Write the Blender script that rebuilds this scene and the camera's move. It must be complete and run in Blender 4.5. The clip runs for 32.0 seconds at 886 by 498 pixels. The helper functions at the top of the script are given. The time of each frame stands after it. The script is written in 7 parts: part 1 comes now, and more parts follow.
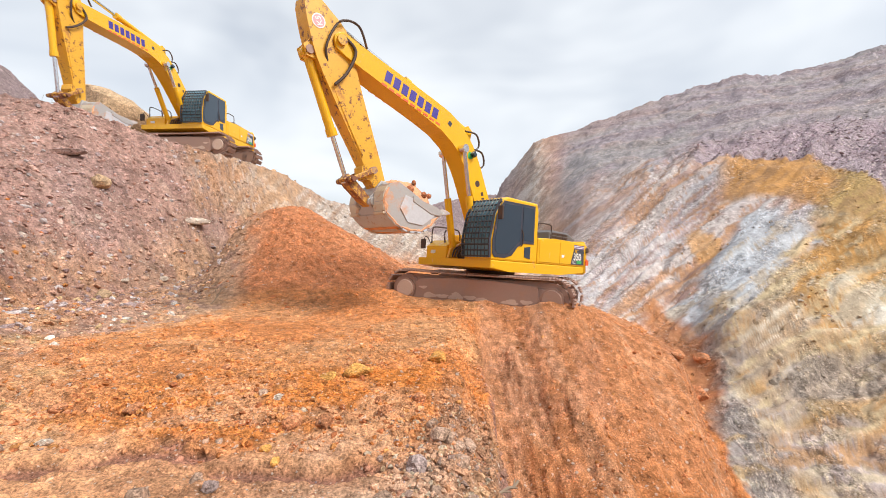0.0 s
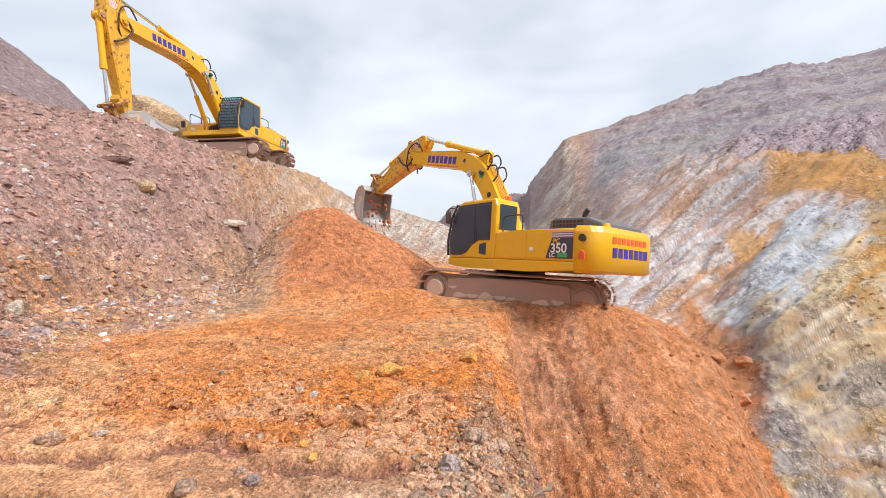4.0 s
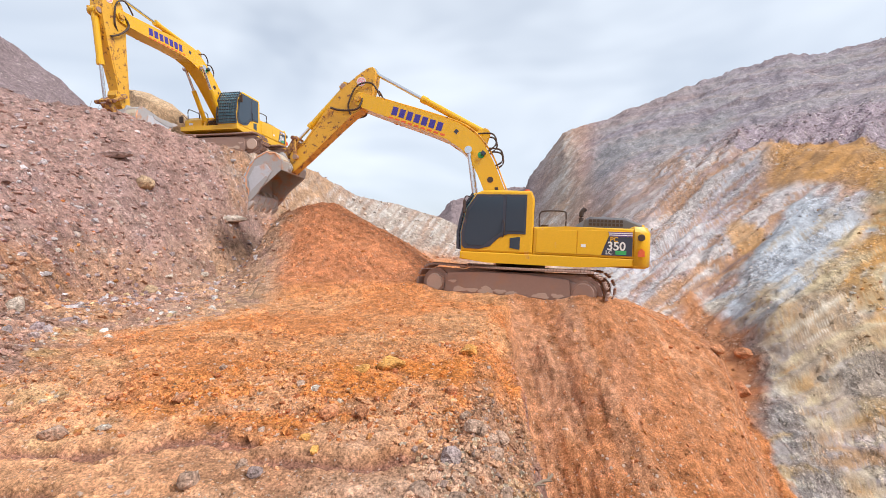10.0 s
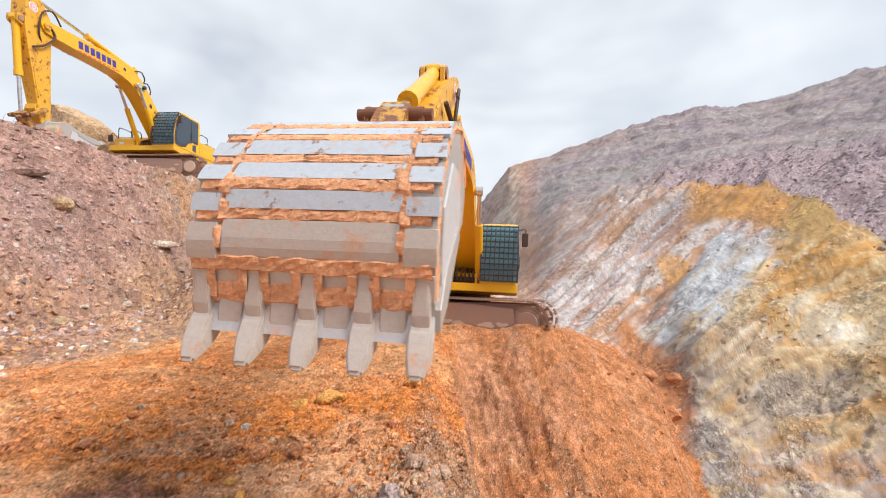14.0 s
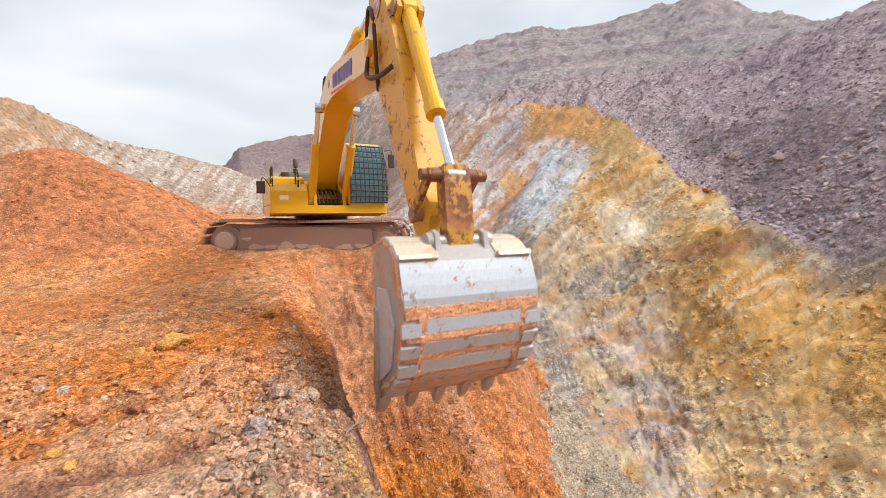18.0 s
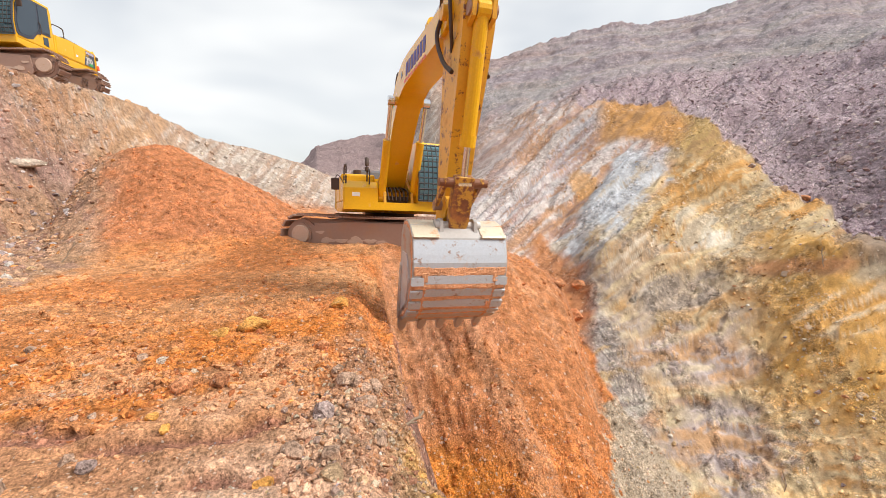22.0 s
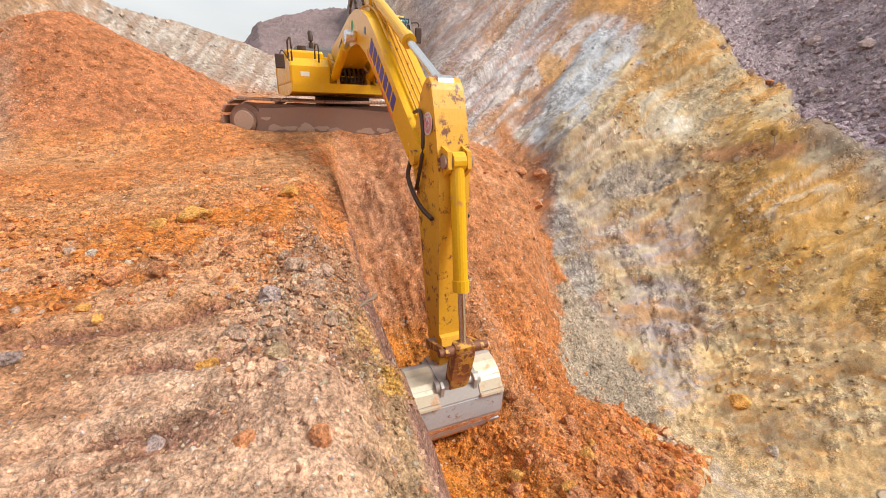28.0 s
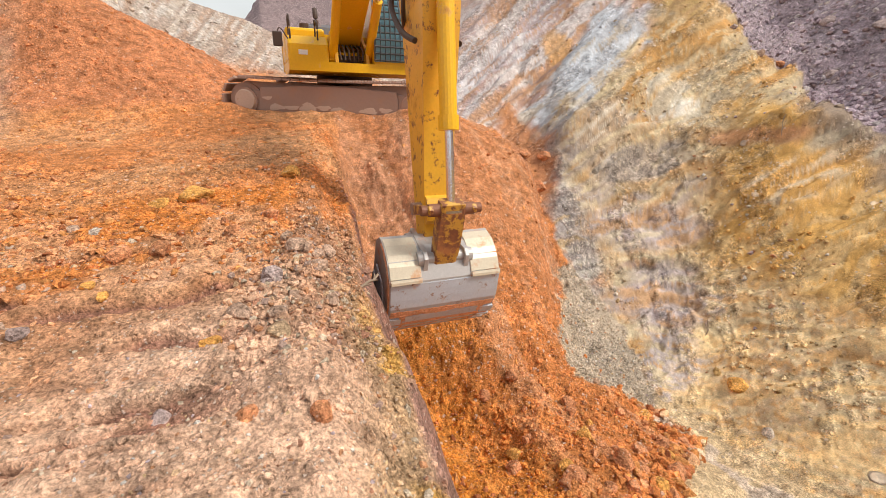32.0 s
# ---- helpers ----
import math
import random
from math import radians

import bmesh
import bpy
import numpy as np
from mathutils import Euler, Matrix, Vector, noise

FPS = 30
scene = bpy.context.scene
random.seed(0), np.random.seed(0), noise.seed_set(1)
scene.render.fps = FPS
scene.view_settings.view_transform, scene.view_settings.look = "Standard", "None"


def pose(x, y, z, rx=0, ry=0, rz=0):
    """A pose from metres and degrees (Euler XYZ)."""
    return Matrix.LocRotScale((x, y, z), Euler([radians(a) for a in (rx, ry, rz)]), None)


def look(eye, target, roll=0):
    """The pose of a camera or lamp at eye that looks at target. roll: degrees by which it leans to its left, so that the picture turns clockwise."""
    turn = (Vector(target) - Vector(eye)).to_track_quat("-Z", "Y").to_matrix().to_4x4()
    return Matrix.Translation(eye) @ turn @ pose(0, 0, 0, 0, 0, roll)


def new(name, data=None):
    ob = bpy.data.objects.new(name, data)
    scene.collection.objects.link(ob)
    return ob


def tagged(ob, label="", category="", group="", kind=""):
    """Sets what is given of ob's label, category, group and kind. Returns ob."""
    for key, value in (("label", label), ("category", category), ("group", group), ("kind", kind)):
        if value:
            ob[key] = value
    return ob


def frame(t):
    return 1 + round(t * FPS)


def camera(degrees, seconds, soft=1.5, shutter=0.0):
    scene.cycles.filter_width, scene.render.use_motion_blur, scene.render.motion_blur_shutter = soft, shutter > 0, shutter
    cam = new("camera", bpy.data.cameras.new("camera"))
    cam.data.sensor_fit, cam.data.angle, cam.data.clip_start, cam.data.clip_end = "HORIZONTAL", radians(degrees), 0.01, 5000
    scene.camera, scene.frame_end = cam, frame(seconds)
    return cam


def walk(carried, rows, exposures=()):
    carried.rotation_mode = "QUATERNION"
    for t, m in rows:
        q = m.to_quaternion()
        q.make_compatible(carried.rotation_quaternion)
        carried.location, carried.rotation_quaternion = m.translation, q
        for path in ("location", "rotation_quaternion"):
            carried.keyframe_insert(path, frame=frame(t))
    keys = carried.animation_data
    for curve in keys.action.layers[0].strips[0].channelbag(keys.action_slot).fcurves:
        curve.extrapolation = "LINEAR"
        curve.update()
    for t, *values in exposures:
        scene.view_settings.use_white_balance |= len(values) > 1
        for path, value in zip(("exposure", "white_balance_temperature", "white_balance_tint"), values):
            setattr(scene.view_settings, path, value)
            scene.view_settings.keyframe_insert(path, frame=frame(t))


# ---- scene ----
cam = camera(93.0, 32.0, 0.6, 0.5)
# seconds, place (m), turn, tilt and lean (degrees)
PATH = """0.0 -0.000 -0.000 1.600 0.03 0.01 0.01
0.5 -0.013 -0.001 1.612 1.62 0.27 -0.05
1.0 -0.017 -0.004 1.610 2.78 0.44 0.01
1.5 -0.014 -0.013 1.610 3.54 0.62 0.18
2.0 -0.019 -0.020 1.615 3.87 0.70 0.27
2.5 -0.016 -0.025 1.609 3.96 0.76 0.35
3.0 -0.020 -0.030 1.616 3.95 0.53 0.34
3.5 -0.029 -0.024 1.613 3.86 0.24 0.28
5.5 -0.038 0.007 1.604 4.15 -0.71 0.40
6.0 -0.031 0.012 1.602 4.33 -0.81 0.48
6.5 -0.029 0.012 1.605 4.42 -0.78 0.55
7.0 -0.035 0.012 1.605 4.43 -0.66 0.55
7.5 -0.033 0.010 1.604 4.35 -0.55 0.58
8.0 -0.022 -0.003 1.608 4.22 -0.56 0.63
8.5 -0.017 -0.010 1.601 4.10 -0.58 0.65
9.0 -0.025 -0.011 1.598 3.97 -0.68 0.66
9.5 -0.024 -0.016 1.591 3.93 -0.68 0.70
10.0 -0.025 -0.018 1.602 3.88 -0.80 0.68
10.5 -0.019 -0.022 1.600 3.59 -0.92 0.72
11.0 -0.031 -0.013 1.591 2.74 -1.12 0.75
11.5 -0.015 -0.004 1.588 1.66 -1.51 0.79
12.0 0.009 -0.014 1.585 0.53 -1.82 0.84
12.5 -0.002 -0.009 1.581 -0.34 -2.06 0.91
13.0 -0.007 0.003 1.580 -0.97 -1.61 0.89
13.5 -0.008 0.012 1.590 -1.69 -0.05 0.62
14.0 0.024 -0.014 1.593 -3.10 3.14 0.26
14.5 0.062 -0.001 1.599 -5.07 5.65 0.32
16.5 0.015 -0.023 1.695 -19.71 5.27 1.18
17.0 0.010 0.005 1.675 -23.57 0.71 1.36
17.5 0.023 0.055 1.631 -24.25 -5.76 1.43
18.0 0.031 0.033 1.619 -22.46 -8.31 2.39
18.5 0.032 0.062 1.596 -20.05 -8.69 3.12
19.0 0.022 0.072 1.604 -18.06 -8.81 2.91
19.5 0.029 0.078 1.600 -16.89 -8.99 2.35
20.0 0.027 0.065 1.601 -15.98 -9.06 1.85
20.5 0.019 0.060 1.608 -15.19 -9.05 1.43
21.0 0.017 0.062 1.606 -14.47 -8.88 1.15
21.5 0.006 0.062 1.609 -13.90 -8.48 1.01
22.0 0.002 0.052 1.619 -13.66 -8.06 0.99
22.5 0.002 0.063 1.622 -13.79 -7.77 1.03
23.0 -0.002 0.078 1.618 -14.13 -7.58 1.19
23.5 -0.000 0.095 1.611 -14.39 -7.71 1.34
24.0 0.002 0.097 1.608 -14.42 -8.13 1.52
24.5 0.010 0.094 1.612 -14.37 -9.09 1.60
25.0 0.013 0.098 1.603 -14.70 -10.59 1.52
25.5 0.045 0.098 1.588 -15.34 -12.65 1.23
27.5 0.131 0.167 1.495 -17.96 -20.55 0.67
28.0 0.159 0.168 1.452 -18.45 -22.39 0.83
28.5 0.170 0.172 1.425 -19.02 -23.86 0.93
29.0 0.168 0.171 1.431 -19.34 -24.69 0.84
29.5 0.171 0.170 1.426 -19.43 -24.93 0.64
30.0 0.168 0.158 1.436 -19.31 -24.73 0.40
30.5 0.167 0.154 1.438 -18.99 -24.58 0.20
31.0 0.166 0.162 1.441 -18.65 -24.54 0.19
31.5 0.166 0.160 1.443 -18.29 -24.57 0.27
32.0 0.165 0.157 1.447 -17.95 -24.75 0.49"""
walk(cam, [(v[0], pose(v[1], v[2], v[3], 90 + v[5], v[6], v[4])) for v in ([float(a) for a in row.split()] for row in PATH.split("\n"))],
     [(0, 0.05, 6350, 10), (4, 0.03, 6150, 10), (6, -0.03, 5950, 10), (9.5, -0.03, 5950, 10), (12, 0.0, 6250, 10), (14, 0.03, 6350, 10), (17, -0.06, 5950, 10), (18, -0.02, 6350, 10), (20, 0.04, 6600, 10), (26, 0.03, 6650, 10), (28.5, -0.05, 6650, 10), (32, -0.05, 6650, 10)])

# ---- world and sun ----
SUN_AZ, SUN_EL = radians(115), radians(47)
world = bpy.data.worlds.new("sky")
scene.world = world
world.use_nodes = True
wn, wl = world.node_tree.nodes, world.node_tree.links
wn.clear()
w_out = wn.new("ShaderNodeOutputWorld")
w_bg = wn.new("ShaderNodeBackground")
w_sky = wn.new("ShaderNodeTexSky")
w_sky.sky_type, w_sky.sun_disc = "NISHITA", False
w_sky.sun_elevation, w_sky.sun_rotation = SUN_EL, SUN_AZ
w_sky.dust_density, w_sky.air_density = 2.0, 1.0
w_co = wn.new("ShaderNodeTexCoord")
w_map = wn.new("ShaderNodeMapping")
w_map.inputs["Scale"].default_value = (1.0, 1.0, 2.2)
w_cl = wn.new("ShaderNodeTexNoise")
w_cl.inputs["Scale"].default_value = 2.1
w_cl.inputs["Detail"].default_value = 3
w_cl.inputs["Roughness"].default_value = 0.55
w_cl.inputs["Distortion"].default_value = 0.35
w_rmp = wn.new("ShaderNodeValToRGB")
w_rmp.color_ramp.elements[0].position, w_rmp.color_ramp.elements[1].position = 0.22, 0.72
w_rmp.color_ramp.elements[0].color = (0.45, 0.45, 0.45, 1)
w_mix = wn.new("ShaderNodeMix")
w_mix.data_type = "RGBA"
w_mix.inputs["B"].default_value = (9.5, 9.75, 9.9, 1)
wl.new(w_co.outputs["Generated"], w_map.inputs["Vector"])
wl.new(w_map.outputs["Vector"], w_cl.inputs["Vector"])
wl.new(w_cl.outputs["Fac"], w_rmp.inputs["Fac"])
wl.new(w_rmp.outputs["Color"], w_mix.inputs["Factor"])
wl.new(w_sky.outputs["Color"], w_mix.inputs["A"])
wl.new(w_mix.outputs["Result"], w_bg.inputs["Color"])
w_bg.inputs["Strength"].default_value = 0.106
wl.new(w_bg.outputs["Background"], w_out.inputs["Surface"])

sun = new("sun", bpy.data.lights.new("sun", "SUN"))
sun.data.energy, sun.data.angle, sun.data.color = 4.0, radians(20), (1.0, 0.94, 0.85)
sun.matrix_world = look((math.sin(SUN_AZ) * math.cos(SUN_EL) * 60, math.cos(SUN_AZ) * math.cos(SUN_EL) * 60, math.sin(SUN_EL) * 60), (0, 0, 0))


# ---- materials ----
def shader(name):
    m = bpy.data.materials.new(name)
    m.use_nodes = True
    return m, m.node_tree.nodes, m.node_tree.links, m.node_tree.nodes["Principled BSDF"]


def ramp(nd, a, b, pa=0.4, pb=0.6):
    r = nd.new("ShaderNodeValToRGB")
    r.color_ramp.elements[0].position, r.color_ramp.elements[1].position = pa, pb
    r.color_ramp.elements[0].color, r.color_ramp.elements[1].color = (*a, 1), (*b, 1)
    return r


def noise_node(nd, ln, scale, detail=4, rough=0.55, vec=None):
    n = nd.new("ShaderNodeTexNoise")
    n.inputs["Scale"].default_value, n.inputs["Detail"].default_value, n.inputs["Roughness"].default_value = scale, detail, rough
    if vec:
        ln.new(vec, n.inputs["Vector"])
    return n


def mixed(nd, ln, fac, a, b, how="MIX"):
    m = nd.new("ShaderNodeMix")
    m.data_type, m.blend_type = "RGBA", how
    for key, v in (("Factor", fac), ("A", a), ("B", b)):
        s = m.inputs[key] if key == "Factor" else [i for i in m.inputs if i.name == key and i.type == "RGBA"][0]
        if isinstance(v, (int, float)):
            s.default_value = v
        elif isinstance(v, tuple):
            s.default_value = (*v, 1)
        else:
            ln.new(v, s)
    return [o for o in m.outputs if o.type == "RGBA"][0]


def soil_material(name, colour=None, crumbly=1.0):
    """Earth with stones: the colour comes from the mesh (or is given); grit, pebbles and relief from the nodes, as coarse as the mesh's grain says."""
    m, nd, ln, bs = shader(name)
    geo = nd.new("ShaderNodeNewGeometry")
    pos = geo.outputs["Position"]

    def calc(how, p, q, r=None):
        n = nd.new("ShaderNodeMath")
        n.operation = how
        for k, v in enumerate((p, q, r)):
            if isinstance(v, (int, float)):
                n.inputs[k].default_value = v
            elif v is not None:
                ln.new(v, n.inputs[k])
        return n.outputs[0]
    if colour is None:
        at = nd.new("ShaderNodeAttribute")
        at.attribute_name = "soil"
        base = at.outputs["Color"]
        ag = nd.new("ShaderNodeAttribute")
        ag.attribute_name = "grain"
        sp = nd.new("ShaderNodeSeparateColor")
        ln.new(ag.outputs["Color"], sp.inputs["Color"])
        grain = list(sp.outputs)[:3]
        crumbly = ag.outputs["Alpha"]
    else:
        colour = [tuple(0.74 * v for v in k) for k in colour]
        rn = nd.new("ShaderNodeValToRGB")
        rn.color_ramp.elements[0].color, rn.color_ramp.elements[1].color = (*colour[0], 1), (*colour[-1], 1)
        for k, c in enumerate(colour[1:-1]):
            e = rn.color_ramp.elements.new((k + 1) / (len(colour) - 1))
            e.color = (*c, 1)
        ln.new(geo.outputs["Random Per Island"], rn.inputs["Fac"])
        base = rn.outputs["Color"]
        grain = [0.35 * crumbly, 0.1 * crumbly, 0.0]
    big = noise_node(nd, ln, 1.1, 5, 0.6, pos)
    mid = noise_node(nd, ln, 6.0, 6, 0.62, pos)
    fine = noise_node(nd, ln, 42, 5, 0.68, pos)
    c = base
    for n, lo, hi, fac in ((big, 0.8, 1.2, 0.7), (mid, 0.56, 1.42, 0.9), (fine, 0.4, 1.66, 0.9)):
        r = ramp(nd, (lo, lo * 0.985, lo * 0.97), (hi, hi, hi * 1.01), 0.33, 0.67)
        ln.new(n.outputs["Fac"], r.inputs["Fac"])
        c = mixed(nd, ln, fac if n is big else calc("MULTIPLY", crumbly, fac), c, r.outputs["Color"], "MULTIPLY")
    # broken outlines for the pebbles
    bend = nd.new("ShaderNodeVectorMath")
    bend.operation = "MULTIPLY_ADD"
    bend.inputs[1].default_value = (0.035, 0.035, 0.035)
    ln.new(fine.outputs["Color"], bend.inputs[0])
    ln.new(pos, bend.inputs[2])
    lift = calc("MULTIPLY", fine.outputs["Fac"], 0.026)
    lift = calc("MULTIPLY", calc("MULTIPLY_ADD", mid.outputs["Fac"], 0.055, lift), crumbly)
    for scale, amount, high in ((52, grain[0], 1.05), (17, grain[1], 1.2), (5.2, grain[2], 0.9)):
        v = nd.new("ShaderNodeTexVoronoi")
        v.inputs["Scale"].default_value = scale
        ln.new(bend.outputs["Vector"], v.inputs["Vector"])
        ch = nd.new("ShaderNodeSeparateColor")
        ln.new(v.outputs["Color"], ch.inputs["Color"])
        keep = calc("GREATER_THAN", amount, ch.outputs[0])
        body = calc("MAXIMUM", calc("SUBTRACT", 0.52, v.outputs["Distance"]), 0.0)
        body = calc("MULTIPLY", calc("MULTIPLY", calc("MINIMUM", body, 0.14), 2.1), keep)
        tone = ramp(nd, (0.58, 0.56, 0.54), (1.5, 1.51, 1.53), 0.0, 1.0)
        ln.new(ch.outputs[1], tone.inputs["Fac"])
        cover = calc("MINIMUM", calc("MULTIPLY", body, 9.0), 1.0)
        c = mixed(nd, ln, cover, c, mixed(nd, ln, 1.0, c, tone.outputs["Color"], "MULTIPLY"))
        odd = calc("MULTIPLY", calc("GREATER_THAN", ch.outputs[2], 0.86), calc("MULTIPLY", cover, 0.5))
        c = mixed(nd, ln, odd, c, (0.74, 0.63, 0.54))
        lift = calc("MULTIPLY_ADD", body, high / scale, lift)
    ln.new(c, bs.inputs["Base Color"])
    bs.inputs["Roughness"].default_value = 0.93
    bs.inputs["Specular IOR Level"].default_value = 0.2
    bp = nd.new("ShaderNodeBump")
    bp.inputs["Strength"].default_value, bp.inputs["Distance"].default_value = 1.0, 1.0
    ln.new(lift, bp.inputs["Height"])
    ln.new(bp.outputs["Normal"], bs.inputs["Normal"])
    return m


def painted(name, colour, rough=0.42, dirt=(0.42, 0.17, 0.06), amount=0.5, scale=3.0, metal=0.0, grime=0.06, rust=None, rust_at=0.57):
    """Paint or steel with dust in patches, streaks of wear and light scratches."""
    m, nd, ln, bs = shader(name)
    tc = nd.new("ShaderNodeTexCoord")
    pos = tc.outputs["Object"]
    a = noise_node(nd, ln, scale, 7, 0.65, pos)
    b = noise_node(nd, ln, scale * 9, 5, 0.7, pos)
    r = ramp(nd, (0, 0, 0), (1, 1, 1), 0.72 - amount * 0.35, 0.82 - amount * 0.25)
    ln.new(a.outputs["Fac"], r.inputs["Fac"])
    v = ramp(nd, (0.86, 0.86, 0.86), (1.1, 1.1, 1.1), 0.3, 0.7)
    ln.new(b.outputs["Fac"], v.inputs["Fac"])
    c = mixed(nd, ln, 0.6, colour, v.outputs["Color"], "MULTIPLY")
    if rust:
        k = ramp(nd, (0, 0, 0), (1, 1, 1), rust_at, rust_at + 0.05)
        kn = noise_node(nd, ln, scale * 2.3, 8, 0.75, pos)
        ln.new(kn.outputs["Fac"], k.inputs["Fac"])
        c = mixed(nd, ln, k.outputs["Color"], c, rust)
    c = mixed(nd, ln, grime, c, dirt)
    c = mixed(nd, ln, r.outputs["Color"], c, dirt)
    ln.new(c, bs.inputs["Base Color"])
    rr = nd.new("ShaderNodeMapRange")
    rr.inputs["To Min"].default_value, rr.inputs["To Max"].default_value = rough, 0.9
    ln.new(r.outputs["Color"], rr.inputs["Value"])
    ln.new(rr.outputs["Result"], bs.inputs["Roughness"])
    bs.inputs["Metallic"].default_value = metal
    bp = nd.new("ShaderNodeBump")
    bp.inputs["Strength"].default_value, bp.inputs["Distance"].default_value = 0.25, 0.01
    ln.new(b.outputs["Fac"], bp.inputs["Height"])
    ln.new(bp.outputs["Normal"], bs.inputs["Normal"])
    return m


M = {
    "soil": soil_material("soil"),
    "stone": soil_material("stone", [(0.6, 0.36, 0.22), (0.66, 0.45, 0.3), (0.56, 0.38, 0.28), (0.5, 0.28, 0.18)]),
    "clod": soil_material("clod", [(0.64, 0.225, 0.075), (0.76, 0.33, 0.125), (0.72, 0.32, 0.16), (0.56, 0.21, 0.1)]),
    "talus": soil_material("talus", [(0.36, 0.23, 0.2), (0.46, 0.31, 0.27), (0.58, 0.46, 0.43), (0.3, 0.19, 0.17)]),
    "pale": soil_material("pale", [(0.8, 0.62, 0.46), (0.7, 0.54, 0.42), (0.82, 0.7, 0.58), (0.62, 0.4, 0.28)]),
    "ochre": soil_material("ochre", [(0.86, 0.4, 0.09), (0.9, 0.47, 0.13), (0.8, 0.36, 0.09)]),
    "tan": soil_material("tan_rock", [(0.7, 0.5, 0.31), (0.62, 0.43, 0.26)]),
    "yellow": painted("yellow_paint", (0.8, 0.45, 0.013), 0.24, amount=0.22, grime=0.05),
    "worn": painted("worn_yellow_paint", (0.76, 0.41, 0.03), 0.45, amount=0.38, grime=0.08, rust=(0.16, 0.055, 0.028), rust_at=0.55, scale=2.2),
    "linkage": painted("rusty_linkage_paint", (0.62, 0.34, 0.05), 0.5, amount=0.5, grime=0.12, rust=(0.17, 0.06, 0.035), rust_at=0.47, scale=3.0),
    "cab_dark": painted("dark_cab_panel", (0.025, 0.045, 0.075), 0.35, amount=0.12, grime=0.05),
    "grey_hood": painted("grey_hood_paint", (0.09, 0.11, 0.13), 0.5, amount=0.2, grime=0.1),
    "black": painted("black_rubber", (0.018, 0.018, 0.02), 0.6, amount=0.25, grime=0.1),
    "steel": painted("bucket_steel", (0.42, 0.42, 0.42), 0.42, (0.58, 0.28, 0.14), amount=0.62, grime=0.06, scale=2.4, metal=0.2),
    "rubbed": painted("soil_rubbed_steel", (0.5, 0.47, 0.45), 0.5, (0.6, 0.3, 0.16), amount=0.45, grime=0.1, scale=3.4, metal=0.08),
    "blued": painted("stained_bare_steel", (0.5, 0.56, 0.64), 0.4, (0.58, 0.34, 0.21), amount=0.36, grime=0.03, scale=3.0, metal=0.15, rust=(0.3, 0.2, 0.16)),
    "bare": painted("worn_bucket_steel", (0.54, 0.56, 0.6), 0.46, (0.62, 0.36, 0.24), amount=0.52, grime=0.06, scale=2.0, metal=0.12),
    "track": painted("muddy_track_steel", (0.33, 0.225, 0.19), 0.7, (0.4, 0.24, 0.17), amount=0.6, grime=0.3, scale=2.0, metal=0.1),
    "mudpale": painted("dried_pale_mud", (0.56, 0.42, 0.34), 0.85, amount=0.3),
    "cream": painted("worn_cream_steel", (0.62, 0.57, 0.45), 0.36, (0.56, 0.3, 0.16), amount=0.5, grime=0.08, scale=3.2, metal=0.15),
    "rod": painted("chrome_rod", (0.75, 0.76, 0.78), 0.15, amount=0.1, metal=1.0, grime=0.02),
    "blue": painted("blue_lettering", (0.03, 0.03, 0.32), 0.5, amount=0.2),
    "red": painted("red_lettering", (0.75, 0.12, 0.03), 0.5, amount=0.2),
    "white": painted("white_paint", (0.8, 0.8, 0.78), 0.5, amount=0.1),
    "purple": painted("purple_stripe", (0.12, 0.06, 0.25), 0.5, amount=0.1),
    "green": painted("green_lettering", (0.03, 0.4, 0.12), 0.5, amount=0.1),
    "orange_lamp": painted("orange_beacon", (0.9, 0.16, 0.02), 0.25, amount=0.1),
    "pink": painted("pink_sticker", (0.85, 0.35, 0.4), 0.5, amount=0.1),
    "crust": soil_material("soil_crust", [(0.95, 0.48, 0.26), (0.98, 0.52, 0.3), (0.9, 0.44, 0.22)], 0.4),
    "guard": painted("teal_guard_paint", (0.018, 0.04, 0.055), 0.4, amount=0.15, grime=0.05),
    "rust": painted("rusty_pin_steel", (0.2, 0.085, 0.05), 0.6, amount=0.4, metal=0.2),
    "wood": painted("grey_dry_wood", (0.28, 0.22, 0.16), 0.85, amount=0.1),
}
gm, gn, gl, gb = shader("cab_glass")
# base raised towards blue to stand in for reflected sky
gb.inputs["Base Color"].default_value = (0.04, 0.06, 0.085, 1)
gb.inputs["Roughness"].default_value = 0.08
M["glass"] = gm
# the sky's reflection is put into the windscreen's base colour
M["screen"] = painted("sky_toned_windscreen", (0.14, 0.31, 0.4), 0.12, amount=0.1, grime=0.04)


# ---- landform ----
def hashed(ix, iy, seed):
    h = (ix.astype(np.int64) * 374761393 + iy.astype(np.int64) * 668265263 + seed * 974634533) & 0xFFFFFFFF
    h = ((h ^ (h >> 13)) * 1274126177) & 0xFFFFFFFF
    return ((h ^ (h >> 16)) & 0xFFFF) / 65535.0


def vnoise(x, y, seed=0):
    """Value noise in -1..1."""
    ix, iy = np.floor(x), np.floor(y)
    fx, fy = x - ix, y - iy
    fx, fy = fx * fx * fx * (fx * (fx * 6 - 15) + 10), fy * fy * fy * (fy * (fy * 6 - 15) + 10)
    a, b = hashed(ix, iy, seed), hashed(ix + 1, iy, seed)
    c, d = hashed(ix, iy + 1, seed), hashed(ix + 1, iy + 1, seed)
    return 2 * ((a + (b - a) * fx) * (1 - fy) + (c + (d - c) * fx) * fy) - 1


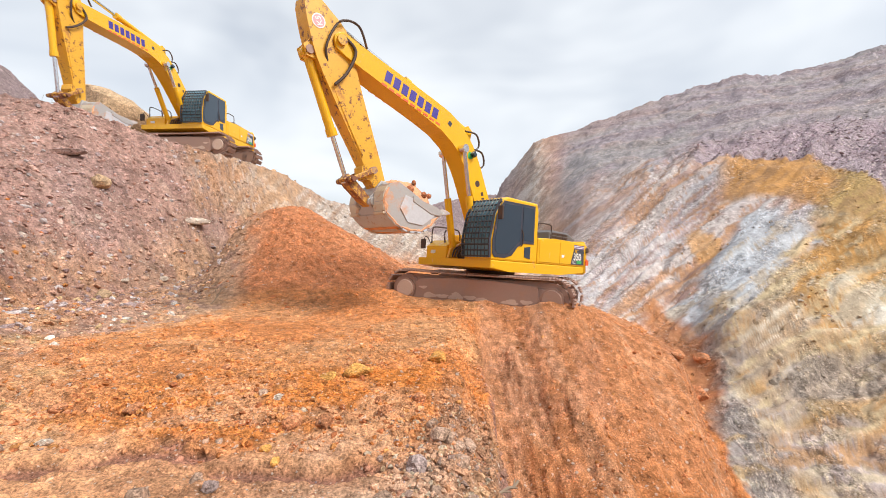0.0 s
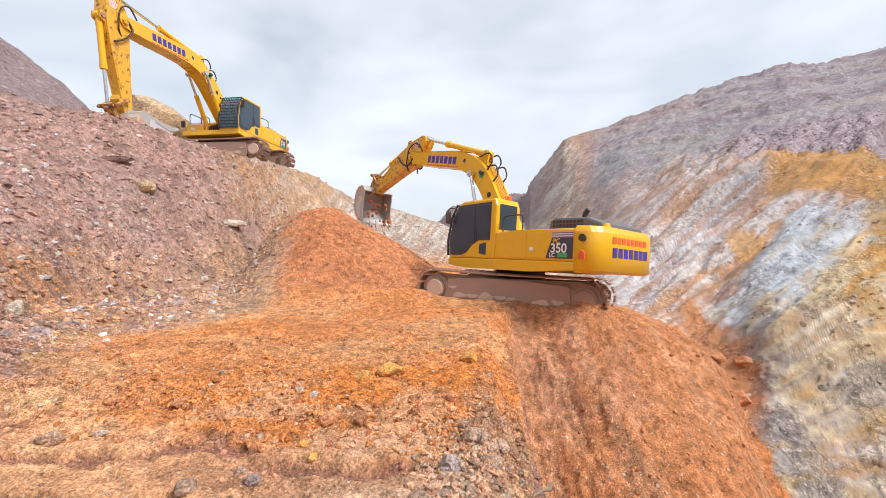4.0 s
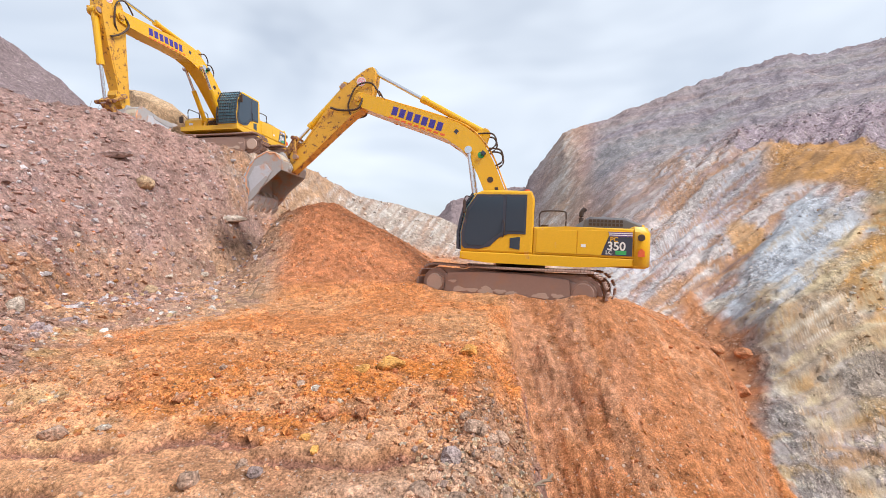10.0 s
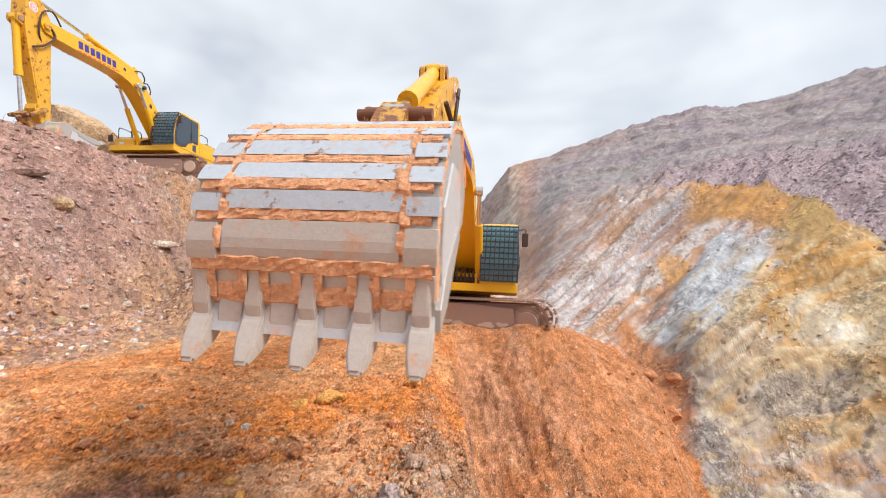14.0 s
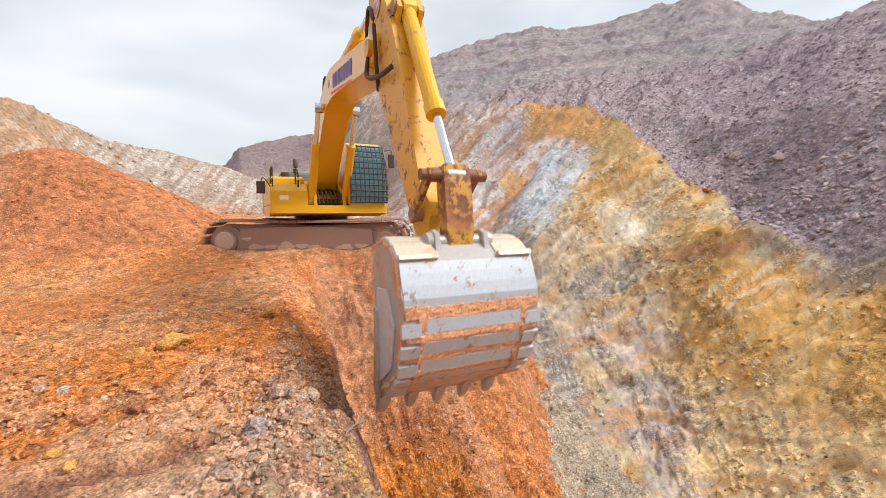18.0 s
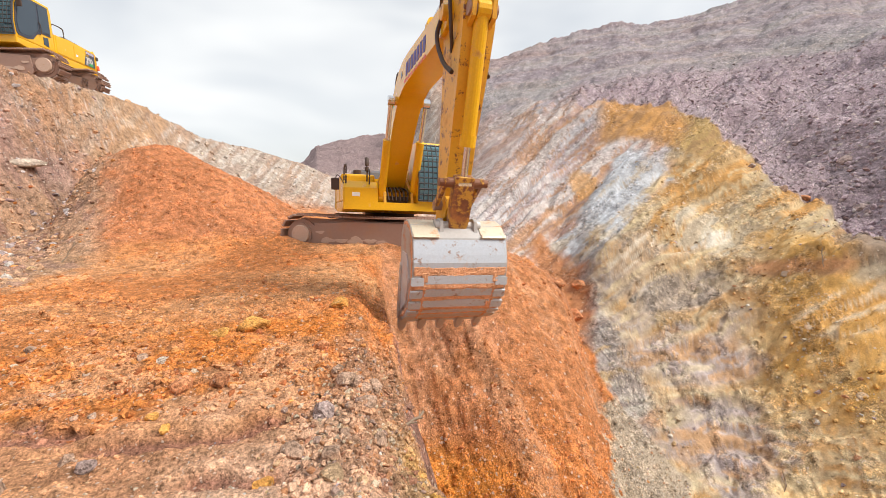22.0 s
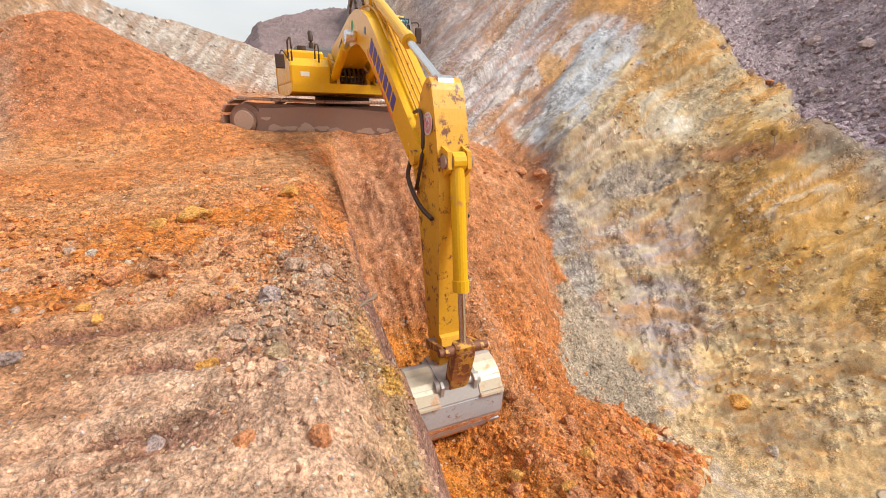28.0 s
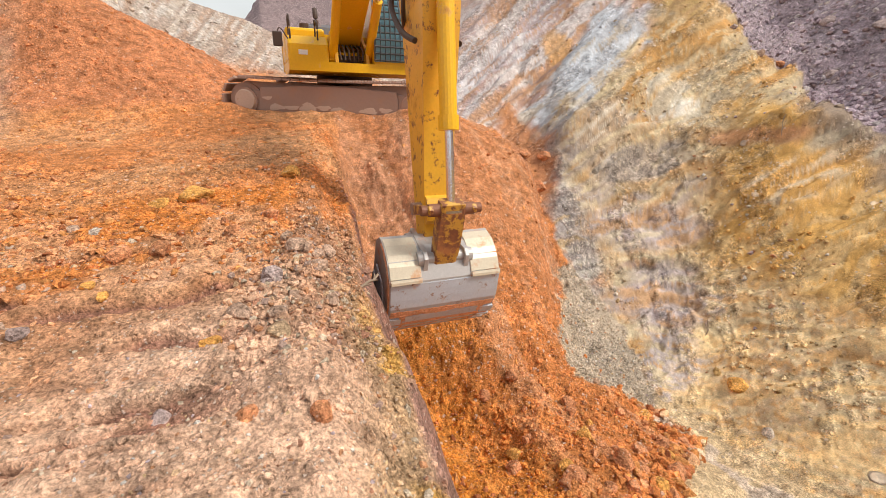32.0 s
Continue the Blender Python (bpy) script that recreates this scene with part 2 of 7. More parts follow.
def fbm(x, y, octaves=4, seed=0, gain=0.5):
    s, a, t = 0, 1.0, 0
    for k in range(octaves):
        s = s + a * vnoise(x * 2.03 ** k + 7.3 * k, y * 2.03 ** k - 3.1 * k, seed + k)
        t += a
        a *= gain
    return s / t


def smooth(a, b, v):
    t = np.clip((v - a) / (b - a), 0, 1)
    return t * t * (3 - 2 * t)


# the landform round the stand: lines by bearing (degrees, right of ahead), each with its distance and height
TOE = [(-180, 14, 0.5), (-100, 9, 0.5), (-51, 9, 0.6), (-46, 11, 0.55), (-40, 13, 0.5), (-32.6, 15, 0.57), (-28, 17, 1.0), (-25, 18.5, 1.2), (-15, 18.5, 0.8),
       (0, 17.5, 0.3), (10, 17, 0.1), (17, 17, -0.4), (27.2, 16.7, -1.34), (32.2, 11.2, -2.48), (34.9, 9.2, -3.1), (40.6, 8.2, -4.1), (50.3, 7.5, -4.5),
       (58, 7.1, -4.4), (70.4, 6.2, -3.8), (100, 6.5, -3), (150, 12, 0), (180, 14, 0.5)]
CREST = [(-180, 30, 8), (-55, 18, 6.3), (-47, 17.5, 6.0), (-43.8, 17.5, 6.06), (-40.5, 17.6, 6.02), (-37, 18, 5.77), (-31, 18.8, 5.52), (-24.8, 21.5, 5.62), (-20.7, 24, 5.62), (-15.5, 28, 4.75),
         (-9.9, 34, 4.8), (-3.7, 36, 3.6), (2, 38, 2), (8, 38, 1.2), (13, 34, 1), (17.9, 30, 3), (22, 30, 4.6), (27, 30, 6.1), (32.7, 30, 6.8), (42.5, 28, 5.4),
         (51.8, 24, 1.6), (58.7, 20, -0.3), (64, 19, 0.8), (80, 18, 2), (130, 26, 8), (180, 30, 8)]
BENCH = [(-180, 45, 12), (-55, 27, 6.9), (-40, 27, 6.2), (-33, 28, 5.8), (-25, 28, 5.65), (-15.5, 33, 4.3), (-9.9, 40, 3.5), (-3.7, 44, 2), (8, 48, 2.2), (14, 46, 7), (19.8, 45, 10.4), (27, 45, 10.6),
         (40, 45, 12.2), (51.2, 45, 11.8), (67, 40, 11.7), (80, 38, 11.7), (180, 45, 12)]
RIDGE = [(-180, 80, 20), (-55, 40, 17), (-50.2, 40, 15.5), (-46.3, 40, 13.7), (-44, 40, 12), (-42, 42, 8), (-30, 60, 5), (-10, 90, 4), (-4.3, 90, 7.5), (-2.7, 90, 10.7), (2.3, 90, 12.4),
         (7.4, 90, 13.4), (7.8, 75, 13), (12.2, 75, 20), (17.2, 75, 21.6), (22, 78, 24.4), (29.6, 80, 27.6), (35.6, 82, 29.2), (40.4, 85, 29), (49, 90, 32),
         (53.6, 90, 32.9), (57.7, 85, 26.2), (63.1, 80, 21.3), (66.6, 60, 17.6), (70.4, 55, 16), (100, 60, 20), (180, 80, 20)]


def rounded(rows):
    """The line with its corners rounded off on the right side of the pit."""
    a = np.array(rows, float)
    d = np.arange(-180, 180.1, 0.5)
    w = np.exp(-0.5 * (np.arange(-20, 20.1, 1.0) * 0.5 / 3.2) ** 2)
    out = [d]
    for k in (1, 2):
        v = np.interp(d, a[:, 0], a[:, k])
        g = np.convolve(np.pad(v, 20, "edge"), w / w.sum(), "valid")
        q = smooth(14, 24, d)
        out.append(v * (1 - q) + g * q)
    return np.stack(out, 1)


TOE, CREST, BENCH, RIDGE = rounded(TOE), rounded(CREST), rounded(BENCH), np.array(RIDGE, float)


def line(a, deg):
    return np.interp(deg, a[:, 0], a[:, 1]), np.interp(deg, a[:, 0], a[:, 2])


def rim(y):
    """Where the platform ends over the trench."""
    return 0.40 + 0.02 * y + 0.07 * vnoise(y * 0.9, y * 0, 5) + 0.03 * vnoise(y * 3.7, y * 0, 6)


MACHINE = Matrix.Translation((1.333, 12.492, -0.203)) @ Euler((0, 0, radians(157.94))).to_matrix().to_4x4() @ Euler((0, radians(-2.32), 0)).to_matrix().to_4x4() @ Euler((radians(3.45), 0, 0)).to_matrix().to_4x4()
PAD_N = MACHINE.to_3x3() @ Vector((0, 0, 1))


def near_ground(x, y):
    """Platform, bank of the trench, its dug face and floor."""
    pad = -0.203 - (PAD_N.x * (x - 1.333) + PAD_N.y * (y - 12.492)) / PAD_N.z + 0.1
    # spoil squeezed out along the near track
    ux, uy = -(x - 1.333) * 0.927 + (y - 12.492) * 0.375, -(x - 1.333) * 0.375 - (y - 12.492) * 0.927
    pad = pad + (0.3 + 0.1 * vnoise(ux * 2.3, uy * 2.3, 12)) * np.exp(-((uy - 1.75) / 0.34) ** 2) * smooth(3.6, 2.7, np.abs(ux)) * (0.5 + 0.5 * smooth(1.8, -1.0, ux))
    pad = pad + 0.42 * np.exp(-((ux + 2.5) / 0.6) ** 2 - ((uy - 1.6) / 0.6) ** 2)
    flat = 0.02 * fbm(x * 0.5, y * 0.5, 3, 11) + 0.3 * smooth(3, 9, -x) + 0.02 * np.maximum(0, y - 9)
    w = smooth(8.2, 10.2, y) * smooth(-3.2, -1.2, x)
    top = flat * (1 - w) + pad * w
    top = top - 0.3 * np.maximum(0, x - 4.0) - 0.06 * np.maximum(0, x - 5.5) ** 1.2
    # heap of dug earth
    hx, hy = x + 4.4, y - 14.6
    hn = 0.25 * fbm(x * 0.7, y * 0.7, 4, 15)
    heap = (2.75 + hn) * np.exp(-((np.abs(hx + 0.5) / 2.5) ** 1.7 + (np.abs(hy) / 2.3) ** 2.0)) + 0.55 * np.exp(-((hx - 2.3) / 1.5) ** 2 - ((hy + 0.5) / 1.6) ** 2) + 0.7 * np.exp(-((hx + 2.6) / 1.3) ** 2 - (hy / 1.8) ** 2)
    top = top + heap
    e = x - rim(y)
    top = top - 0.32 * smooth(-0.42, 0.0, e) * smooth(9.5, 6, y) * smooth(-0.5, 1.2, y)
    teeth = (0.2 * np.abs(vnoise(x * 2.1 + 0.3 * y, y * 0.12, 31)) + 0.09 * vnoise(x * 5.5 + 0.5 * y, y * 0.35, 32) + 0.05 * vnoise(x * 11 + 0.8 * y, y * 0.9, 34)) * smooth(3.6, 2.4, x)
    teeth = teeth * (0.2 + 0.25 * smooth(6.2, 7.6, y))
    teeth = teeth * (0.65 + 0.6 * vnoise(x * 1.3, y * 1.1, 35)) + 0.1 * fbm(x * 3.2, y * 2.6, 4, 36, 0.6)
    edge_y = 10.35 - 0.75 * smooth(1.0, 3.2, x) + 0.15 * vnoise(x * 1.3, y * 0, 37)
    face = -0.12 - 0.73 * (edge_y - y) - 0.42 * np.maximum(0, x - 2.8) + teeth * smooth(10.4, 9.4, y) + 0.12 * fbm(x * 1.1, y * 1.1, 3, 33)
    floor = -3.25 - 0.15 * np.maximum(0, x - 1) + 0.16 * fbm(x * 1.4, y * 1.4, 4, 21) + 0.35 * np.exp(-((x - 2.8) / 1.2) ** 2 - ((y - 2.6) / 1.3) ** 2) - 0.55 * np.exp(-((x - 1.7) / 0.9) ** 2 - ((y - 4.9) / 1.3) ** 2)
    low = np.maximum(face, floor)
    low = np.minimum(low, top)
    wall = smooth(0.0, 0.42 + 0.42 * smooth(5.2, 3.8, y), e + 0.07 * vnoise(y * 2.1, x * 2, 8) + 0.03 * vnoise(y * 6, x * 5, 9))
    inside = smooth(-4.2, -3.8, y)
    return top + (low - top) * wall * inside


def view_slant(deg, r, z):
    """Lines along which the beds of the right wall run, slanted to fit the camera's view: equal values lie on one bed.
    """
    return deg - 1.05 * np.degrees(np.arctan2(z - 1.6, r))


def brow_line(deg):
    """Where the lower face of the right wall begins."""
    return np.interp(deg, [33, 38, 45, 52, 57, 60, 70], [1.2, 1.36, 1.47, 1.55, 1.62, 1.68, 1.75])


def spoil_edge(y):
    """How far the fresh orange spoil reaches across the trench floor, and the grey gravel beyond it."""
    a = np.interp(y, [1.5, 2.6, 3.4, 4.4, 4.75, 5.0, 5.86, 7.8, 9], [3.7, 4.0, 5.45, 5.5, 4.9, 4.1, 4.42, 5.5, 7.5])
    b = np.interp(y, [4.4, 5.0, 5.8, 7.0, 8.1, 9], [5.5, 6.0, 6.26, 6.2, 5.7, 7.5])
    return a, b


def terrace(z, tall, bent):
    """What to add to z so that it falls in steps."""
    q = z / tall + bent
    f = q - np.floor(q)
    return tall * (smooth(0.62, 1.0, f) - f)


def debris(deg, r, z, x, y):
    """Rows of crumbled debris across the mud of the right wall."""
    el = np.degrees(np.arctan2(z - 1.6, r))
    a = fbm((deg + 0.8 * el) * 0.3, (deg - el) * 0.09, 4, 170, 0.6)
    b = fbm((deg - 1.05 * el) * 0.35, (deg + el) * 0.08, 4, 171, 0.6)
    k = smooth(-4, -14, el)
    return smooth(-0.02, 0.16, k * a + (1 - k) * b + 0.35 * fbm(x * 1.9, y * 1.9, 3, 172) - 0.16 * smooth(53, 58, deg) * smooth(-14, -22, el))


def beds_of_wall(deg, r, z):
    """Grain of the right wall in angles seen from the stand, fitted to the camera's view, at four scales: it slants on
    the upper part and lies flatter in the mud.
    """
    el = np.degrees(np.arctan2(z - 1.6, r))
    tilt = np.radians(40 - 24 * smooth(-14, -25, el))
    u, v = deg - 48, el + 15
    u, v = u + 1.1 * fbm(u * 0.25, v * 0.25, 3, 180), v + 1.1 * fbm(u * 0.25, v * 0.25, 3, 181)
    a, b = u * np.cos(tilt) + v * np.sin(tilt), v * np.cos(tilt) - u * np.sin(tilt)
    return (fbm(a * 0.09, b * 0.26, 4, 182, 0.6), fbm(a * 0.14, b * 0.7, 4, 183, 0.6),
            fbm(a * 0.3, b * 1.9, 3, 184, 0.6), fbm(a * 1.5, b * 3.0, 2, 185, 0.6))


def ground(x, y):
    """Height of the ground, and along which stretch of its profile a place lies (0 near, 1 toe, 2 crest, 3 bench, 4 ridge)."""
    deg, r = np.degrees(np.arctan2(x, y)), np.hypot(x, y) + 1e-9
    wob = 1.2 * fbm(x * 0.08, y * 0.08, 3, 40)
    rs, zs = zip(*[line(k, deg) for k in (TOE, CREST, BENCH, RIDGE)])
    rs, zs = list(rs), list(zs)
    tx, ty = x / r * rs[0], y / r * rs[0]
    zn = near_ground(x, y)
    k = smooth(0.72, 1.0, r / rs[0])
    zn = zn + (zs[0] - near_ground(tx, ty)) * k
    z = zn
    s = np.clip(r / rs[0], 0, 1)
    side = smooth(20, 34, deg)
    t = np.clip((r - rs[0]) / (rs[1] - rs[0]), 0, 1)
    turn = deg - side * np.sin(np.pi * t) * (6.0 + 5.0 * fbm(x * 0.22, y * 0.22, 3, 41))
    fan = t ** (1 + 0.55 * smooth(22, 31, deg) * smooth(64, 50, deg))
    zfold = line(TOE, turn)[1] * (1 - fan) + line(CREST, turn)[1] * fan - (zs[0] + (zs[1] - zs[0]) * t)
    for i in range(3):
        t = np.clip((r - rs[i]) / (rs[i + 1] - rs[i]), 0, 1)
        z = np.where(r > rs[i], zs[i] + (zs[i + 1] - zs[i]) * t, z)
        s = np.where(r > rs[i], 1 + i + t, s)
        if i == 0:
            z = z + np.where((r > rs[0]) & (r < rs[1]), zfold, 0)
    t = np.clip((r - rs[3]) / 300, 0, 1)
    z = np.where(r > rs[3], zs[3] * (1 - 0.8 * smooth(0, 1, t)) - 2 * t, z)
    s = np.where(r > rs[3], 4 + t, s)
    # roughness: small by the stand, gullies and ledges on the far walls
    far = smooth(0.95, 1.25, s)
    side = smooth(12, 26, deg)
    lumps_at = (1 - 0.75 * smooth(52, 57, deg)) * smooth(24, 40, deg) * smooth(1.0, 1.15, s) * smooth(2.05, 1.8, s)
    g1, g2, g3, g4 = beds_of_wall(deg, r, z)
    z = z + lumps_at * (0.12 * fbm(x * 0.45, y * 0.45, 3, 63) + 0.35 * g1 + 0.16 * g2 + 0.07 * g3 + 0.03 * np.maximum(0, g4))
    # broken ledges and mud shelves on the lower part of the wall
    bent = 1.6 * g1 + 0.9 * g2 + 0.03 * deg
    z = z + lumps_at * smooth(-0.35, 0.05, fbm(x * 0.4, y * 0.4, 3, 67)) * smooth(1.75, 1.4, s) * (0.3 * terrace(z, 0.34, bent) + 0.1 * terrace(z, 0.13, 2.3 * bent)) * smooth(62, 55, deg)
    z = z + lumps_at * 0.06 * np.abs(g3) * smooth(1.8, 1.4, s)
    # crest of the lower face: the slope above it lies back, the face below is steep
    brow = s - brow_line(deg) - 0.035 * fbm(x * 0.5, y * 0.5, 3, 79)
    z = z + 0.55 * np.where(brow < 0, np.exp(np.minimum(brow, 0) / 0.05), np.exp(-np.maximum(brow, 0) / 0.14)) * smooth(31, 35, deg) * smooth(66, 60, deg)
    # second tier of the talus
    z = z + 0.9 * np.exp(-((s - 2.27 - 0.03 * fbm(x * 0.2, y * 0.2, 2, 77)) / 0.1) ** 2) * smooth(45, 53, deg)
    amp = np.clip(r * 0.016, 0.1, 1.6)
    hold = 1 - 0.75 * np.exp(-((s - 2) / 0.06) ** 2) * (1 - side)
    rho = view_slant(deg, r, z) + 1.2 * wob + 0.5 * fbm(x * 0.6, y * 0.6, 3, 55)
    gully = (np.abs(vnoise(rho * 0.26, s * 2.0, 51)) - 0.35) * 0.9 + (np.abs(vnoise(rho * 0.75, s * 4.0, 52)) - 0.35) * 0.75 + (np.abs(vnoise(rho * 1.9, s * 7.0, 53)) - 0.35) * 0.34 + (np.abs(vnoise(rho * 4.5, s * 14, 54)) - 0.35) * 0.13
    rough = fbm(x * 0.35, y * 0.35, 5, 60, 0.55)
    back = deg - 0.85 * np.degrees(np.arctan2(z - 1.6, r)) + 0.8 * wob
    cliff = smooth(-28, -22, deg) * smooth(14, 8, deg) * smooth(2.3, 2.0, s)
    z = z + far * cliff * amp * (0.3 * (np.abs(vnoise(back * 0.5 + 2.2 * fbm(x * 0.25, y * 0.25, 3, 59), s * 2, 56)) - 0.35) + 0.2 * (np.abs(vnoise(back * 2.0, s * 5, 57)) - 0.35)) * smooth(1.97, 1.85, s)
    z = z + far * amp * hold * (0.6 * rough * (1 - 0.5 * side * smooth(2.1, 1.9, s)) + (1.3 - 0.95 * lumps_at) * gully * side * (1 + 0.4 * smooth(30, 35, deg) * smooth(0.0, -0.1, s - brow_line(deg))) * (1 - 0.7 * smooth(2.5, 3.1, s)) + (1 - (0.7 + 0.2 * smooth(30, 36, deg)) * side * smooth(2.1, 1.9, s)) * (0.1 * fbm(x * 2.4, y * 2.4, 4, 62, 0.6) + 0.3 * np.abs(fbm(x * 1.1, y * 1.1, 4, 65, 0.6))))
    z = z + lumps_at * debris(deg, r, z, x, y) * (0.03 + 0.06 * np.abs(fbm(x * 4.2, y * 4.2, 3, 58, 0.6)))
    z = z + far * side * smooth(2.35, 2.7, s) * 0.12 * terrace(z, 2.6, 1.3 * fbm(x * 0.06, y * 0.06, 3, 61) + 0.5 * fbm(x * 0.3, y * 0.3, 3, 78))
    z = z + (1 - far) * 0.05 * fbm(x * 2.3, y * 2.3, 5, 70, 0.65) + (0.022 * fbm(x * 9, y * 9, 4, 71, 0.65) + 0.02 * np.maximum(0, fbm(x * 14, y * 14, 3, 72))) * smooth(30, 10, r)
    # crumbs: clods too small to lie apart
    z = z + (0.022 + 0.075 * smooth(3.3, 4.2, y) * smooth(7.5, 5.5, y)) * np.maximum(0, fbm(x * 12, y * 12, 3, 73, 0.6) - 0.02) * smooth(16, 9, r) * (0.5 + 0.5 * smooth(-0.3, 0.4, vnoise(x * 0.9, y * 0.9, 74)))
    z = z + (0.2 - 0.14 * side) * np.maximum(0, fbm(x * 3.3, y * 3.3, 4, 75, 0.6)) * far * smooth(34, 20, r)
    z = z + 0.2 * fbm(x * 2.6, y * 2.6, 4, 76, 0.6) * smooth(-1.0, -0.3, x - rim(y)) * smooth(0.25, 0.0, x - rim(y)) * smooth(6.5, 4.5, y) * smooth(1.2, 2.2, y)
    # thin ledges and hollows scoured in the platform
    scour = fbm(x * 0.8 + 0.2 * y, y * 3.6, 4, 82, 0.55)
    z = z - (0.05 * smooth(0.16, 0.22, scour) + 0.02 * smooth(0.06, 0.12, scour) + 0.02 * smooth(-0.1, -0.02, scour)) * smooth(-0.1, -0.7, x) * smooth(5.2, 4.0, y) * smooth(0.8, 1.4, r)
    # ridges pressed by tracks on the platform
    rut = smooth(0.35, -0.1, x - rim(y)) * smooth(7.5, 4.5, y) * smooth(0.95, 0.8, s)
    z = z + rut * 0.008 * np.sin(y * 29 + 4.5 * fbm(x * 1.1, y * 1.6, 3, 80) + x * 2.0) * smooth(-0.2, 0.4, vnoise(x * 0.5, y * 0.7, 81))
    return z, s, deg, r


def talus_edge(deg):
    """Lower edge of the purple talus on the right wall."""
    return np.interp(deg, [25, 32, 37.7, 46.4, 48.8, 51.9, 56.2, 58, 75], [2.5, 2.16, 2.19, 2.05, 2.06, 1.9, 1.97, 1.78, 1.75])


def soil_grain(x, y, z, s, deg, r):
    """How thickly small, fist-sized and head-sized stones lie on the earth."""
    n1, n2, n5 = fbm(x * 0.5, y * 0.5, 4, 160), fbm(x * 1.7, y * 1.7, 4, 161), fbm(x * 0.9, y * 0.9, 4, 140, 0.6)
    e = x - rim(y)
    small = 0.3 + 0.25 * smooth(0.0, 0.3, n2) - 0.1 * smooth(4.0, 3.0, y)
    fist = 0.02 + 0.36 * smooth(3.3, 3.8, y + 0.6 * n1) * smooth(9, 6.5, y) + 0.2 * smooth(8, 12, y) * smooth(-0.1, 0.3, n1)
    fist = fist + 0.06 * smooth(0.1, 0.4, e) * smooth(-2.2, -3.0, z) * smooth(1.0, 0.9, s)
    head = 0.0 * x
    bank = smooth(-22, -27, deg) * smooth(0.75, 0.95, s + 0.1 * n1)
    fist, head = fist + bank * 0.35, head + bank * (0.04 + 0.16 * smooth(0.0, 0.3, n2))
    wall = smooth(14, 20, deg) * smooth(1.0, 1.04, s)
    rubble = smooth(0.0, 0.2, n5 + 0.4 * n2)
    fist = fist * (1 - wall) + wall * (0.12 + 0.35 * rubble)
    head = head * (1 - wall) + wall * (0.08 + 0.25 * rubble * smooth(1.3, 1.6, s))
    talus = wall * smooth(0.0, 0.05, s - talus_edge(deg)) * smooth(25, 33, deg)
    fist, head = fist + talus * 0.3, head + talus * 0.12
    small = np.where(wall > 0.5, 0.15 + 0.3 * rubble, small)
    rows = debris(deg, r, z, x, y)
    low = wall * smooth(0.05, -0.05, s - talus_edge(deg))
    fist = fist * (1 - low) + low * (0.05 + 0.4 * rows)
    small = small * (1 - low) + low * (0.05 + 0.5 * rows)
    head = head * (1 - low) + low * (0.01 + 0.12 * rows)
    crumbly = 1 - low * (0.58 - 0.48 * rows) - 0.3 * wall * smooth(2.6, 3.0, s)
    return np.clip(np.stack([small, fist, head, crumbly], 1), 0, 1)


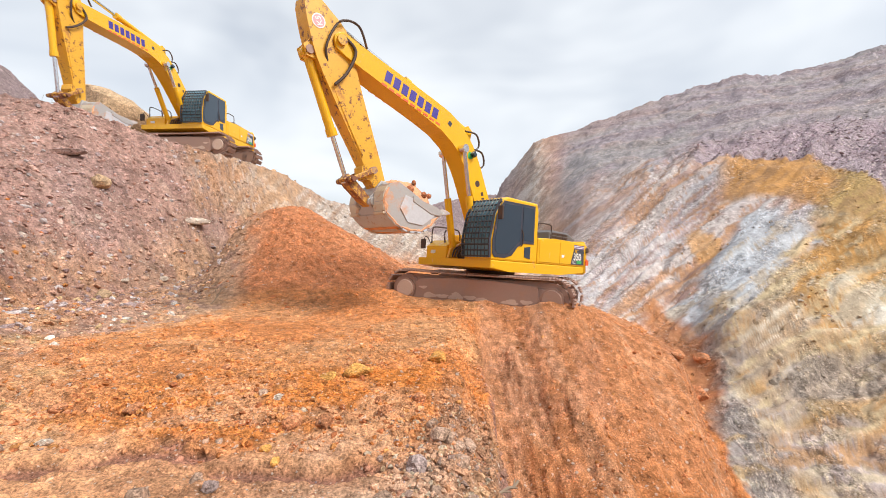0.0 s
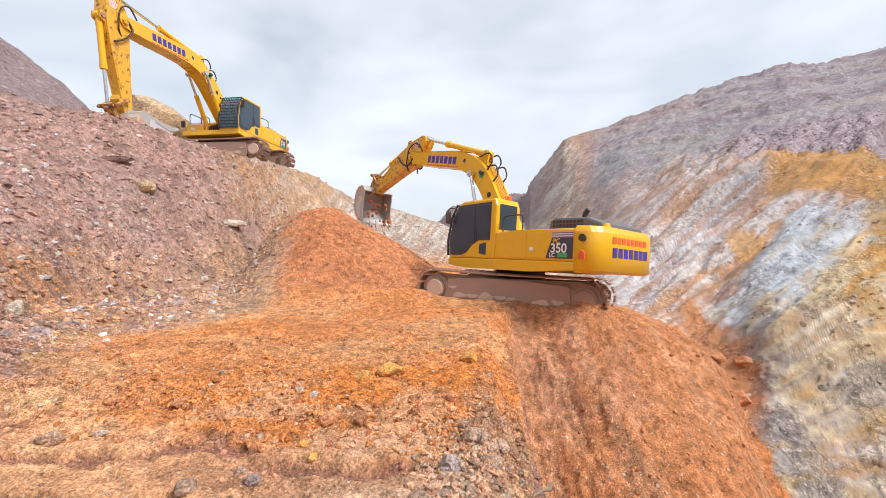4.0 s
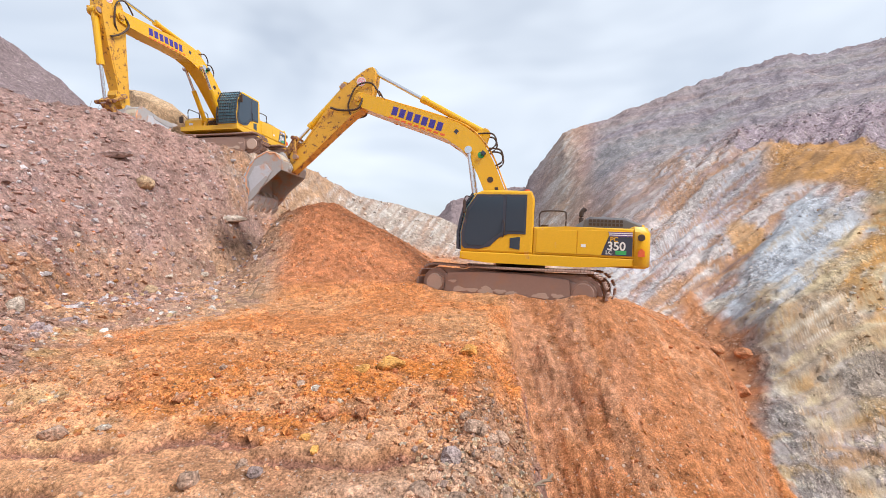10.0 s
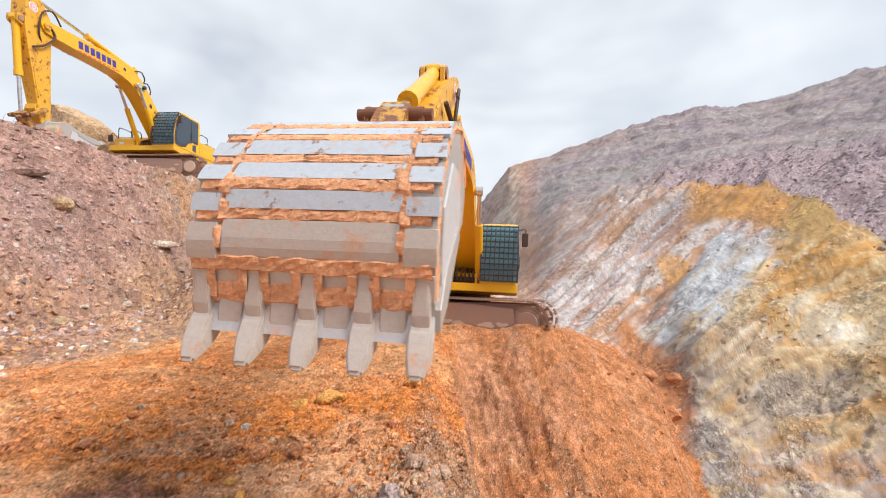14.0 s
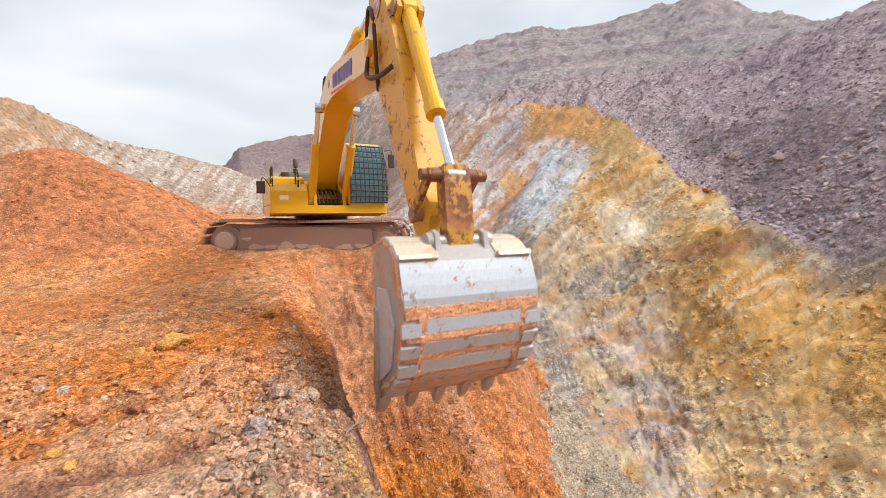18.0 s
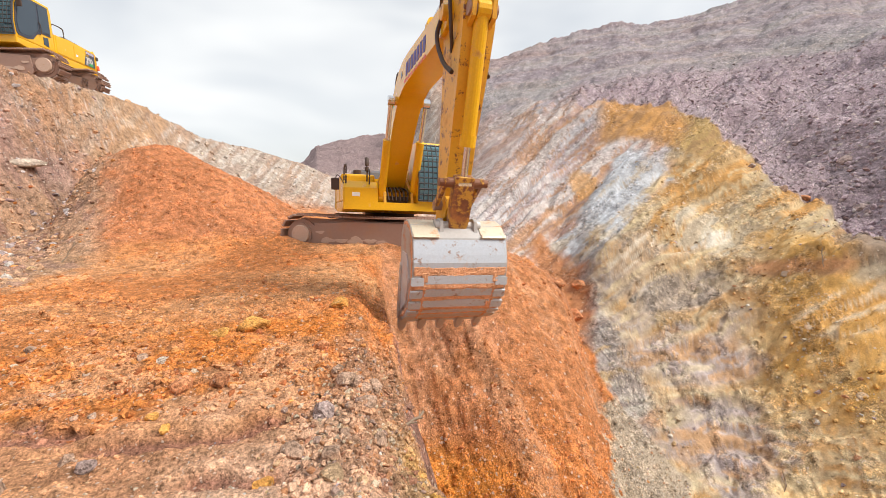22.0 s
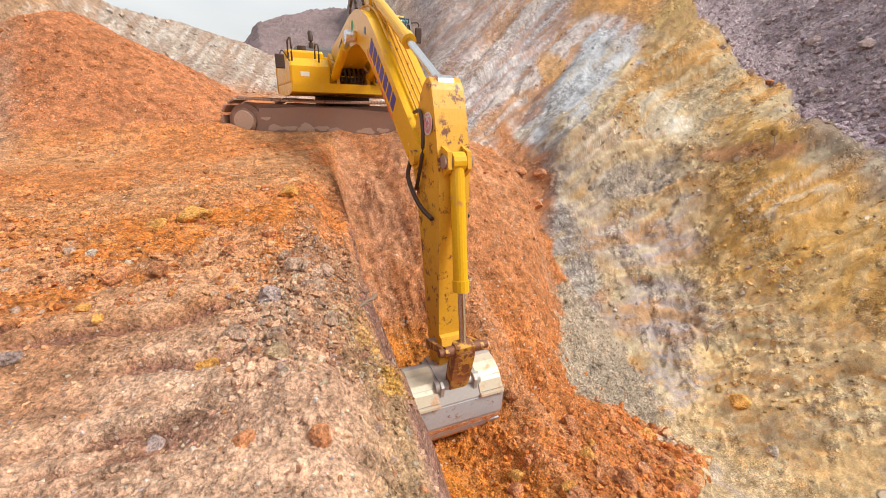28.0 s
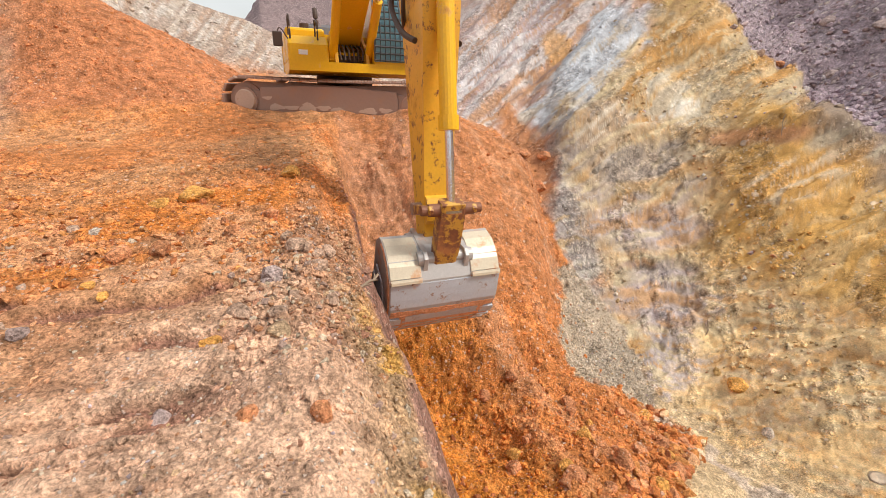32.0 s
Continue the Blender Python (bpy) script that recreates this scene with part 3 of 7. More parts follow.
def soil_colour(x, y, z, s, deg, r):
    def c(*v):
        return np.array(v)[None, :] * np.ones((x.size, 1))

    def lay(col, w, *v):
        return col + (np.array(v)[None, :] - col) * np.clip(w, 0, 1)[:, None]

    n1, n2, n3 = fbm(x * 0.5, y * 0.5, 4, 101), fbm(x * 1.7, y * 1.7, 4, 102), fbm(x * 0.16, y * 0.16, 4, 103)
    n4 = fbm(x * 4.5, y * 4.5, 3, 104)
    orange = (0.765, 0.292, 0.095)
    # platform: pale trodden earth, orange spill towards the machine
    col = c(0.84, 0.43, 0.21)
    col = lay(col, 0.4 * smooth(-0.1, 0.5, n1), 0.8, 0.52, 0.31)
    col = lay(col, 0.6 * smooth(0.05, 0.5, n2), 0.48, 0.24, 0.13)
    col = lay(col, 0.5 * smooth(0.1, 0.5, -n2) * smooth(-2, -5, x), 0.62, 0.44, 0.2)
    spill = smooth(-0.8, 1.3, (y - 3.9) * 0.7 - np.maximum(0, -x - 3) * 0.45 + 0.9 * n1 + 0.6 * n2)
    col = lay(col, spill * 0.95, *orange)
    col = lay(col, spill * smooth(0.0, 0.6, n3 + 0.5 * n1) * 0.5, 0.66, 0.37, 0.17)
    # trodden, paler ground between the spill and the heap
    col = lay(col, smooth(6.0, 7.2, y + 0.8 * n1) * smooth(12.5, 10.5, y + n1) * smooth(-0.3, 0.25, n1 + 0.5 * n2) * 0.55, 0.78, 0.42, 0.2)
    col = lay(col, smooth(3.3, 3.9, y + 0.5 * n2) * smooth(6.2, 5.2, y + 0.5 * n1) * smooth(-4.5, -2.5, x) * smooth(-0.25, 0.15, n2 + 0.4 * n4) * 0.8, 0.8, 0.27, 0.05)
    gravel = smooth(2.3, 1.2, np.hypot(x - 0.1, y - 1.2) + 0.8 * n2 + 0.6 * n1)
    col = lay(col, gravel * 0.85, 0.94, 0.62, 0.42)
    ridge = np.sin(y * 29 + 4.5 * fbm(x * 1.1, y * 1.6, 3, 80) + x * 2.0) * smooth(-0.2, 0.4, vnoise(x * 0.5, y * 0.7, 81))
    # troughs between the track ridges carry painted shade
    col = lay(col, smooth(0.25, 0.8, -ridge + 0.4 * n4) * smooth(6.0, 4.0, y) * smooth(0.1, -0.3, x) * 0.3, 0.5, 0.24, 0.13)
    # scoured hollows darkened in the colour, as shade would do
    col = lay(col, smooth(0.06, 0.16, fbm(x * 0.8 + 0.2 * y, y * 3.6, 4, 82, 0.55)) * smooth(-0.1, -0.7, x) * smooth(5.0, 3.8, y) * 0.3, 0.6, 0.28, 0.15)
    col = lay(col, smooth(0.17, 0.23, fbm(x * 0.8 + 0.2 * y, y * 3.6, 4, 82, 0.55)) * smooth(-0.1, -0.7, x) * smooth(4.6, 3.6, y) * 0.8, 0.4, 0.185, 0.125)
    col = col * (1 - 0.06 * smooth(4.0, 3.2, y) + 0.22 * smooth(-1.2, -2.6, x) * smooth(5.0, 3.6, y))[:, None]
    e = x - rim(y)
    col = lay(col, smooth(-0.75, -0.3, e + 0.25 * n2) * smooth(5.5, 4, y) * smooth(1.6, 2.6, y) * 0.95, 0.54, 0.3, 0.175)
    # trench: fresh orange, streaks on the wall
    xb, xg = spoil_edge(y)
    inside = smooth(0.12, 0.3, e) * smooth(0.08, -0.08, x - xb + 0.3 * n2 + 0.12 * n4) * smooth(1.0, 0.95, s)
    col = lay(col, inside, 0.74, 0.275, 0.085)
    col = lay(col, inside * smooth(5.5, 7.5, y + n1) * 0.8, 0.66, 0.285, 0.125)
    streak = vnoise(x * 3.1 + 0.4 * y, y * 0.25 + z * 0.15, 110)
    col = lay(col, inside * smooth(0.2, 0.5, streak + 0.4 * n4) * 0.5, 0.7, 0.37, 0.2)
    col = lay(col, inside * smooth(-0.2, -0.7, streak) * smooth(6.2, 7.6, y) * 0.2, 0.5, 0.2, 0.09)
    col = lay(col, inside * smooth(-2.9, -2.3, z) * smooth(0.25, 0.4, fbm(x * 1.3, y * 0.7, 3, 111) + 0.4 * n4) * 0.2, 0.52, 0.3, 0.22)
    col = lay(col, inside * smooth(-2.6, -3.0, z) * smooth(3.4, 1.4, x + 0.5 * n2) * 0.8, 0.84, 0.315, 0.045)
    beyond = smooth(0.12, 0.3, e) * (1 - smooth(0.08, -0.08, x - xb + 0.3 * n2 + 0.12 * n4)) * smooth(1.06, 1.0, s) * smooth(32, 34, deg)
    col = lay(col, beyond, 0.8, 0.59, 0.34)
    col = lay(col, beyond * smooth(0.05, 0.3, n2 + 0.3 * n4) * 0.6, 0.64, 0.53, 0.46)
    strip = smooth(0.08, -0.06, x - xg + 0.25 * n2) * smooth(-0.1, 0.1, x - xb + 0.3 * n2 + 0.12 * n4) * smooth(4.3, 4.6, y) * smooth(8.4, 7.8, y)
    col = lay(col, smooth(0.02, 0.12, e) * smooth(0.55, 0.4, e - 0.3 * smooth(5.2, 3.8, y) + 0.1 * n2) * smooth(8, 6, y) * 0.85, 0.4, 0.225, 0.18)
    col = lay(col, smooth(-0.3, -0.08, e + 0.12 * n2) * smooth(0.1, 0.0, e) * smooth(3.6, 2.6, y) * 0.8, 0.5, 0.33, 0.17)
    col = lay(col, smooth(-0.12, 0.0, e + 0.1 * n4) * smooth(0.16, 0.08, e) * smooth(4.5, 3, y) * smooth(0.0, 0.3, n2) * 0.8, 0.72, 0.4, 0.08)
    # heap
    col = lay(col, smooth(0.35, 0.6, z + 0.15 * n2) * smooth(4.6, 4.2, np.hypot(x + 4.0, y - 14) + 0.5 * n2 + 0.2 * n4) * smooth(1.05, 0.95, s), 0.68, 0.27, 0.115)
    # bank on the left: purple-brown talus, tan rock near its end, orange wash
    left = smooth(-4, -12, deg) * smooth(0.69, 0.75, s + 0.12 * n1 + 0.07 * n2 + 0.04 * n4) * smooth(-22, -27, deg + 2 * n1 + 2 * n2)
    bank = c(0.5, 0.305, 0.24)
    bank = lay(bank, smooth(0.0, 0.5, n1) * 0.6, 0.46, 0.31, 0.27)
    bank = lay(bank, smooth(0.1, 0.6, n2) * 0.5, 0.62, 0.42, 0.32)
    bank = lay(bank, smooth(0.15, 0.5, fbm(x * 0.4, y * 0.4, 3, 120)) * smooth(1.6, 1.1, s) * 0.7, 0.56, 0.27, 0.12)
    bank = lay(bank, smooth(1.3, 0.95, s + 0.15 * n1) * (0.35 + 0.4 * smooth(-0.1, 0.2, n2)), 0.6, 0.34, 0.18)
    bank = lay(bank, smooth(-40, -30, deg + 3 * n1) * smooth(1.6, 1.1, s + 0.2 * n1) * 0.6, 0.6, 0.38, 0.22)
    bank = lay(bank, smooth(0.12, 0.3, fbm(x * 2.9, y * 2.9, 4, 123, 0.6)) * 0.6, 0.32, 0.19, 0.155)
    bank = bank * 1.06
    col = col + (bank - col) * left[:, None]
    tan = smooth(1.0, 1.25, s + 0.1 * n1 - 0.35 * smooth(-23, -27, deg)) * smooth(-35, -25, deg + 6 * n1 + 4 * n2) * smooth(17, 12, deg)
    el = np.degrees(np.arctan2(z - 1.6, r))
    run, run2 = fbm(deg * 0.8 - el * 0.7, el * 0.25, 4, 121, 0.6), fbm(deg * 2.6 - el * 2.2, el * 0.7, 4, 122, 0.6)
    rock = c(0.6, 0.375, 0.215)
    rock = lay(rock, smooth(-0.05, 0.2, n1 + 0.5 * n2) * smooth(-22, -26, deg) * 0.6, 0.58, 0.31, 0.17)
    rock = lay(rock, smooth(-19.5, -16, deg + 1.5 * n1), 0.55, 0.43, 0.33)
    run, run2 = run * (0.5 + 0.5 * smooth(-20, -16, deg)), run2 * (0.5 + 0.5 * smooth(-20, -16, deg))
    rock = lay(rock, smooth(0.05, 0.2, run) * 0.6, 0.68, 0.58, 0.46)
    rock = lay(rock, smooth(0.08, 0.22, -run) * 0.6, 0.56, 0.35, 0.22)
    rock = lay(rock, smooth(0.12, 0.22, run2) * 0.6, 0.76, 0.7, 0.62)
    rock = lay(rock, smooth(0.12, 0.22, -run2) * 0.6, 0.4, 0.29, 0.23)
    col = col + (rock - col) * tan[:, None]
    # far distance
    col = lay(col, smooth(2.9, 3.3, s) * smooth(14, 6, deg), 0.34, 0.25, 0.24)
    # wall on the right: beds that fall towards the trench, slanted to fit the camera's view
    w = smooth(12, 17, deg) * smooth(0.985, 1.015, s + 0.04 * n2 + 0.03 * n1 + 0.025 * n4)
    n5, n6 = fbm(x * 0.9, y * 0.9, 4, 140, 0.6), fbm(x * 2.8, y * 2.8, 4, 141, 0.65)
    rho = deg - 12.6 * s - 4.0 * smooth(44, 60, deg) * s
    bed = view_slant(deg, r, z) + 1.6 * n3 + 0.9 * n1 + 0.35 * n2
    slant, slant2 = fbm(bed * 0.2, s * 1.0, 4, 130, 0.6), fbm(bed * 0.7, s * 2.6, 4, 131, 0.6)
    slant3, slant4 = fbm(bed * 2.1, s * 6, 4, 132, 0.6), fbm(bed * 5.5, s * 14, 3, 133, 0.6)
    n7 = n5
    n5, n6 = 0.45 * n5 + 0.75 * slant2, 0.45 * n6 + 0.75 * slant3
    # the lower wall has a grain of its own, laid out in the camera's view angles
    g1, g2, g3, g4 = beds_of_wall(deg, r, z)
    own = smooth(31, 36, deg) * smooth(2.2, 1.9, s) * w
    plain2, plain4 = n2, n4
    n7, n5, n6, n2 = n7 + (g1 - n7) * own, n5 + (g2 - n5) * own, n6 + (g3 - n6) * own, n2 + (0.5 * g2 + 0.6 * g3 - n2) * own
    slant2, slant3 = slant2 + (0.7 * g2 + 0.5 * slant2 - slant2) * own, slant3 + (g3 - slant3) * own
    n4 = n4 + (g4 - n4) * own
    # pink and grey beds with orange, pale and mauve streaks
    wall = c(0.48, 0.345, 0.295)
    wall = lay(wall, smooth(0.02, 0.14, slant) * 0.7, 0.47, 0.39, 0.385)
    wall = lay(wall, smooth(0.03, 0.15, -slant + 0.4 * slant2) * 0.8, 0.6, 0.33, 0.165)
    wall = lay(wall, smooth(0.1, 0.18, slant2 + 0.25 * slant3) * 0.7, 0.57, 0.555, 0.55)
    wall = lay(wall, smooth(0.13, 0.22, -slant2) * 0.7, 0.42, 0.275, 0.23)
    wall = lay(wall, smooth(0.18, 0.25, slant3) * 0.55, 0.72, 0.66, 0.59)
    wall = lay(wall, smooth(0.18, 0.25, -slant3) * 0.7, 0.5, 0.28, 0.15)
    wall = lay(wall, smooth(0.22, 0.3, slant4) * 0.5, 0.34, 0.25, 0.22)
    wall = lay(wall, smooth(27, 19, deg + 2 * n1) * smooth(1.45, 1.9, s) * 0.5, 0.5, 0.37, 0.32)
    wall = lay(wall, smooth(1.0, 0.5, ((deg - 31.6) / 2.2) ** 2 + ((s - 1.58) / 0.09) ** 2 + 0.9 * n5) * 0.85, 0.66, 0.37, 0.15)
    # beds brightened here to imitate haze in their colour
    wall = wall * (1 + 0.2 * smooth(16, 22, deg) * smooth(2.5, 2.1, s))[:, None]
    # pale bluish scree
    blue = smooth(13.2, 14.6, rho + 1.6 * slant2 + n2) * smooth(20.2, 18.8, rho + 1.2 * n5 + 0.8 * slant3) * smooth(1.03, 1.08, s + 0.03 * n2) * smooth(1.82, 1.7, s + 0.1 * slant2)
    wall = lay(wall, blue * 0.95, 0.62, 0.655, 0.68)
    wall = lay(wall, blue * smooth(0.1, 0.2, slant3) * 0.7, 0.72, 0.74, 0.75)
    wall = lay(wall, blue * smooth(0.12, 0.2, -slant3) * 0.6, 0.42, 0.41, 0.41)
    wall = lay(wall, blue * smooth(0.16, 0.26, slant2 - 0.3 * slant4) * 0.6, 0.6, 0.45, 0.27)
    # golden spur
    gold = smooth(18.8, 20.2, rho + 1.2 * n5 + 0.8 * slant3) * smooth(1.1, 1.24, s + 0.06 * slant2)
    wall = lay(wall, gold, 0.68, 0.45, 0.22)
    wall = lay(wall, gold * smooth(0.04, 0.18, n5 + 0.4 * slant2) * 0.8, 0.58, 0.48, 0.33)
    wall = lay(wall, gold * smooth(0.1, 0.24, -n5 + 0.3 * n6) * 0.8, 0.68, 0.345, 0.095)
    wall = lay(wall, gold * smooth(0.12, 0.22, n6 + 0.5 * slant3) * 0.4, 0.55, 0.38, 0.2)
    wall = lay(wall, gold * smooth(0.13, 0.2, slant3) * 0.65, 0.8, 0.64, 0.38)
    wall = lay(wall, gold * smooth(0.2, 0.28, -slant3 + 0.2 * n6) * 0.5, 0.46, 0.3, 0.13)
    # rusty outcrop under the talus, pale slabs below the spur
    crop = smooth(1.8, 1.86, s + 0.05 * n1 + 0.03 * n2) * smooth(32.5, 35, deg + n2) * smooth(48, 45, deg + n1)
    wall = lay(wall, crop * 0.95, 0.65, 0.33, 0.1)
    wall = lay(wall, crop * smooth(41, 44, deg + 3 * n5) * 0.75, 0.5, 0.37, 0.15)
    wall = lay(wall, crop * smooth(0.1, 0.22, slant3 + 0.3 * n6) * 0.6, 0.42, 0.24, 0.12)
    slab = smooth(1.0, 0.6, ((deg - 45.2) / 2.6) ** 2 + ((s - 1.53) / 0.07) ** 2 + 2.2 * n6 + 1.5 * slant3)
    wall = lay(wall, slab * 0.5, 0.76, 0.71, 0.58)
    # olive-grey gravel at the foot of the beds
    low = smooth(1.42, 1.3, s + 0.12 * n5) * smooth(30.5, 32.5, deg + n1) * smooth(43, 39, deg + 3 * n5)
    wall = lay(wall, low * 0.85, 0.48, 0.445, 0.41)
    wall = lay(wall, low * smooth(0.06, 0.18, slant2 + 0.4 * n6) * 0.8, 0.63, 0.43, 0.2)
    wall = lay(wall, low * smooth(0.14, 0.24, slant3) * 0.7, 0.75, 0.68, 0.55)
    wall = lay(wall, low * smooth(0.16, 0.26, -slant3) * 0.6, 0.38, 0.31, 0.27)
    face = smooth(0.03, -0.03, s - brow_line(deg) + 0.02 * n2) * smooth(32, 35, deg) * smooth(58, 52, deg + 2 * n1) * smooth(1.1, 1.2, s)
    wall = lay(wall, face * 0.55, 0.66, 0.46, 0.24)
    wall = lay(wall, face * smooth(0.02, 0.16, g1) * smooth(54, 48, deg) * 0.7, 0.52, 0.45, 0.42)
    wall = lay(wall, face * smooth(0.06, 0.16, slant3) * 0.8, 0.76, 0.6, 0.36)
    wall = lay(wall, face * smooth(0.08, 0.2, -slant3) * 0.55, 0.5, 0.36, 0.22)
    wall = lay(wall, face * smooth(0.1, 0.2, slant2) * 0.7, 0.62, 0.34, 0.13)
    # mud shelves: tan, lilac-grey, cream and ochre
    mud = smooth(1.36, 1.24, s + 0.1 * n5) * smooth(39, 43, deg + 2 * n1)
    wall = lay(wall, mud * 0.95, 0.66, 0.48, 0.28)
    wall = lay(wall, mud * smooth(-0.06, 0.06, n7) * smooth(58, 53, deg + 3 * n1) * 0.85, 0.53, 0.46, 0.44)
    wall = lay(wall, mud * smooth(0.14, 0.22, n2 + 0.3 * n6) * 0.8, 0.78, 0.66, 0.42)
    wall = lay(wall, mud * smooth(0.16, 0.26, -n2 + 0.3 * n4) * 0.75, 0.63, 0.36, 0.13)
    wall = lay(wall, mud * smooth(0.2, 0.3, n6) * 0.4, 0.46, 0.33, 0.2)
    mud2 = mud * smooth(50, 55, deg + 2 * n1)
    wall = lay(wall, mud2 * smooth(-0.1, 0.1, slant2) * 0.7, 0.86, 0.58, 0.26)
    wall = wall * (1 + 0.28 * mud2)[:, None]
    wall = lay(wall, mud2 * smooth(0.1, 0.2, slant3) * 0.7, 0.84, 0.64, 0.36)
    # bright ochre slope and dark rubble towards the end of the wall
    amber = smooth(49.5, 54, deg + 1.5 * n1) * smooth(1.24, 1.34, s + 0.06 * n5) * smooth(1.74, 1.66, s + 0.04 * n2)
    wall = lay(wall, amber * 0.9, 0.78, 0.44, 0.125)
    wall = lay(wall, amber * smooth(0.08, 0.18, slant3 + 0.3 * n6) * 0.75, 0.8, 0.56, 0.27)
    wall = lay(wall, amber * smooth(0.12, 0.24, -slant2 + 0.4 * n6) * 0.5, 0.58, 0.33, 0.12)
    dark = smooth(55.5, 58.5, deg + n1) * smooth(1.58, 1.7, s + 0.05 * n2)
    wall = lay(wall, dark * 0.9, 0.33, 0.25, 0.19)
    wall = lay(wall, dark * smooth(0.1, 0.2, slant2 + 0.3 * slant3) * 0.7, 0.6, 0.5, 0.34)
    # lilac-grey mud, crevices shaded by colour, a rusty ledge and rills of pale silt
    el = np.degrees(np.arctan2(z - 1.6, r))

    def around(d, e, wide, tall, tilt=0.0):
        u, v = deg - d, el - e
        u, v = u * math.cos(radians(tilt)) + v * math.sin(radians(tilt)), v * math.cos(radians(tilt)) - u * math.sin(radians(tilt))
        return smooth(1.15, 0.6, np.hypot(u / wide, v / tall) + 0.5 * g2 + 0.3 * g1), v
    lilac = np.maximum(around(44.5, -20, 6.5, 3.0, 8)[0], around(48.5, -27.5, 5.0, 4.5)[0])
    wall = lay(wall, lilac * 0.8, 0.55, 0.465, 0.45)
    wall = lay(wall, lilac * smooth(0.05, 0.14, g2) * 0.8, 0.8, 0.66, 0.45)
    wall = lay(wall, lilac * smooth(0.1, 0.18, -g2) * 0.8, 0.66, 0.38, 0.17)
    wall = lay(wall, lilac * smooth(0.1, 0.2, g3) * 0.5, 0.44, 0.37, 0.37)
    # shade in the crevices is drawn into the colour as dark lines
    cleft = around(42.5, -12.5, 6.5, 2.2, 12)[0]
    wall = lay(wall, cleft * 0.6, 0.55, 0.5, 0.46)
    wall = lay(wall, cleft * smooth(0.07, 0.13, -g3) * 0.6, 0.36, 0.29, 0.23)
    wall = lay(wall, cleft * smooth(0.1, 0.17, g3) * 0.6, 0.72, 0.55, 0.34)
    ledge, v = around(54, -8.6, 5.0, 0.9, 10)
    wall = lay(wall, ledge * 0.8, 0.66, 0.32, 0.15)
    # dark lower side: shade under the ledge, put into the colour
    wall = lay(wall, ledge * smooth(-0.05, -0.5, v) * 0.6, 0.42, 0.24, 0.12)
    rill, v = around(37.6, -8.6, 4.6, 1.7, 42)
    wall = lay(wall, rill * 0.8, 0.62, 0.42, 0.25)
    wall = lay(wall, rill * smooth(0.35, 0.75, np.sin(v * 7 + 9 * g1)) * 0.9, 0.86, 0.76, 0.6)
    wall = lay(wall, rill * smooth(0.55, 0.9, -np.sin(v * 7 + 9 * g1)) * 0.6, 0.38, 0.3, 0.22)
    rill, v = around(58.5, -12.6, 5.2, 2.6, 42)
    wall = lay(wall, rill * 0.8, 0.8, 0.44, 0.13)
    wall = lay(wall, rill * smooth(0.6, 0.9, np.sin(v * 4.2 + 11 * g1)) * 0.9, 0.88, 0.68, 0.44)
    wall = lay(wall, rill * smooth(0.7, 0.95, -np.sin(v * 4.2 + 11 * g1)) * 0.5, 0.55, 0.28, 0.1)
    gleam = around(46, -6.2, 3.6, 1.1, 15)[0]
    wall = lay(wall, gleam * smooth(0.0, 0.1, g3) * 0.85, 0.84, 0.78, 0.66)
    wash = smooth(25, 26.5, deg + n1) * smooth(34.5, 32, deg + 1.5 * n2) * smooth(1.2, 1.13, s + 0.05 * n2)
    wall = lay(wall, wash * 0.92, 0.6, 0.25, 0.095)
    # purple talus above, stained beds and grey strata to the ridge
    edge = talus_edge(deg)
    pur = smooth(0.0, 0.035, s - edge + 0.05 * n1 + 0.03 * n2) * smooth(25, 33, deg + 5 * n1)
    wall = lay(wall, pur * 0.95, 0.48, 0.38, 0.405)
    wall = lay(wall, pur * smooth(0.05, 0.35, n7) * 0.6, 0.56, 0.46, 0.48)
    wall = lay(wall, pur * smooth(0.05, 0.3, -n7 + 0.4 * n2) * 0.5, 0.35, 0.26, 0.28)
    mid = smooth(2.0, 2.3, s + 0.1 * n1) * (1 - pur)
    wall = lay(wall, mid * smooth(-0.2, 0.3, -slant2) * 0.6, 0.49, 0.38, 0.35)
    up = smooth(2.75, 3.1, s + 0.25 * n3)
    beds = np.sin(z * 1.1 + 3 * n3 + 1.5 * n1)
    # strata colour lifted and cooled, with distance haze painted in
    wall = lay(wall, up * 0.9, 0.45, 0.39, 0.4)
    wall = lay(wall, up * smooth(0.45, 0.9, np.sin(z * 2.3 + 5 * n3 + 2 * n1 + 0.05 * deg)) * 0.5, 0.53, 0.38, 0.31)
    wall = lay(wall, up * smooth(0.1, 0.6, beds + 1.6 * n2 + n1) * 0.45, 0.47, 0.42, 0.39)
    wall = lay(wall, up * smooth(0.1, 0.6, -beds + 1.6 * n2 + n1) * 0.6, 0.3, 0.24, 0.26)
    wall = lay(wall, up * smooth(0.1, 0.5, n3 + 0.5 * slant2) * 0.5, 0.37, 0.36, 0.34)
    wall = lay(wall, smooth(3.6, 3.75, s + 0.1 * n3) * smooth(33, 22, deg) * 0.35, 0.44, 0.29, 0.23)
    wall = wall * (1 - 0.1 * smooth(30, 33, deg) * smooth(46, 41, deg) * smooth(1.5, 1.35, s))[:, None]
    col = col + (wall * (1 + 0.25 * own * g4)[:, None] - col) * w[:, None]
    n2, n4 = plain2, plain4
    col = lay(col, strip * 0.95, 0.55, 0.45, 0.33)
    col = lay(col, strip * smooth(0.05, 0.3, n2) * 0.4, 0.44, 0.37, 0.28)
    return np.clip(col * (1 + 0.16 * n4[:, None]) * np.array([[0.68, 0.69, 0.72]]), 0.02, 0.9)


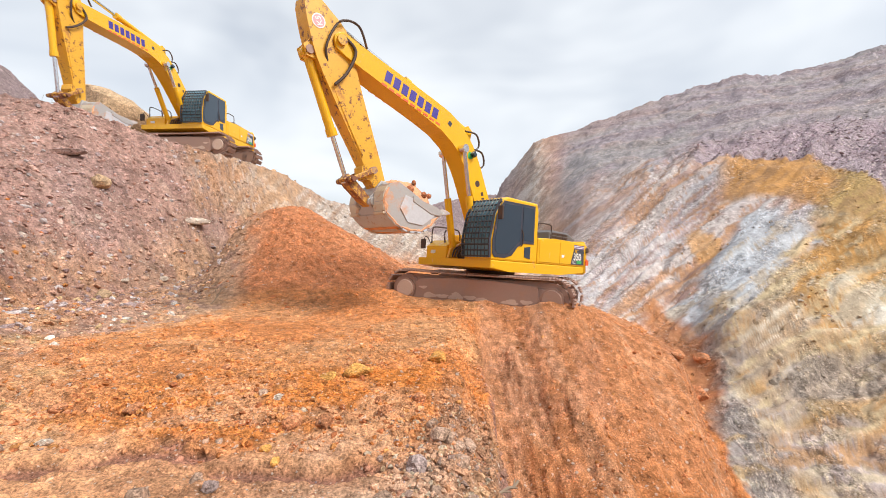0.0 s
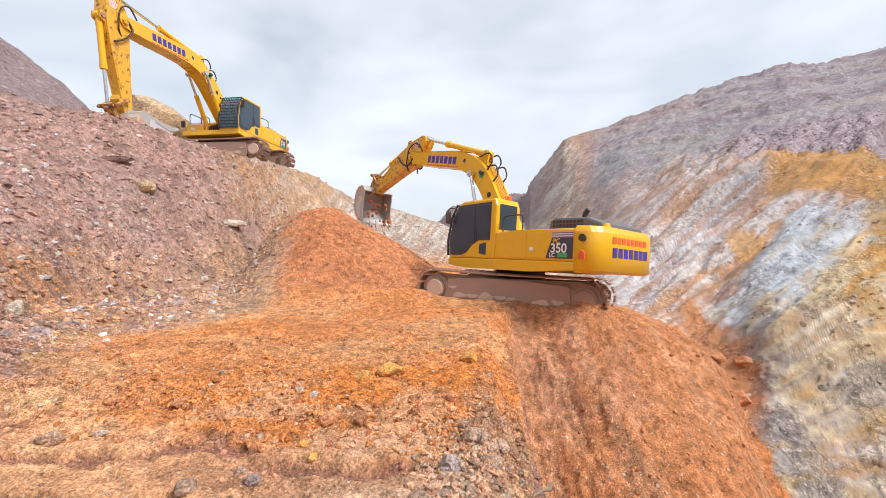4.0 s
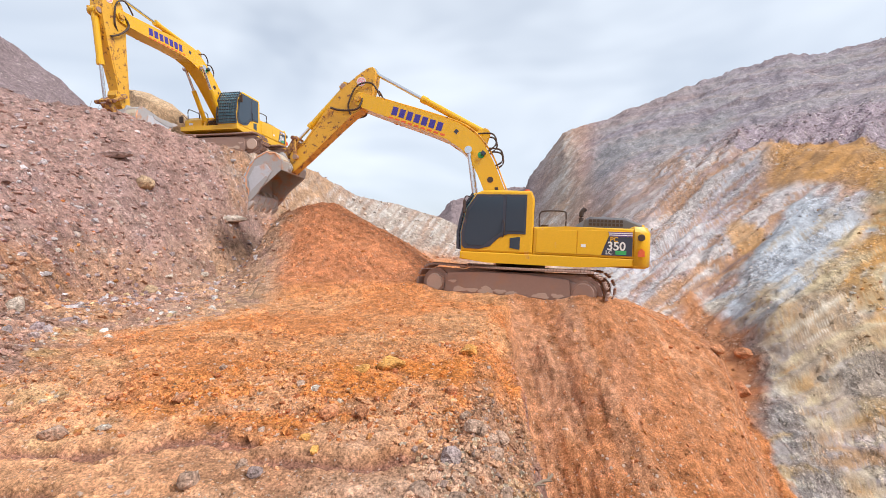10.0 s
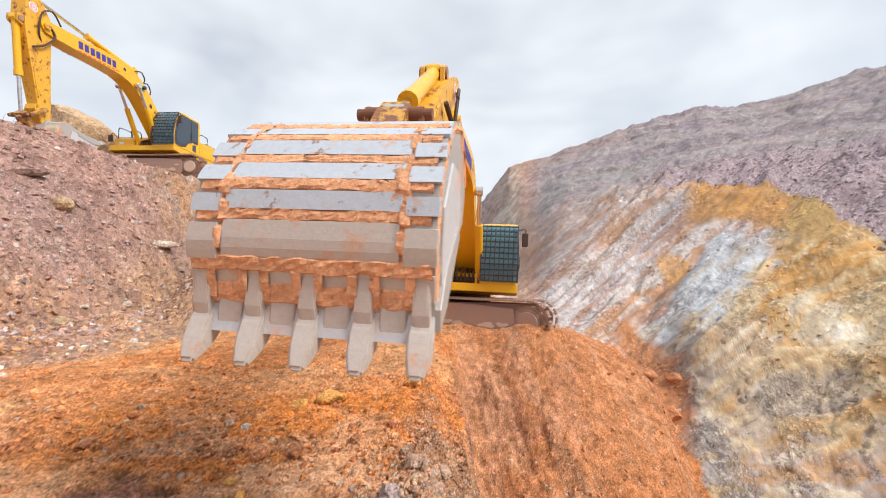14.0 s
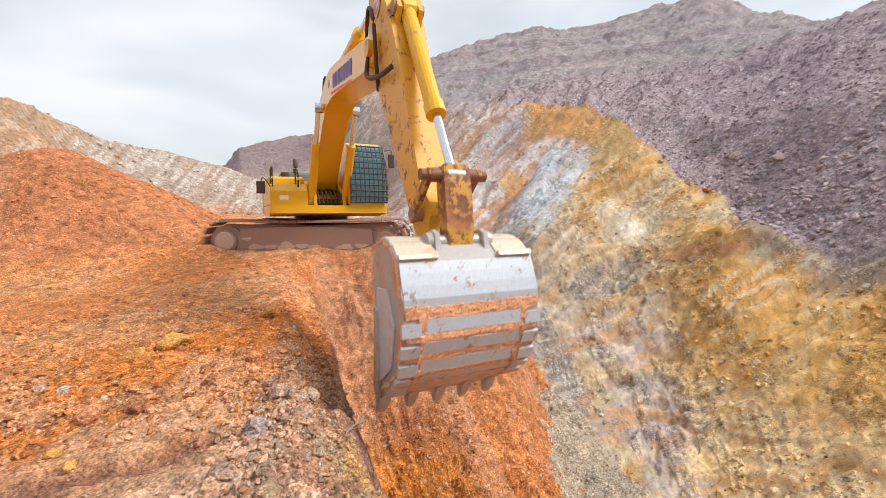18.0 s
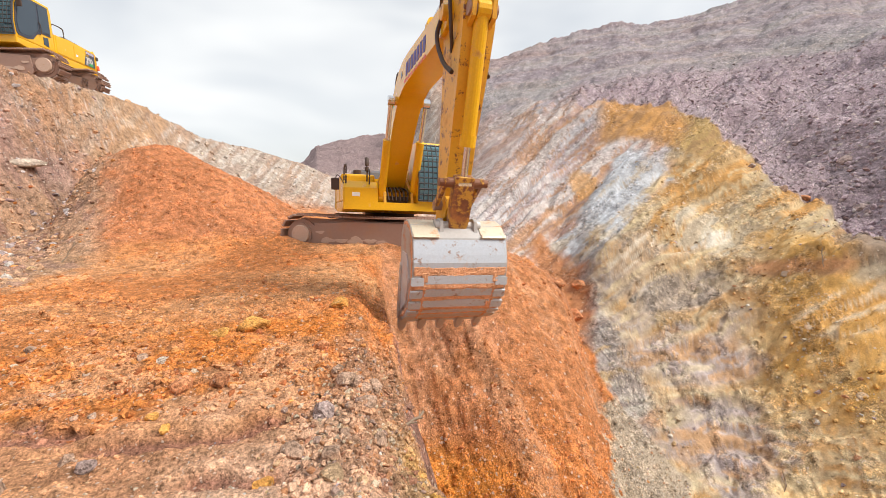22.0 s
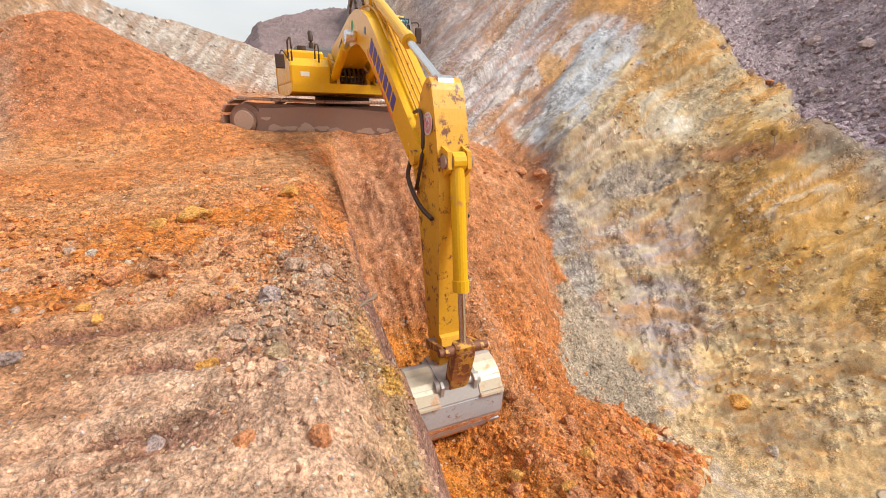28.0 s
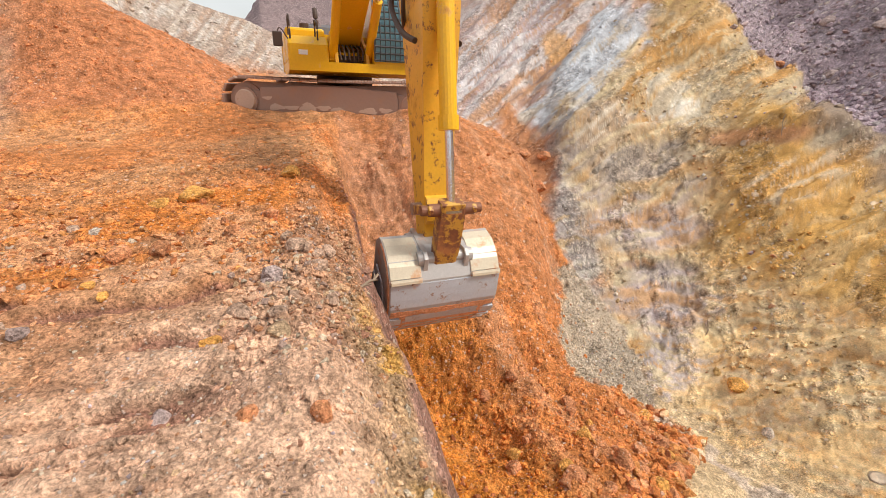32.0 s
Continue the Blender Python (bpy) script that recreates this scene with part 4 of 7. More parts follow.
def build_ground():
    fine = np.arange(-56, 76.01, 0.185)
    cols = np.concatenate([np.arange(-180, -56, 2.0), fine, np.arange(77, 180, 2.0)])
    rows = np.concatenate([[0.02], np.geomspace(0.25, 1.0, 14)[:-1], np.geomspace(1.0, 20, 520)[:-1], np.geomspace(20, 110, 230)[:-1], np.geomspace(110, 2500, 24)])
    n, k = len(cols), len(rows)
    a, r = np.meshgrid(np.radians(cols), rows, indexing="ij")
    x, y = (r * np.sin(a)).ravel(), (r * np.cos(a)).ravel()
    z, s, deg, rr = ground(x, y)
    co = np.stack([x, y, z], 1)
    i = np.arange(n)[:, None]
    j = np.arange(k - 1)[None, :]
    i2 = (i + 1) % n
    quad = np.stack([i * k + j + 0 * i2, i * k + j + 1, i2 * k + j + 1, i2 * k + j], -1).reshape(-1, 4)
    quad = quad[:, ::-1]
    me = bpy.data.meshes.new("ground")
    me.vertices.add(len(co))
    me.vertices.foreach_set("co", co.astype(np.float32).ravel())
    me.loops.add(quad.size)
    me.loops.foreach_set("vertex_index", quad.astype(np.int32).ravel())
    me.polygons.add(len(quad))
    me.polygons.foreach_set("loop_start", (np.arange(len(quad)) * 4).astype(np.int32))
    me.polygons.foreach_set("loop_total", np.full(len(quad), 4, np.int32))
    me.polygons.foreach_set("use_smooth", np.ones(len(quad), bool))
    me.update(calc_edges=True)
    at = me.color_attributes.new("soil", "FLOAT_COLOR", "POINT")
    col = np.ones((len(co), 4), np.float32)
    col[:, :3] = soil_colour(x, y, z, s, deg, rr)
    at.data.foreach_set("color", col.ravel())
    col[:] = soil_grain(x, y, z, s, deg, rr)
    at = me.color_attributes.new("grain", "FLOAT_COLOR", "POINT")
    at.data.foreach_set("color", col.ravel())
    me.materials.append(M["soil"])
    return tagged(new("ground", me), "orange and purple-brown earth of an open pit mine with a trench", "ground", kind="structure")


build_ground()


def height(x, y):
    return float(ground(np.array([float(x)]), np.array([float(y)]))[0][0])


# ---- mesh helpers ----
def part(name, bm, material, parent, label=""):
    me = bpy.data.meshes.new(name)
    bmesh.ops.recalc_face_normals(bm, faces=bm.faces)
    bm.to_mesh(me)
    bm.free()
    me.materials.append(M[material])
    ob = new(name, me)
    ob.parent = parent
    if label:
        ob["label"] = label
    return ob


def box(bm, x0, x1, y0, y1, z0, z1, bevel=0.0):
    m = Matrix.Translation(((x0 + x1) / 2, (y0 + y1) / 2, (z0 + z1) / 2)) @ Matrix.Diagonal((abs(x1 - x0), abs(y1 - y0), abs(z1 - z0), 1))
    g = bmesh.ops.create_cube(bm, size=1, matrix=m)
    if bevel:
        es = {e for v in g["verts"] for e in v.link_edges}
        bmesh.ops.bevel(bm, geom=list(es), offset=bevel, segments=2, affect="EDGES", profile=0.5)
    return bm


def prism(bm, outline, y0, y1, bevel=0.0):
    """An outline in x and z, drawn out from y0 to y1."""
    a = [bm.verts.new((p[0], y0, p[1])) for p in outline]
    b = [bm.verts.new((p[0], y1, p[1])) for p in outline]
    n = len(a)
    fs = [bm.faces.new(a), bm.faces.new(b[::-1])]
    for i in range(n):
        fs.append(bm.faces.new((a[i], b[i], b[(i + 1) % n], a[(i + 1) % n])))
    if bevel:
        es = list({e for f in fs[:2] for e in f.edges})
        bmesh.ops.bevel(bm, geom=es, offset=bevel, segments=2, affect="EDGES", profile=0.5)
    return bm


def rod(bm, p, q, r0, r1=None, n=14):
    p, q = Vector(p), Vector(q)
    d = q - p
    m = Matrix.Translation((p + q) / 2) @ d.to_track_quat("Z", "Y").to_matrix().to_4x4()
    bmesh.ops.create_cone(bm, cap_ends=True, segments=n, radius1=r0, radius2=r0 if r1 is None else r1, depth=d.length, matrix=m)
    return bm


def pipe(bm, pts, r, n=8, steps=6):
    """A round hose or rail through the points."""
    P = [Vector(p) for p in pts]
    path = []
    for i in range(len(P) - 1):
        a, b, c, d = P[max(i - 1, 0)], P[i], P[i + 1], P[min(i + 2, len(P) - 1)]
        for k in range(steps):
            t = k / steps
            path.append(0.5 * ((2 * b) + (c - a) * t + (2 * a - 5 * b + 4 * c - d) * t * t + (3 * b - a - 3 * c + d) * t ** 3))
    path.append(P[-1])
    rings = []
    for i, p in enumerate(path):
        d = (path[min(i + 1, len(path) - 1)] - path[max(i - 1, 0)]).normalized()
        q = d.to_track_quat("Z", "Y")
        rings.append([bm.verts.new(p + q @ Vector((r * math.cos(2 * math.pi * k / n), r * math.sin(2 * math.pi * k / n), 0))) for k in range(n)])
    for a, b in zip(rings, rings[1:]):
        for k in range(n):
            bm.faces.new((a[k], a[(k + 1) % n], b[(k + 1) % n], b[k]))
    bm.faces.new(rings[0][::-1])
    bm.faces.new(rings[-1])
    return bm


def B():
    return bmesh.new()


def text_part(text, size, m, material, parent, name="lettering"):
    cu = bpy.data.curves.new("text", "FONT")
    cu.body, cu.size, cu.extrude, cu.offset = text, size, 0.002, size * 0.018
    tmp = bpy.data.objects.new("text", cu)
    scene.collection.objects.link(tmp)
    me = bpy.data.meshes.new_from_object(tmp.evaluated_get(bpy.context.evaluated_depsgraph_get()))
    bpy.data.objects.remove(tmp)
    bpy.data.curves.remove(cu)
    me.materials.clear()
    me.materials.append(M[material])
    ob = new(name, me)
    ob.parent, ob.matrix_basis = parent, m
    return ob


# ---- excavator ----
LB, LA = 6.47, 3.185
FOOT = Vector((0.246, 0, 1.976))
BOOM_CYL_LOW, BOOM_CYL_UP = Vector((1.15, 0, 1.55)), Vector((2.65, 0, 1.0))
ARM_CYL_BOOM, ARM_CYL_ARM = Vector((2.7, 0, 1.76)), Vector((-0.92, 0, 0.38))
BKT_CYL_ARM, LINK_ARM, BKT_PIN = Vector((0.1, 0, 0.72)), Vector((2.76, 0, 0.12)), Vector((-0.18, 0, 0.434))
LINK_A, LINK_B = 0.607, 0.679
BOOM_OUT = [(-0.18, 0.24), (0.0, -0.26), (0.25, -0.27), (1.2, 0.25), (2.1, 0.71), (2.75, 0.9), (3.4, 0.88), (6.25, -0.18), (6.47, -0.2), (6.65, -0.05), (6.6, 0.18), (6.3, 0.28),
            (3.7, 1.39), (3.1, 1.51), (2.5, 1.47), (1.9, 1.26), (0.9, 0.75)]
ARM_OUT = [(-1.02, 0.42), (-0.95, 0.22), (-0.25, -0.24), (0.1, -0.3), (0.6, -0.2), (3.05, -0.17), (3.3, -0.1), (3.32, 0.1), (3.0, 0.24), (2.6, 0.27), (0.7, 0.6), (0.15, 0.66), (-0.5, 0.6), (-0.9, 0.52)]
BKT_OUT = [(0.06, -0.13), (-0.15, 0.02), (-0.21, 0.27), (-0.19, 0.5), (-0.05, 0.74), (0.22, 0.91), (0.53, 0.94), (0.84, 0.81), (1.05, 0.53), (1.19, 0.14)]
BW, BKT_LONG, BKT_DEEP = 1.47, 1.229, 0.907


def eased(outline, rounds=1):
    """The outline with its corners cut, so that bends run smooth."""
    for _ in range(rounds):
        out = []
        for i, p in enumerate(outline):
            q = outline[(i + 1) % len(outline)]
            out += [(p[0] * 0.8 + q[0] * 0.2, p[1] * 0.8 + q[1] * 0.2), (p[0] * 0.2 + q[0] * 0.8, p[1] * 0.2 + q[1] * 0.8)]
        outline = out
    return outline


def shell(bm, prof, w, thick):
    """An open trough: a bent plate along the profile and two cheeks."""
    n = len(prof)
    ins = []
    for i, p in enumerate(prof):
        a, b = Vector(prof[max(i - 1, 0)]), Vector(prof[min(i + 1, n - 1)])
        d = (b - a).normalized()
        ins.append(Vector(p) + Vector((d.y, -d.x)) * thick)
    rows = []
    for y, pr in ((-w / 2, prof), (w / 2, prof), (w / 2 - 0.04, ins), (-w / 2 + 0.04, ins)):
        rows.append([bm.verts.new((p[0], y, p[1])) for p in pr])
    for i in range(n - 1):
        bm.faces.new((rows[0][i], rows[0][i + 1], rows[1][i + 1], rows[1][i]))
        bm.faces.new((rows[2][i], rows[2][i + 1], rows[3][i + 1], rows[3][i]))
    bm.faces.new([rows[0][0], rows[1][0], rows[2][0], rows[3][0]])
    bm.faces.new([rows[0][-1], rows[3][-1], rows[2][-1], rows[1][-1]])
    bm.faces.new(rows[0])
    bm.faces.new(rows[1][::-1])
    bm.faces.new(rows[2][::-1])
    bm.faces.new(rows[3])
    bm.faces.new((rows[0][0], rows[3][0], rows[3][-1], rows[0][-1]))
    bm.faces.new((rows[1][0], rows[1][-1], rows[2][-1], rows[2][0]))
    return bm


def build_track(parent, y, sign):
    tr = part("track", prism(B(), [(-2.0, 0.28), (2.0, 0.3), (2.05, 0.72), (1.2, 0.84), (-1.2, 0.86), (-2.05, 0.74)], y - 0.2, y + 0.2, 0.03), "track", parent, "mud-caked steel track frame")
    # belt of shoes round idler and sprocket
    R, L = 0.43, 2.02
    per = 4 * L + 2 * math.pi * R
    n = 50
    bm = B()
    box(bm, -0.098, 0.098, -0.3, 0.3, -0.02, 0.02, 0.006)
    for gx in (-0.07, 0.0, 0.07):
        box(bm, gx - 0.008, gx + 0.008, -0.3, 0.3, 0.018, 0.05)
    first = None
    for i in range(n):
        d = per * i / n
        if d < 2 * L:
            p, a = (L - d, R + 0.09 - 0.03 * math.sin(math.pi * d / (2 * L))), 0.0
        elif d < 2 * L + math.pi * R:
            a = (d - 2 * L) / R
            p = (-L - (R + 0.09) * math.sin(a), (R + 0.09) * math.cos(a))
        elif d < 4 * L + math.pi * R:
            p, a = (-L + d - 2 * L - math.pi * R, -R - 0.09), math.pi
        else:
            a = math.pi + (d - 4 * L - math.pi * R) / R
            p = (L - (R + 0.09) * math.sin(a), (R + 0.09) * math.cos(a))
        if first is None:
            first = part("shoe", bm, "track", tr)
            ob = first
        else:
            ob = new("shoe", first.data)
            ob.parent = tr
        ob.matrix_basis = Matrix.Translation((p[0], y, 0.53 + p[1])) @ Matrix.Rotation(-a, 4, "Y")
    for x, nm in ((L, "idler"), (-L, "sprocket")):
        bm = B()
        rod(bm, (x, y - 0.15, 0.53), (x, y + 0.15, 0.53), R - 0.02, n=28)
        rod(bm, (x, y - 0.2, 0.53), (x, y + 0.24, 0.53), 0.3, n=28)
        part(nm, bm, "track", tr)
        part("hub", rod(B(), (x, y + sign * 0.235, 0.53), (x, y + sign * 0.285, 0.53), 0.255, 0.235, 28), "mudpale" if x > 0 else "track", tr, "hub disc caked with mud")
    for k in range(7):
        x = -1.5 + k * 0.5
        part("roller", rod(B(), (x, y - 0.18, 0.2), (x, y + 0.2, 0.2), 0.11, n=14), "track", tr)
    part("chain", prism(B(), [(-2.05, 0.06), (2.05, 0.06), (2.4, 0.4), (2.4, 0.66), (2.05, 0.97), (0, 0.93), (-2.05, 0.97), (-2.4, 0.66), (-2.4, 0.4)], y - 0.09, y + 0.09), "track", tr)
    part("side_plate", prism(B(), [(-1.62, 0.1), (1.55, 0.1), (1.7, 0.3), (1.62, 0.84), (0.6, 0.9), (-0.6, 0.9), (-1.66, 0.84), (-1.75, 0.3)], min(y + sign * 0.2, y + sign * 0.245), max(y + sign * 0.2, y + sign * 0.245), 0.012), "track", tr)
    rnd = random.Random(4)
    for x0, x1, z0, z1 in ((1.0, 1.5, 0.3, 0.5), (0.62, 1.15, 0.33, 0.47), (0.2, 0.75, 0.28, 0.56), (-0.15, 0.32, 0.34, 0.5), (-0.5, 0.0, 0.3, 0.47), (-1.3, -0.7, 0.3, 0.48), (-1.6, -1.2, 0.34, 0.5), (-1.72, -1.5, 0.28, 0.4), (1.3, 1.62, 0.55, 0.66)):
        out = []
        for k in range(26):
            a = 2 * math.pi * k / 26
            q = 0.72 + 0.28 * rnd.random() * math.cos(3 * a + x0 * 9)
            out.append(((x0 + x1) / 2 + (x1 - x0) / 2 * q * math.cos(a), (z0 + z1) / 2 + (z1 - z0) / 2 * q * math.sin(a)))
        part("mud_patch", prism(B(), eased(out, 2), min(y + sign * 0.24, y + sign * 0.262), max(y + sign * 0.24, y + sign * 0.262)), "mudpale", tr, "dried pale mud")
    return tr


def build_house(root):
    """The slewing upper works: deck, cab, engine housing and counterweight."""
    h = part("house", prism(B(), [(1.62, 1.24), (1.62, 1.44), (-2.78, 1.44), (-2.78, 1.24), (-1.5, 1.16), (0.9, 1.16)], -1.44, 1.44, 0.03), "yellow", root, "yellow deck of the upper works")
    part("turntable", rod(B(), (0, 0, 0.86), (0, 0, 1.2), 0.72, n=36), "black", h)
    # cab
    cabp = [(1.60, 1.44), (1.63, 1.95), (1.5, 2.6), (1.25, 3.02), (1.05, 3.1), (-0.22, 3.1), (-0.3, 2.9), (-0.3, 1.44)]
    cab = part("cab", prism(B(), cabp, 0.47, 1.43, 0.05), "yellow", h, "yellow operator cab with dark glass")
    part("door_panel", prism(B(), [(1.58, 1.6), (1.6, 1.95), (1.48, 2.6), (1.22, 2.98), (-0.1, 3.0), (-0.1, 1.95), (0.35, 1.95), (0.6, 1.84), (0.82, 1.6), (1.1, 1.52), (1.5, 1.52)], 1.432, 1.448, 0.004), "cab_dark", cab, "dark door frame")
    part("door_window", prism(B(), [(1.5, 1.7), (1.52, 1.95), (1.43, 2.5), (1.18, 2.9), (0.52, 2.92), (0.52, 2.0), (0.78, 1.8), (1.0, 1.62), (1.4, 1.6)], 1.449, 1.458, 0.003), "glass", cab, "dark tinted glass")
    part("side_window", prism(B(), [(0.43, 2.02), (0.43, 2.92), (-0.05, 2.92), (-0.05, 2.02)], 1.449, 1.458, 0.003), "glass", cab, "dark tinted glass")
    part("lower_window", prism(B(), [(0.3, 1.58), (0.3, 1.84), (0.04, 1.88), (0.04, 1.54)], 1.433, 1.445, 0.004), "glass", cab, "dark tinted glass")
    part("rear_window", box(B(), -0.312, -0.302, 0.62, 1.3, 2.25, 2.95, 0.003), "glass", cab, "dark tinted glass")
    part("handle", pipe(B(), [(0.5, 1.47, 1.85), (0.46, 1.5, 1.95), (0.46, 1.5, 2.2), (0.5, 1.47, 2.3)], 0.014), "black", cab)
    wind = prism(B(), [(1.612, 1.5), (1.642, 1.95), (1.512, 2.6), (1.262, 3.01), (1.25, 3.0), (1.49, 2.58), (1.61, 1.95), (1.58, 1.5)], 0.5, 1.4)
    part("windscreen", wind, "screen", cab, "dark tinted windscreen")
    # front guard of bars
    g = part("front_guard", prism(B(), [(1.7, 1.5), (1.73, 1.95), (1.6, 2.62), (1.36, 3.02), (1.31, 3.0), (1.55, 2.6), (1.67, 1.95), (1.64, 1.5)], 0.46, 0.5), "guard", cab, "dark steel bar guard")
    part("guard_post", prism(B(), [(1.7, 1.5), (1.73, 1.95), (1.6, 2.62), (1.36, 3.02), (1.31, 3.0), (1.55, 2.6), (1.67, 1.95), (1.64, 1.5)], 1.4, 1.44), "cab_dark", cab)

    def front(z):
        return float(np.interp(z, [1.5, 1.95, 2.6, 3.02], [1.7, 1.72, 1.59, 1.34]))
    for k in range(11):
        z = 1.53 + k * 0.146
        part("guard_bar", rod(B(), (front(z), 0.47, z), (front(z), 1.43, z), 0.022, n=8), "guard", cab)
    for k in range(7):
        y = 0.6 + k * 0.118
        part("guard_bar", pipe(B(), [(front(1.5) + 0.014, y, 1.5), (front(1.95) + 0.014, y, 1.95), (front(2.6) + 0.014, y, 2.6), (front(3.02) + 0.014, y, 3.02)], 0.015, 6, 2), "guard", cab)
    part("roof_hatch", box(B(), 0.15, 0.95, 0.6, 1.3, 3.095, 3.125, 0.012), "yellow", cab)
    part("mirror", box(B(), 1.5, 1.56, 1.52, 1.68, 2.45, 2.8, 0.02), "black", cab)
    part("mirror_arm", pipe(B(), [(1.35, 1.42, 2.9), (1.5, 1.6, 2.9), (1.53, 1.6, 2.75)], 0.013), "black", cab)
    part("beacon", rod(B(), (-0.1, 0.75, 3.1), (-0.1, 0.75, 3.24), 0.085, 0.07, 16), "orange_lamp", cab, "orange beacon")
    part("cab_lamp", box(B(), 0.86, 0.96, 1.3, 1.42, 1.56, 1.66, 0.02), "glass", cab)
    # engine housing, sides with seams
    e = part("engine_housing", prism(B(), [(-0.3, 1.44), (-0.3, 2.16), (-1.1, 2.2), (-2.78, 2.2), (-2.78, 1.44)], -1.44, 1.44, 0.05), "yellow", h, "yellow engine housing")
    part("side_door", box(B(), -1.38, -0.38, 1.438, 1.452, 1.5, 2.1, 0.006), "yellow", e)
    part("side_door", box(B(), -2.74, -1.41, 1.438, 1.452, 1.5, 2.12, 0.006), "yellow", e)
    part("warning_sticker", box(B(), -1.62, -1.5, 1.451, 1.455, 1.68, 1.76), "white", e)
    pn = part("badge_panel", prism(B(), [(-2.0, 1.5), (-2.08, 1.75), (-2.17, 1.98), (-2.74, 1.98), (-2.74, 1.5)], 1.451, 1.456), "cab_dark", e, "dark badge panel with the model number")
    face = Euler((radians(90), 0, radians(180))).to_matrix().to_4x4()
    text_part("350", 0.3, Matrix.Translation((-2.13, 1.4575, 1.64)) @ face, "white", pn)
    text_part("PC", 0.16, Matrix.Translation((-2.2, 1.4575, 1.855)) @ face, "yellow", pn)
    text_part("LC", 0.14, Matrix.Translation((-2.1, 1.4575, 1.53)) @ face, "white", pn)
    part("lettering_bar", box(B(), -2.6, -2.34, 1.456, 1.459, 1.53, 1.63), "green", pn)
    for k in range(5):
        part("stripe", box(B(), -2.735, -2.185 + 0.008 * k, 1.453, 1.459, 1.985 + k * 0.024, 2.007 + k * 0.024), "purple" if k % 2 == 0 else "white", e)
    hood = part("hood", prism(B(), [(-1.6, 2.18), (-1.66, 2.46), (-1.8, 2.54), (-2.7, 2.52), (-3.1, 2.36), (-3.15, 2.2)], -0.95, 0.9, 0.06), "grey_hood", h, "dark grey ribbed engine hood")
    for k in range(9):
        for j in range(2):
            x = -1.76 - k * 0.098
            part("louvre", box(B(), x - 0.07, x, 0.902, 0.914, 2.29 + j * 0.1, 2.36 + j * 0.1), "black", hood)
    part("exhaust", pipe(B(), [(-1.75, -0.5, 2.5), (-1.75, -0.5, 2.78), (-1.85, -0.5, 2.92)], 0.07, 12), "black", h)
    part("air_cleaner", rod(B(), (-0.7, -0.9, 2.2), (-0.7, -0.9, 2.42), 0.12, n=16), "black", h)
    part("hand_rail", pipe(B(), [(-0.45, 1.3, 2.18), (-0.45, 1.3, 2.52), (-0.6, 1.3, 2.6), (-1.05, 1.3, 2.6), (-1.12, 1.3, 2.5), (-1.12, 1.3, 2.2)], 0.02), "black", h)
    # counterweight, rounded in plan
    bm = B()
    out = []
    for k in range(25):
        t = -1 + 2 * k / 24
        out.append((-2.785 - 0.54 * (1 - abs(t) ** 5) ** 0.5, 1.46 * t))
    lo = [bm.verts.new((x, y, 1.26)) for x, y in out]
    mid = [bm.verts.new((x, y, 2.12)) for x, y in out]
    hi = [bm.verts.new((x + 0.07 if x < -2.85 else x, y * 0.965, 2.26)) for x, y in out]
    lo2 = [bm.verts.new((x + 0.1 if x < -2.85 else x, y * 0.97, 1.2)) for x, y in out]
    n = len(out)
    for a, b in ((lo2, lo), (lo, mid), (mid, hi)):
        for i in range(n - 1):
            bm.faces.new((a[i], a[i + 1], b[i + 1], b[i]))
        bm.faces.new((a[-1], a[0], b[0], b[-1]))
    bm.faces.new(hi)
    bm.faces.new(lo2[::-1])
    cw = part("counterweight", bm, "yellow", h, "rounded yellow counterweight")
    for f in cw.data.polygons:
        f.use_smooth = abs(f.normal.z) < 0.2
    # brand lettering on the tail, as plain bars; red writing above it
    def tail(y):
        t = abs(y) / 1.46
        return -2.785 - 0.54 * (1 - t ** 5) ** 0.5
    for k in range(7):
        y0 = 0.78 - k * 0.235
        x = min(tail(y0), tail(y0 - 0.19)) - 0.004
        part("lettering_bar", box(B(), x - 0.004, x + 0.02, y0 - 0.18, y0, 1.58, 1.8), "blue", cw)
    for k in range(8):
        y0 = 0.8 - k * 0.2
        x = min(tail(y0), tail(y0 - 0.15)) - 0.004
        part("lettering_bar", box(B(), x - 0.004, x + 0.02, y0 - 0.15, y0, 1.9, 2.04), "red", cw)
    part("lifting_eye", rod(B(), (-3.1, 0.75, 2.24), (-3.1, 0.75, 2.36), 0.12, 0.09, 14), "yellow", cw)
    part("emblem", rod(B(), (-2.95, 1.40, 1.98), (-2.95, 1.455, 1.98), 0.085, n=20), "black", cw)
    part("reflector", prism(B(), [(-3.03, 1.5), (-2.88, 1.5), (-2.88, 1.62), (-2.96, 1.7), (-3.03, 1.64)], 1.40, 1.462), "red", cw)
    # right-hand front: tool box and tank with steps
    tb = part("tool_box", prism(B(), [(1.34, 1.44), (1.34, 1.8), (1.1, 1.98), (0.4, 1.98), (0.4, 1.44)], -1.43, -0.52, 0.05), "yellow", h, "yellow tool box")
    part("latch_plate", box(B(), 1.338, 1.348, -1.2, -1.0, 1.58, 1.68), "white", tb)
    part("tank", box(B(), -0.9, 0.38, -1.43, -0.5, 1.44, 2.22, 0.06), "yellow", h, "yellow fuel tank")
    part("tank_mirror", box(B(), 1.28, 1.34, -1.72, -1.52, 1.72, 2.02, 0.02), "black", h)
    part("mirror_arm", pipe(B(), [(1.2, -1.4, 1.9), (1.26, -1.55, 2.1), (1.3, -1.62, 2.0)], 0.013), "black", h)
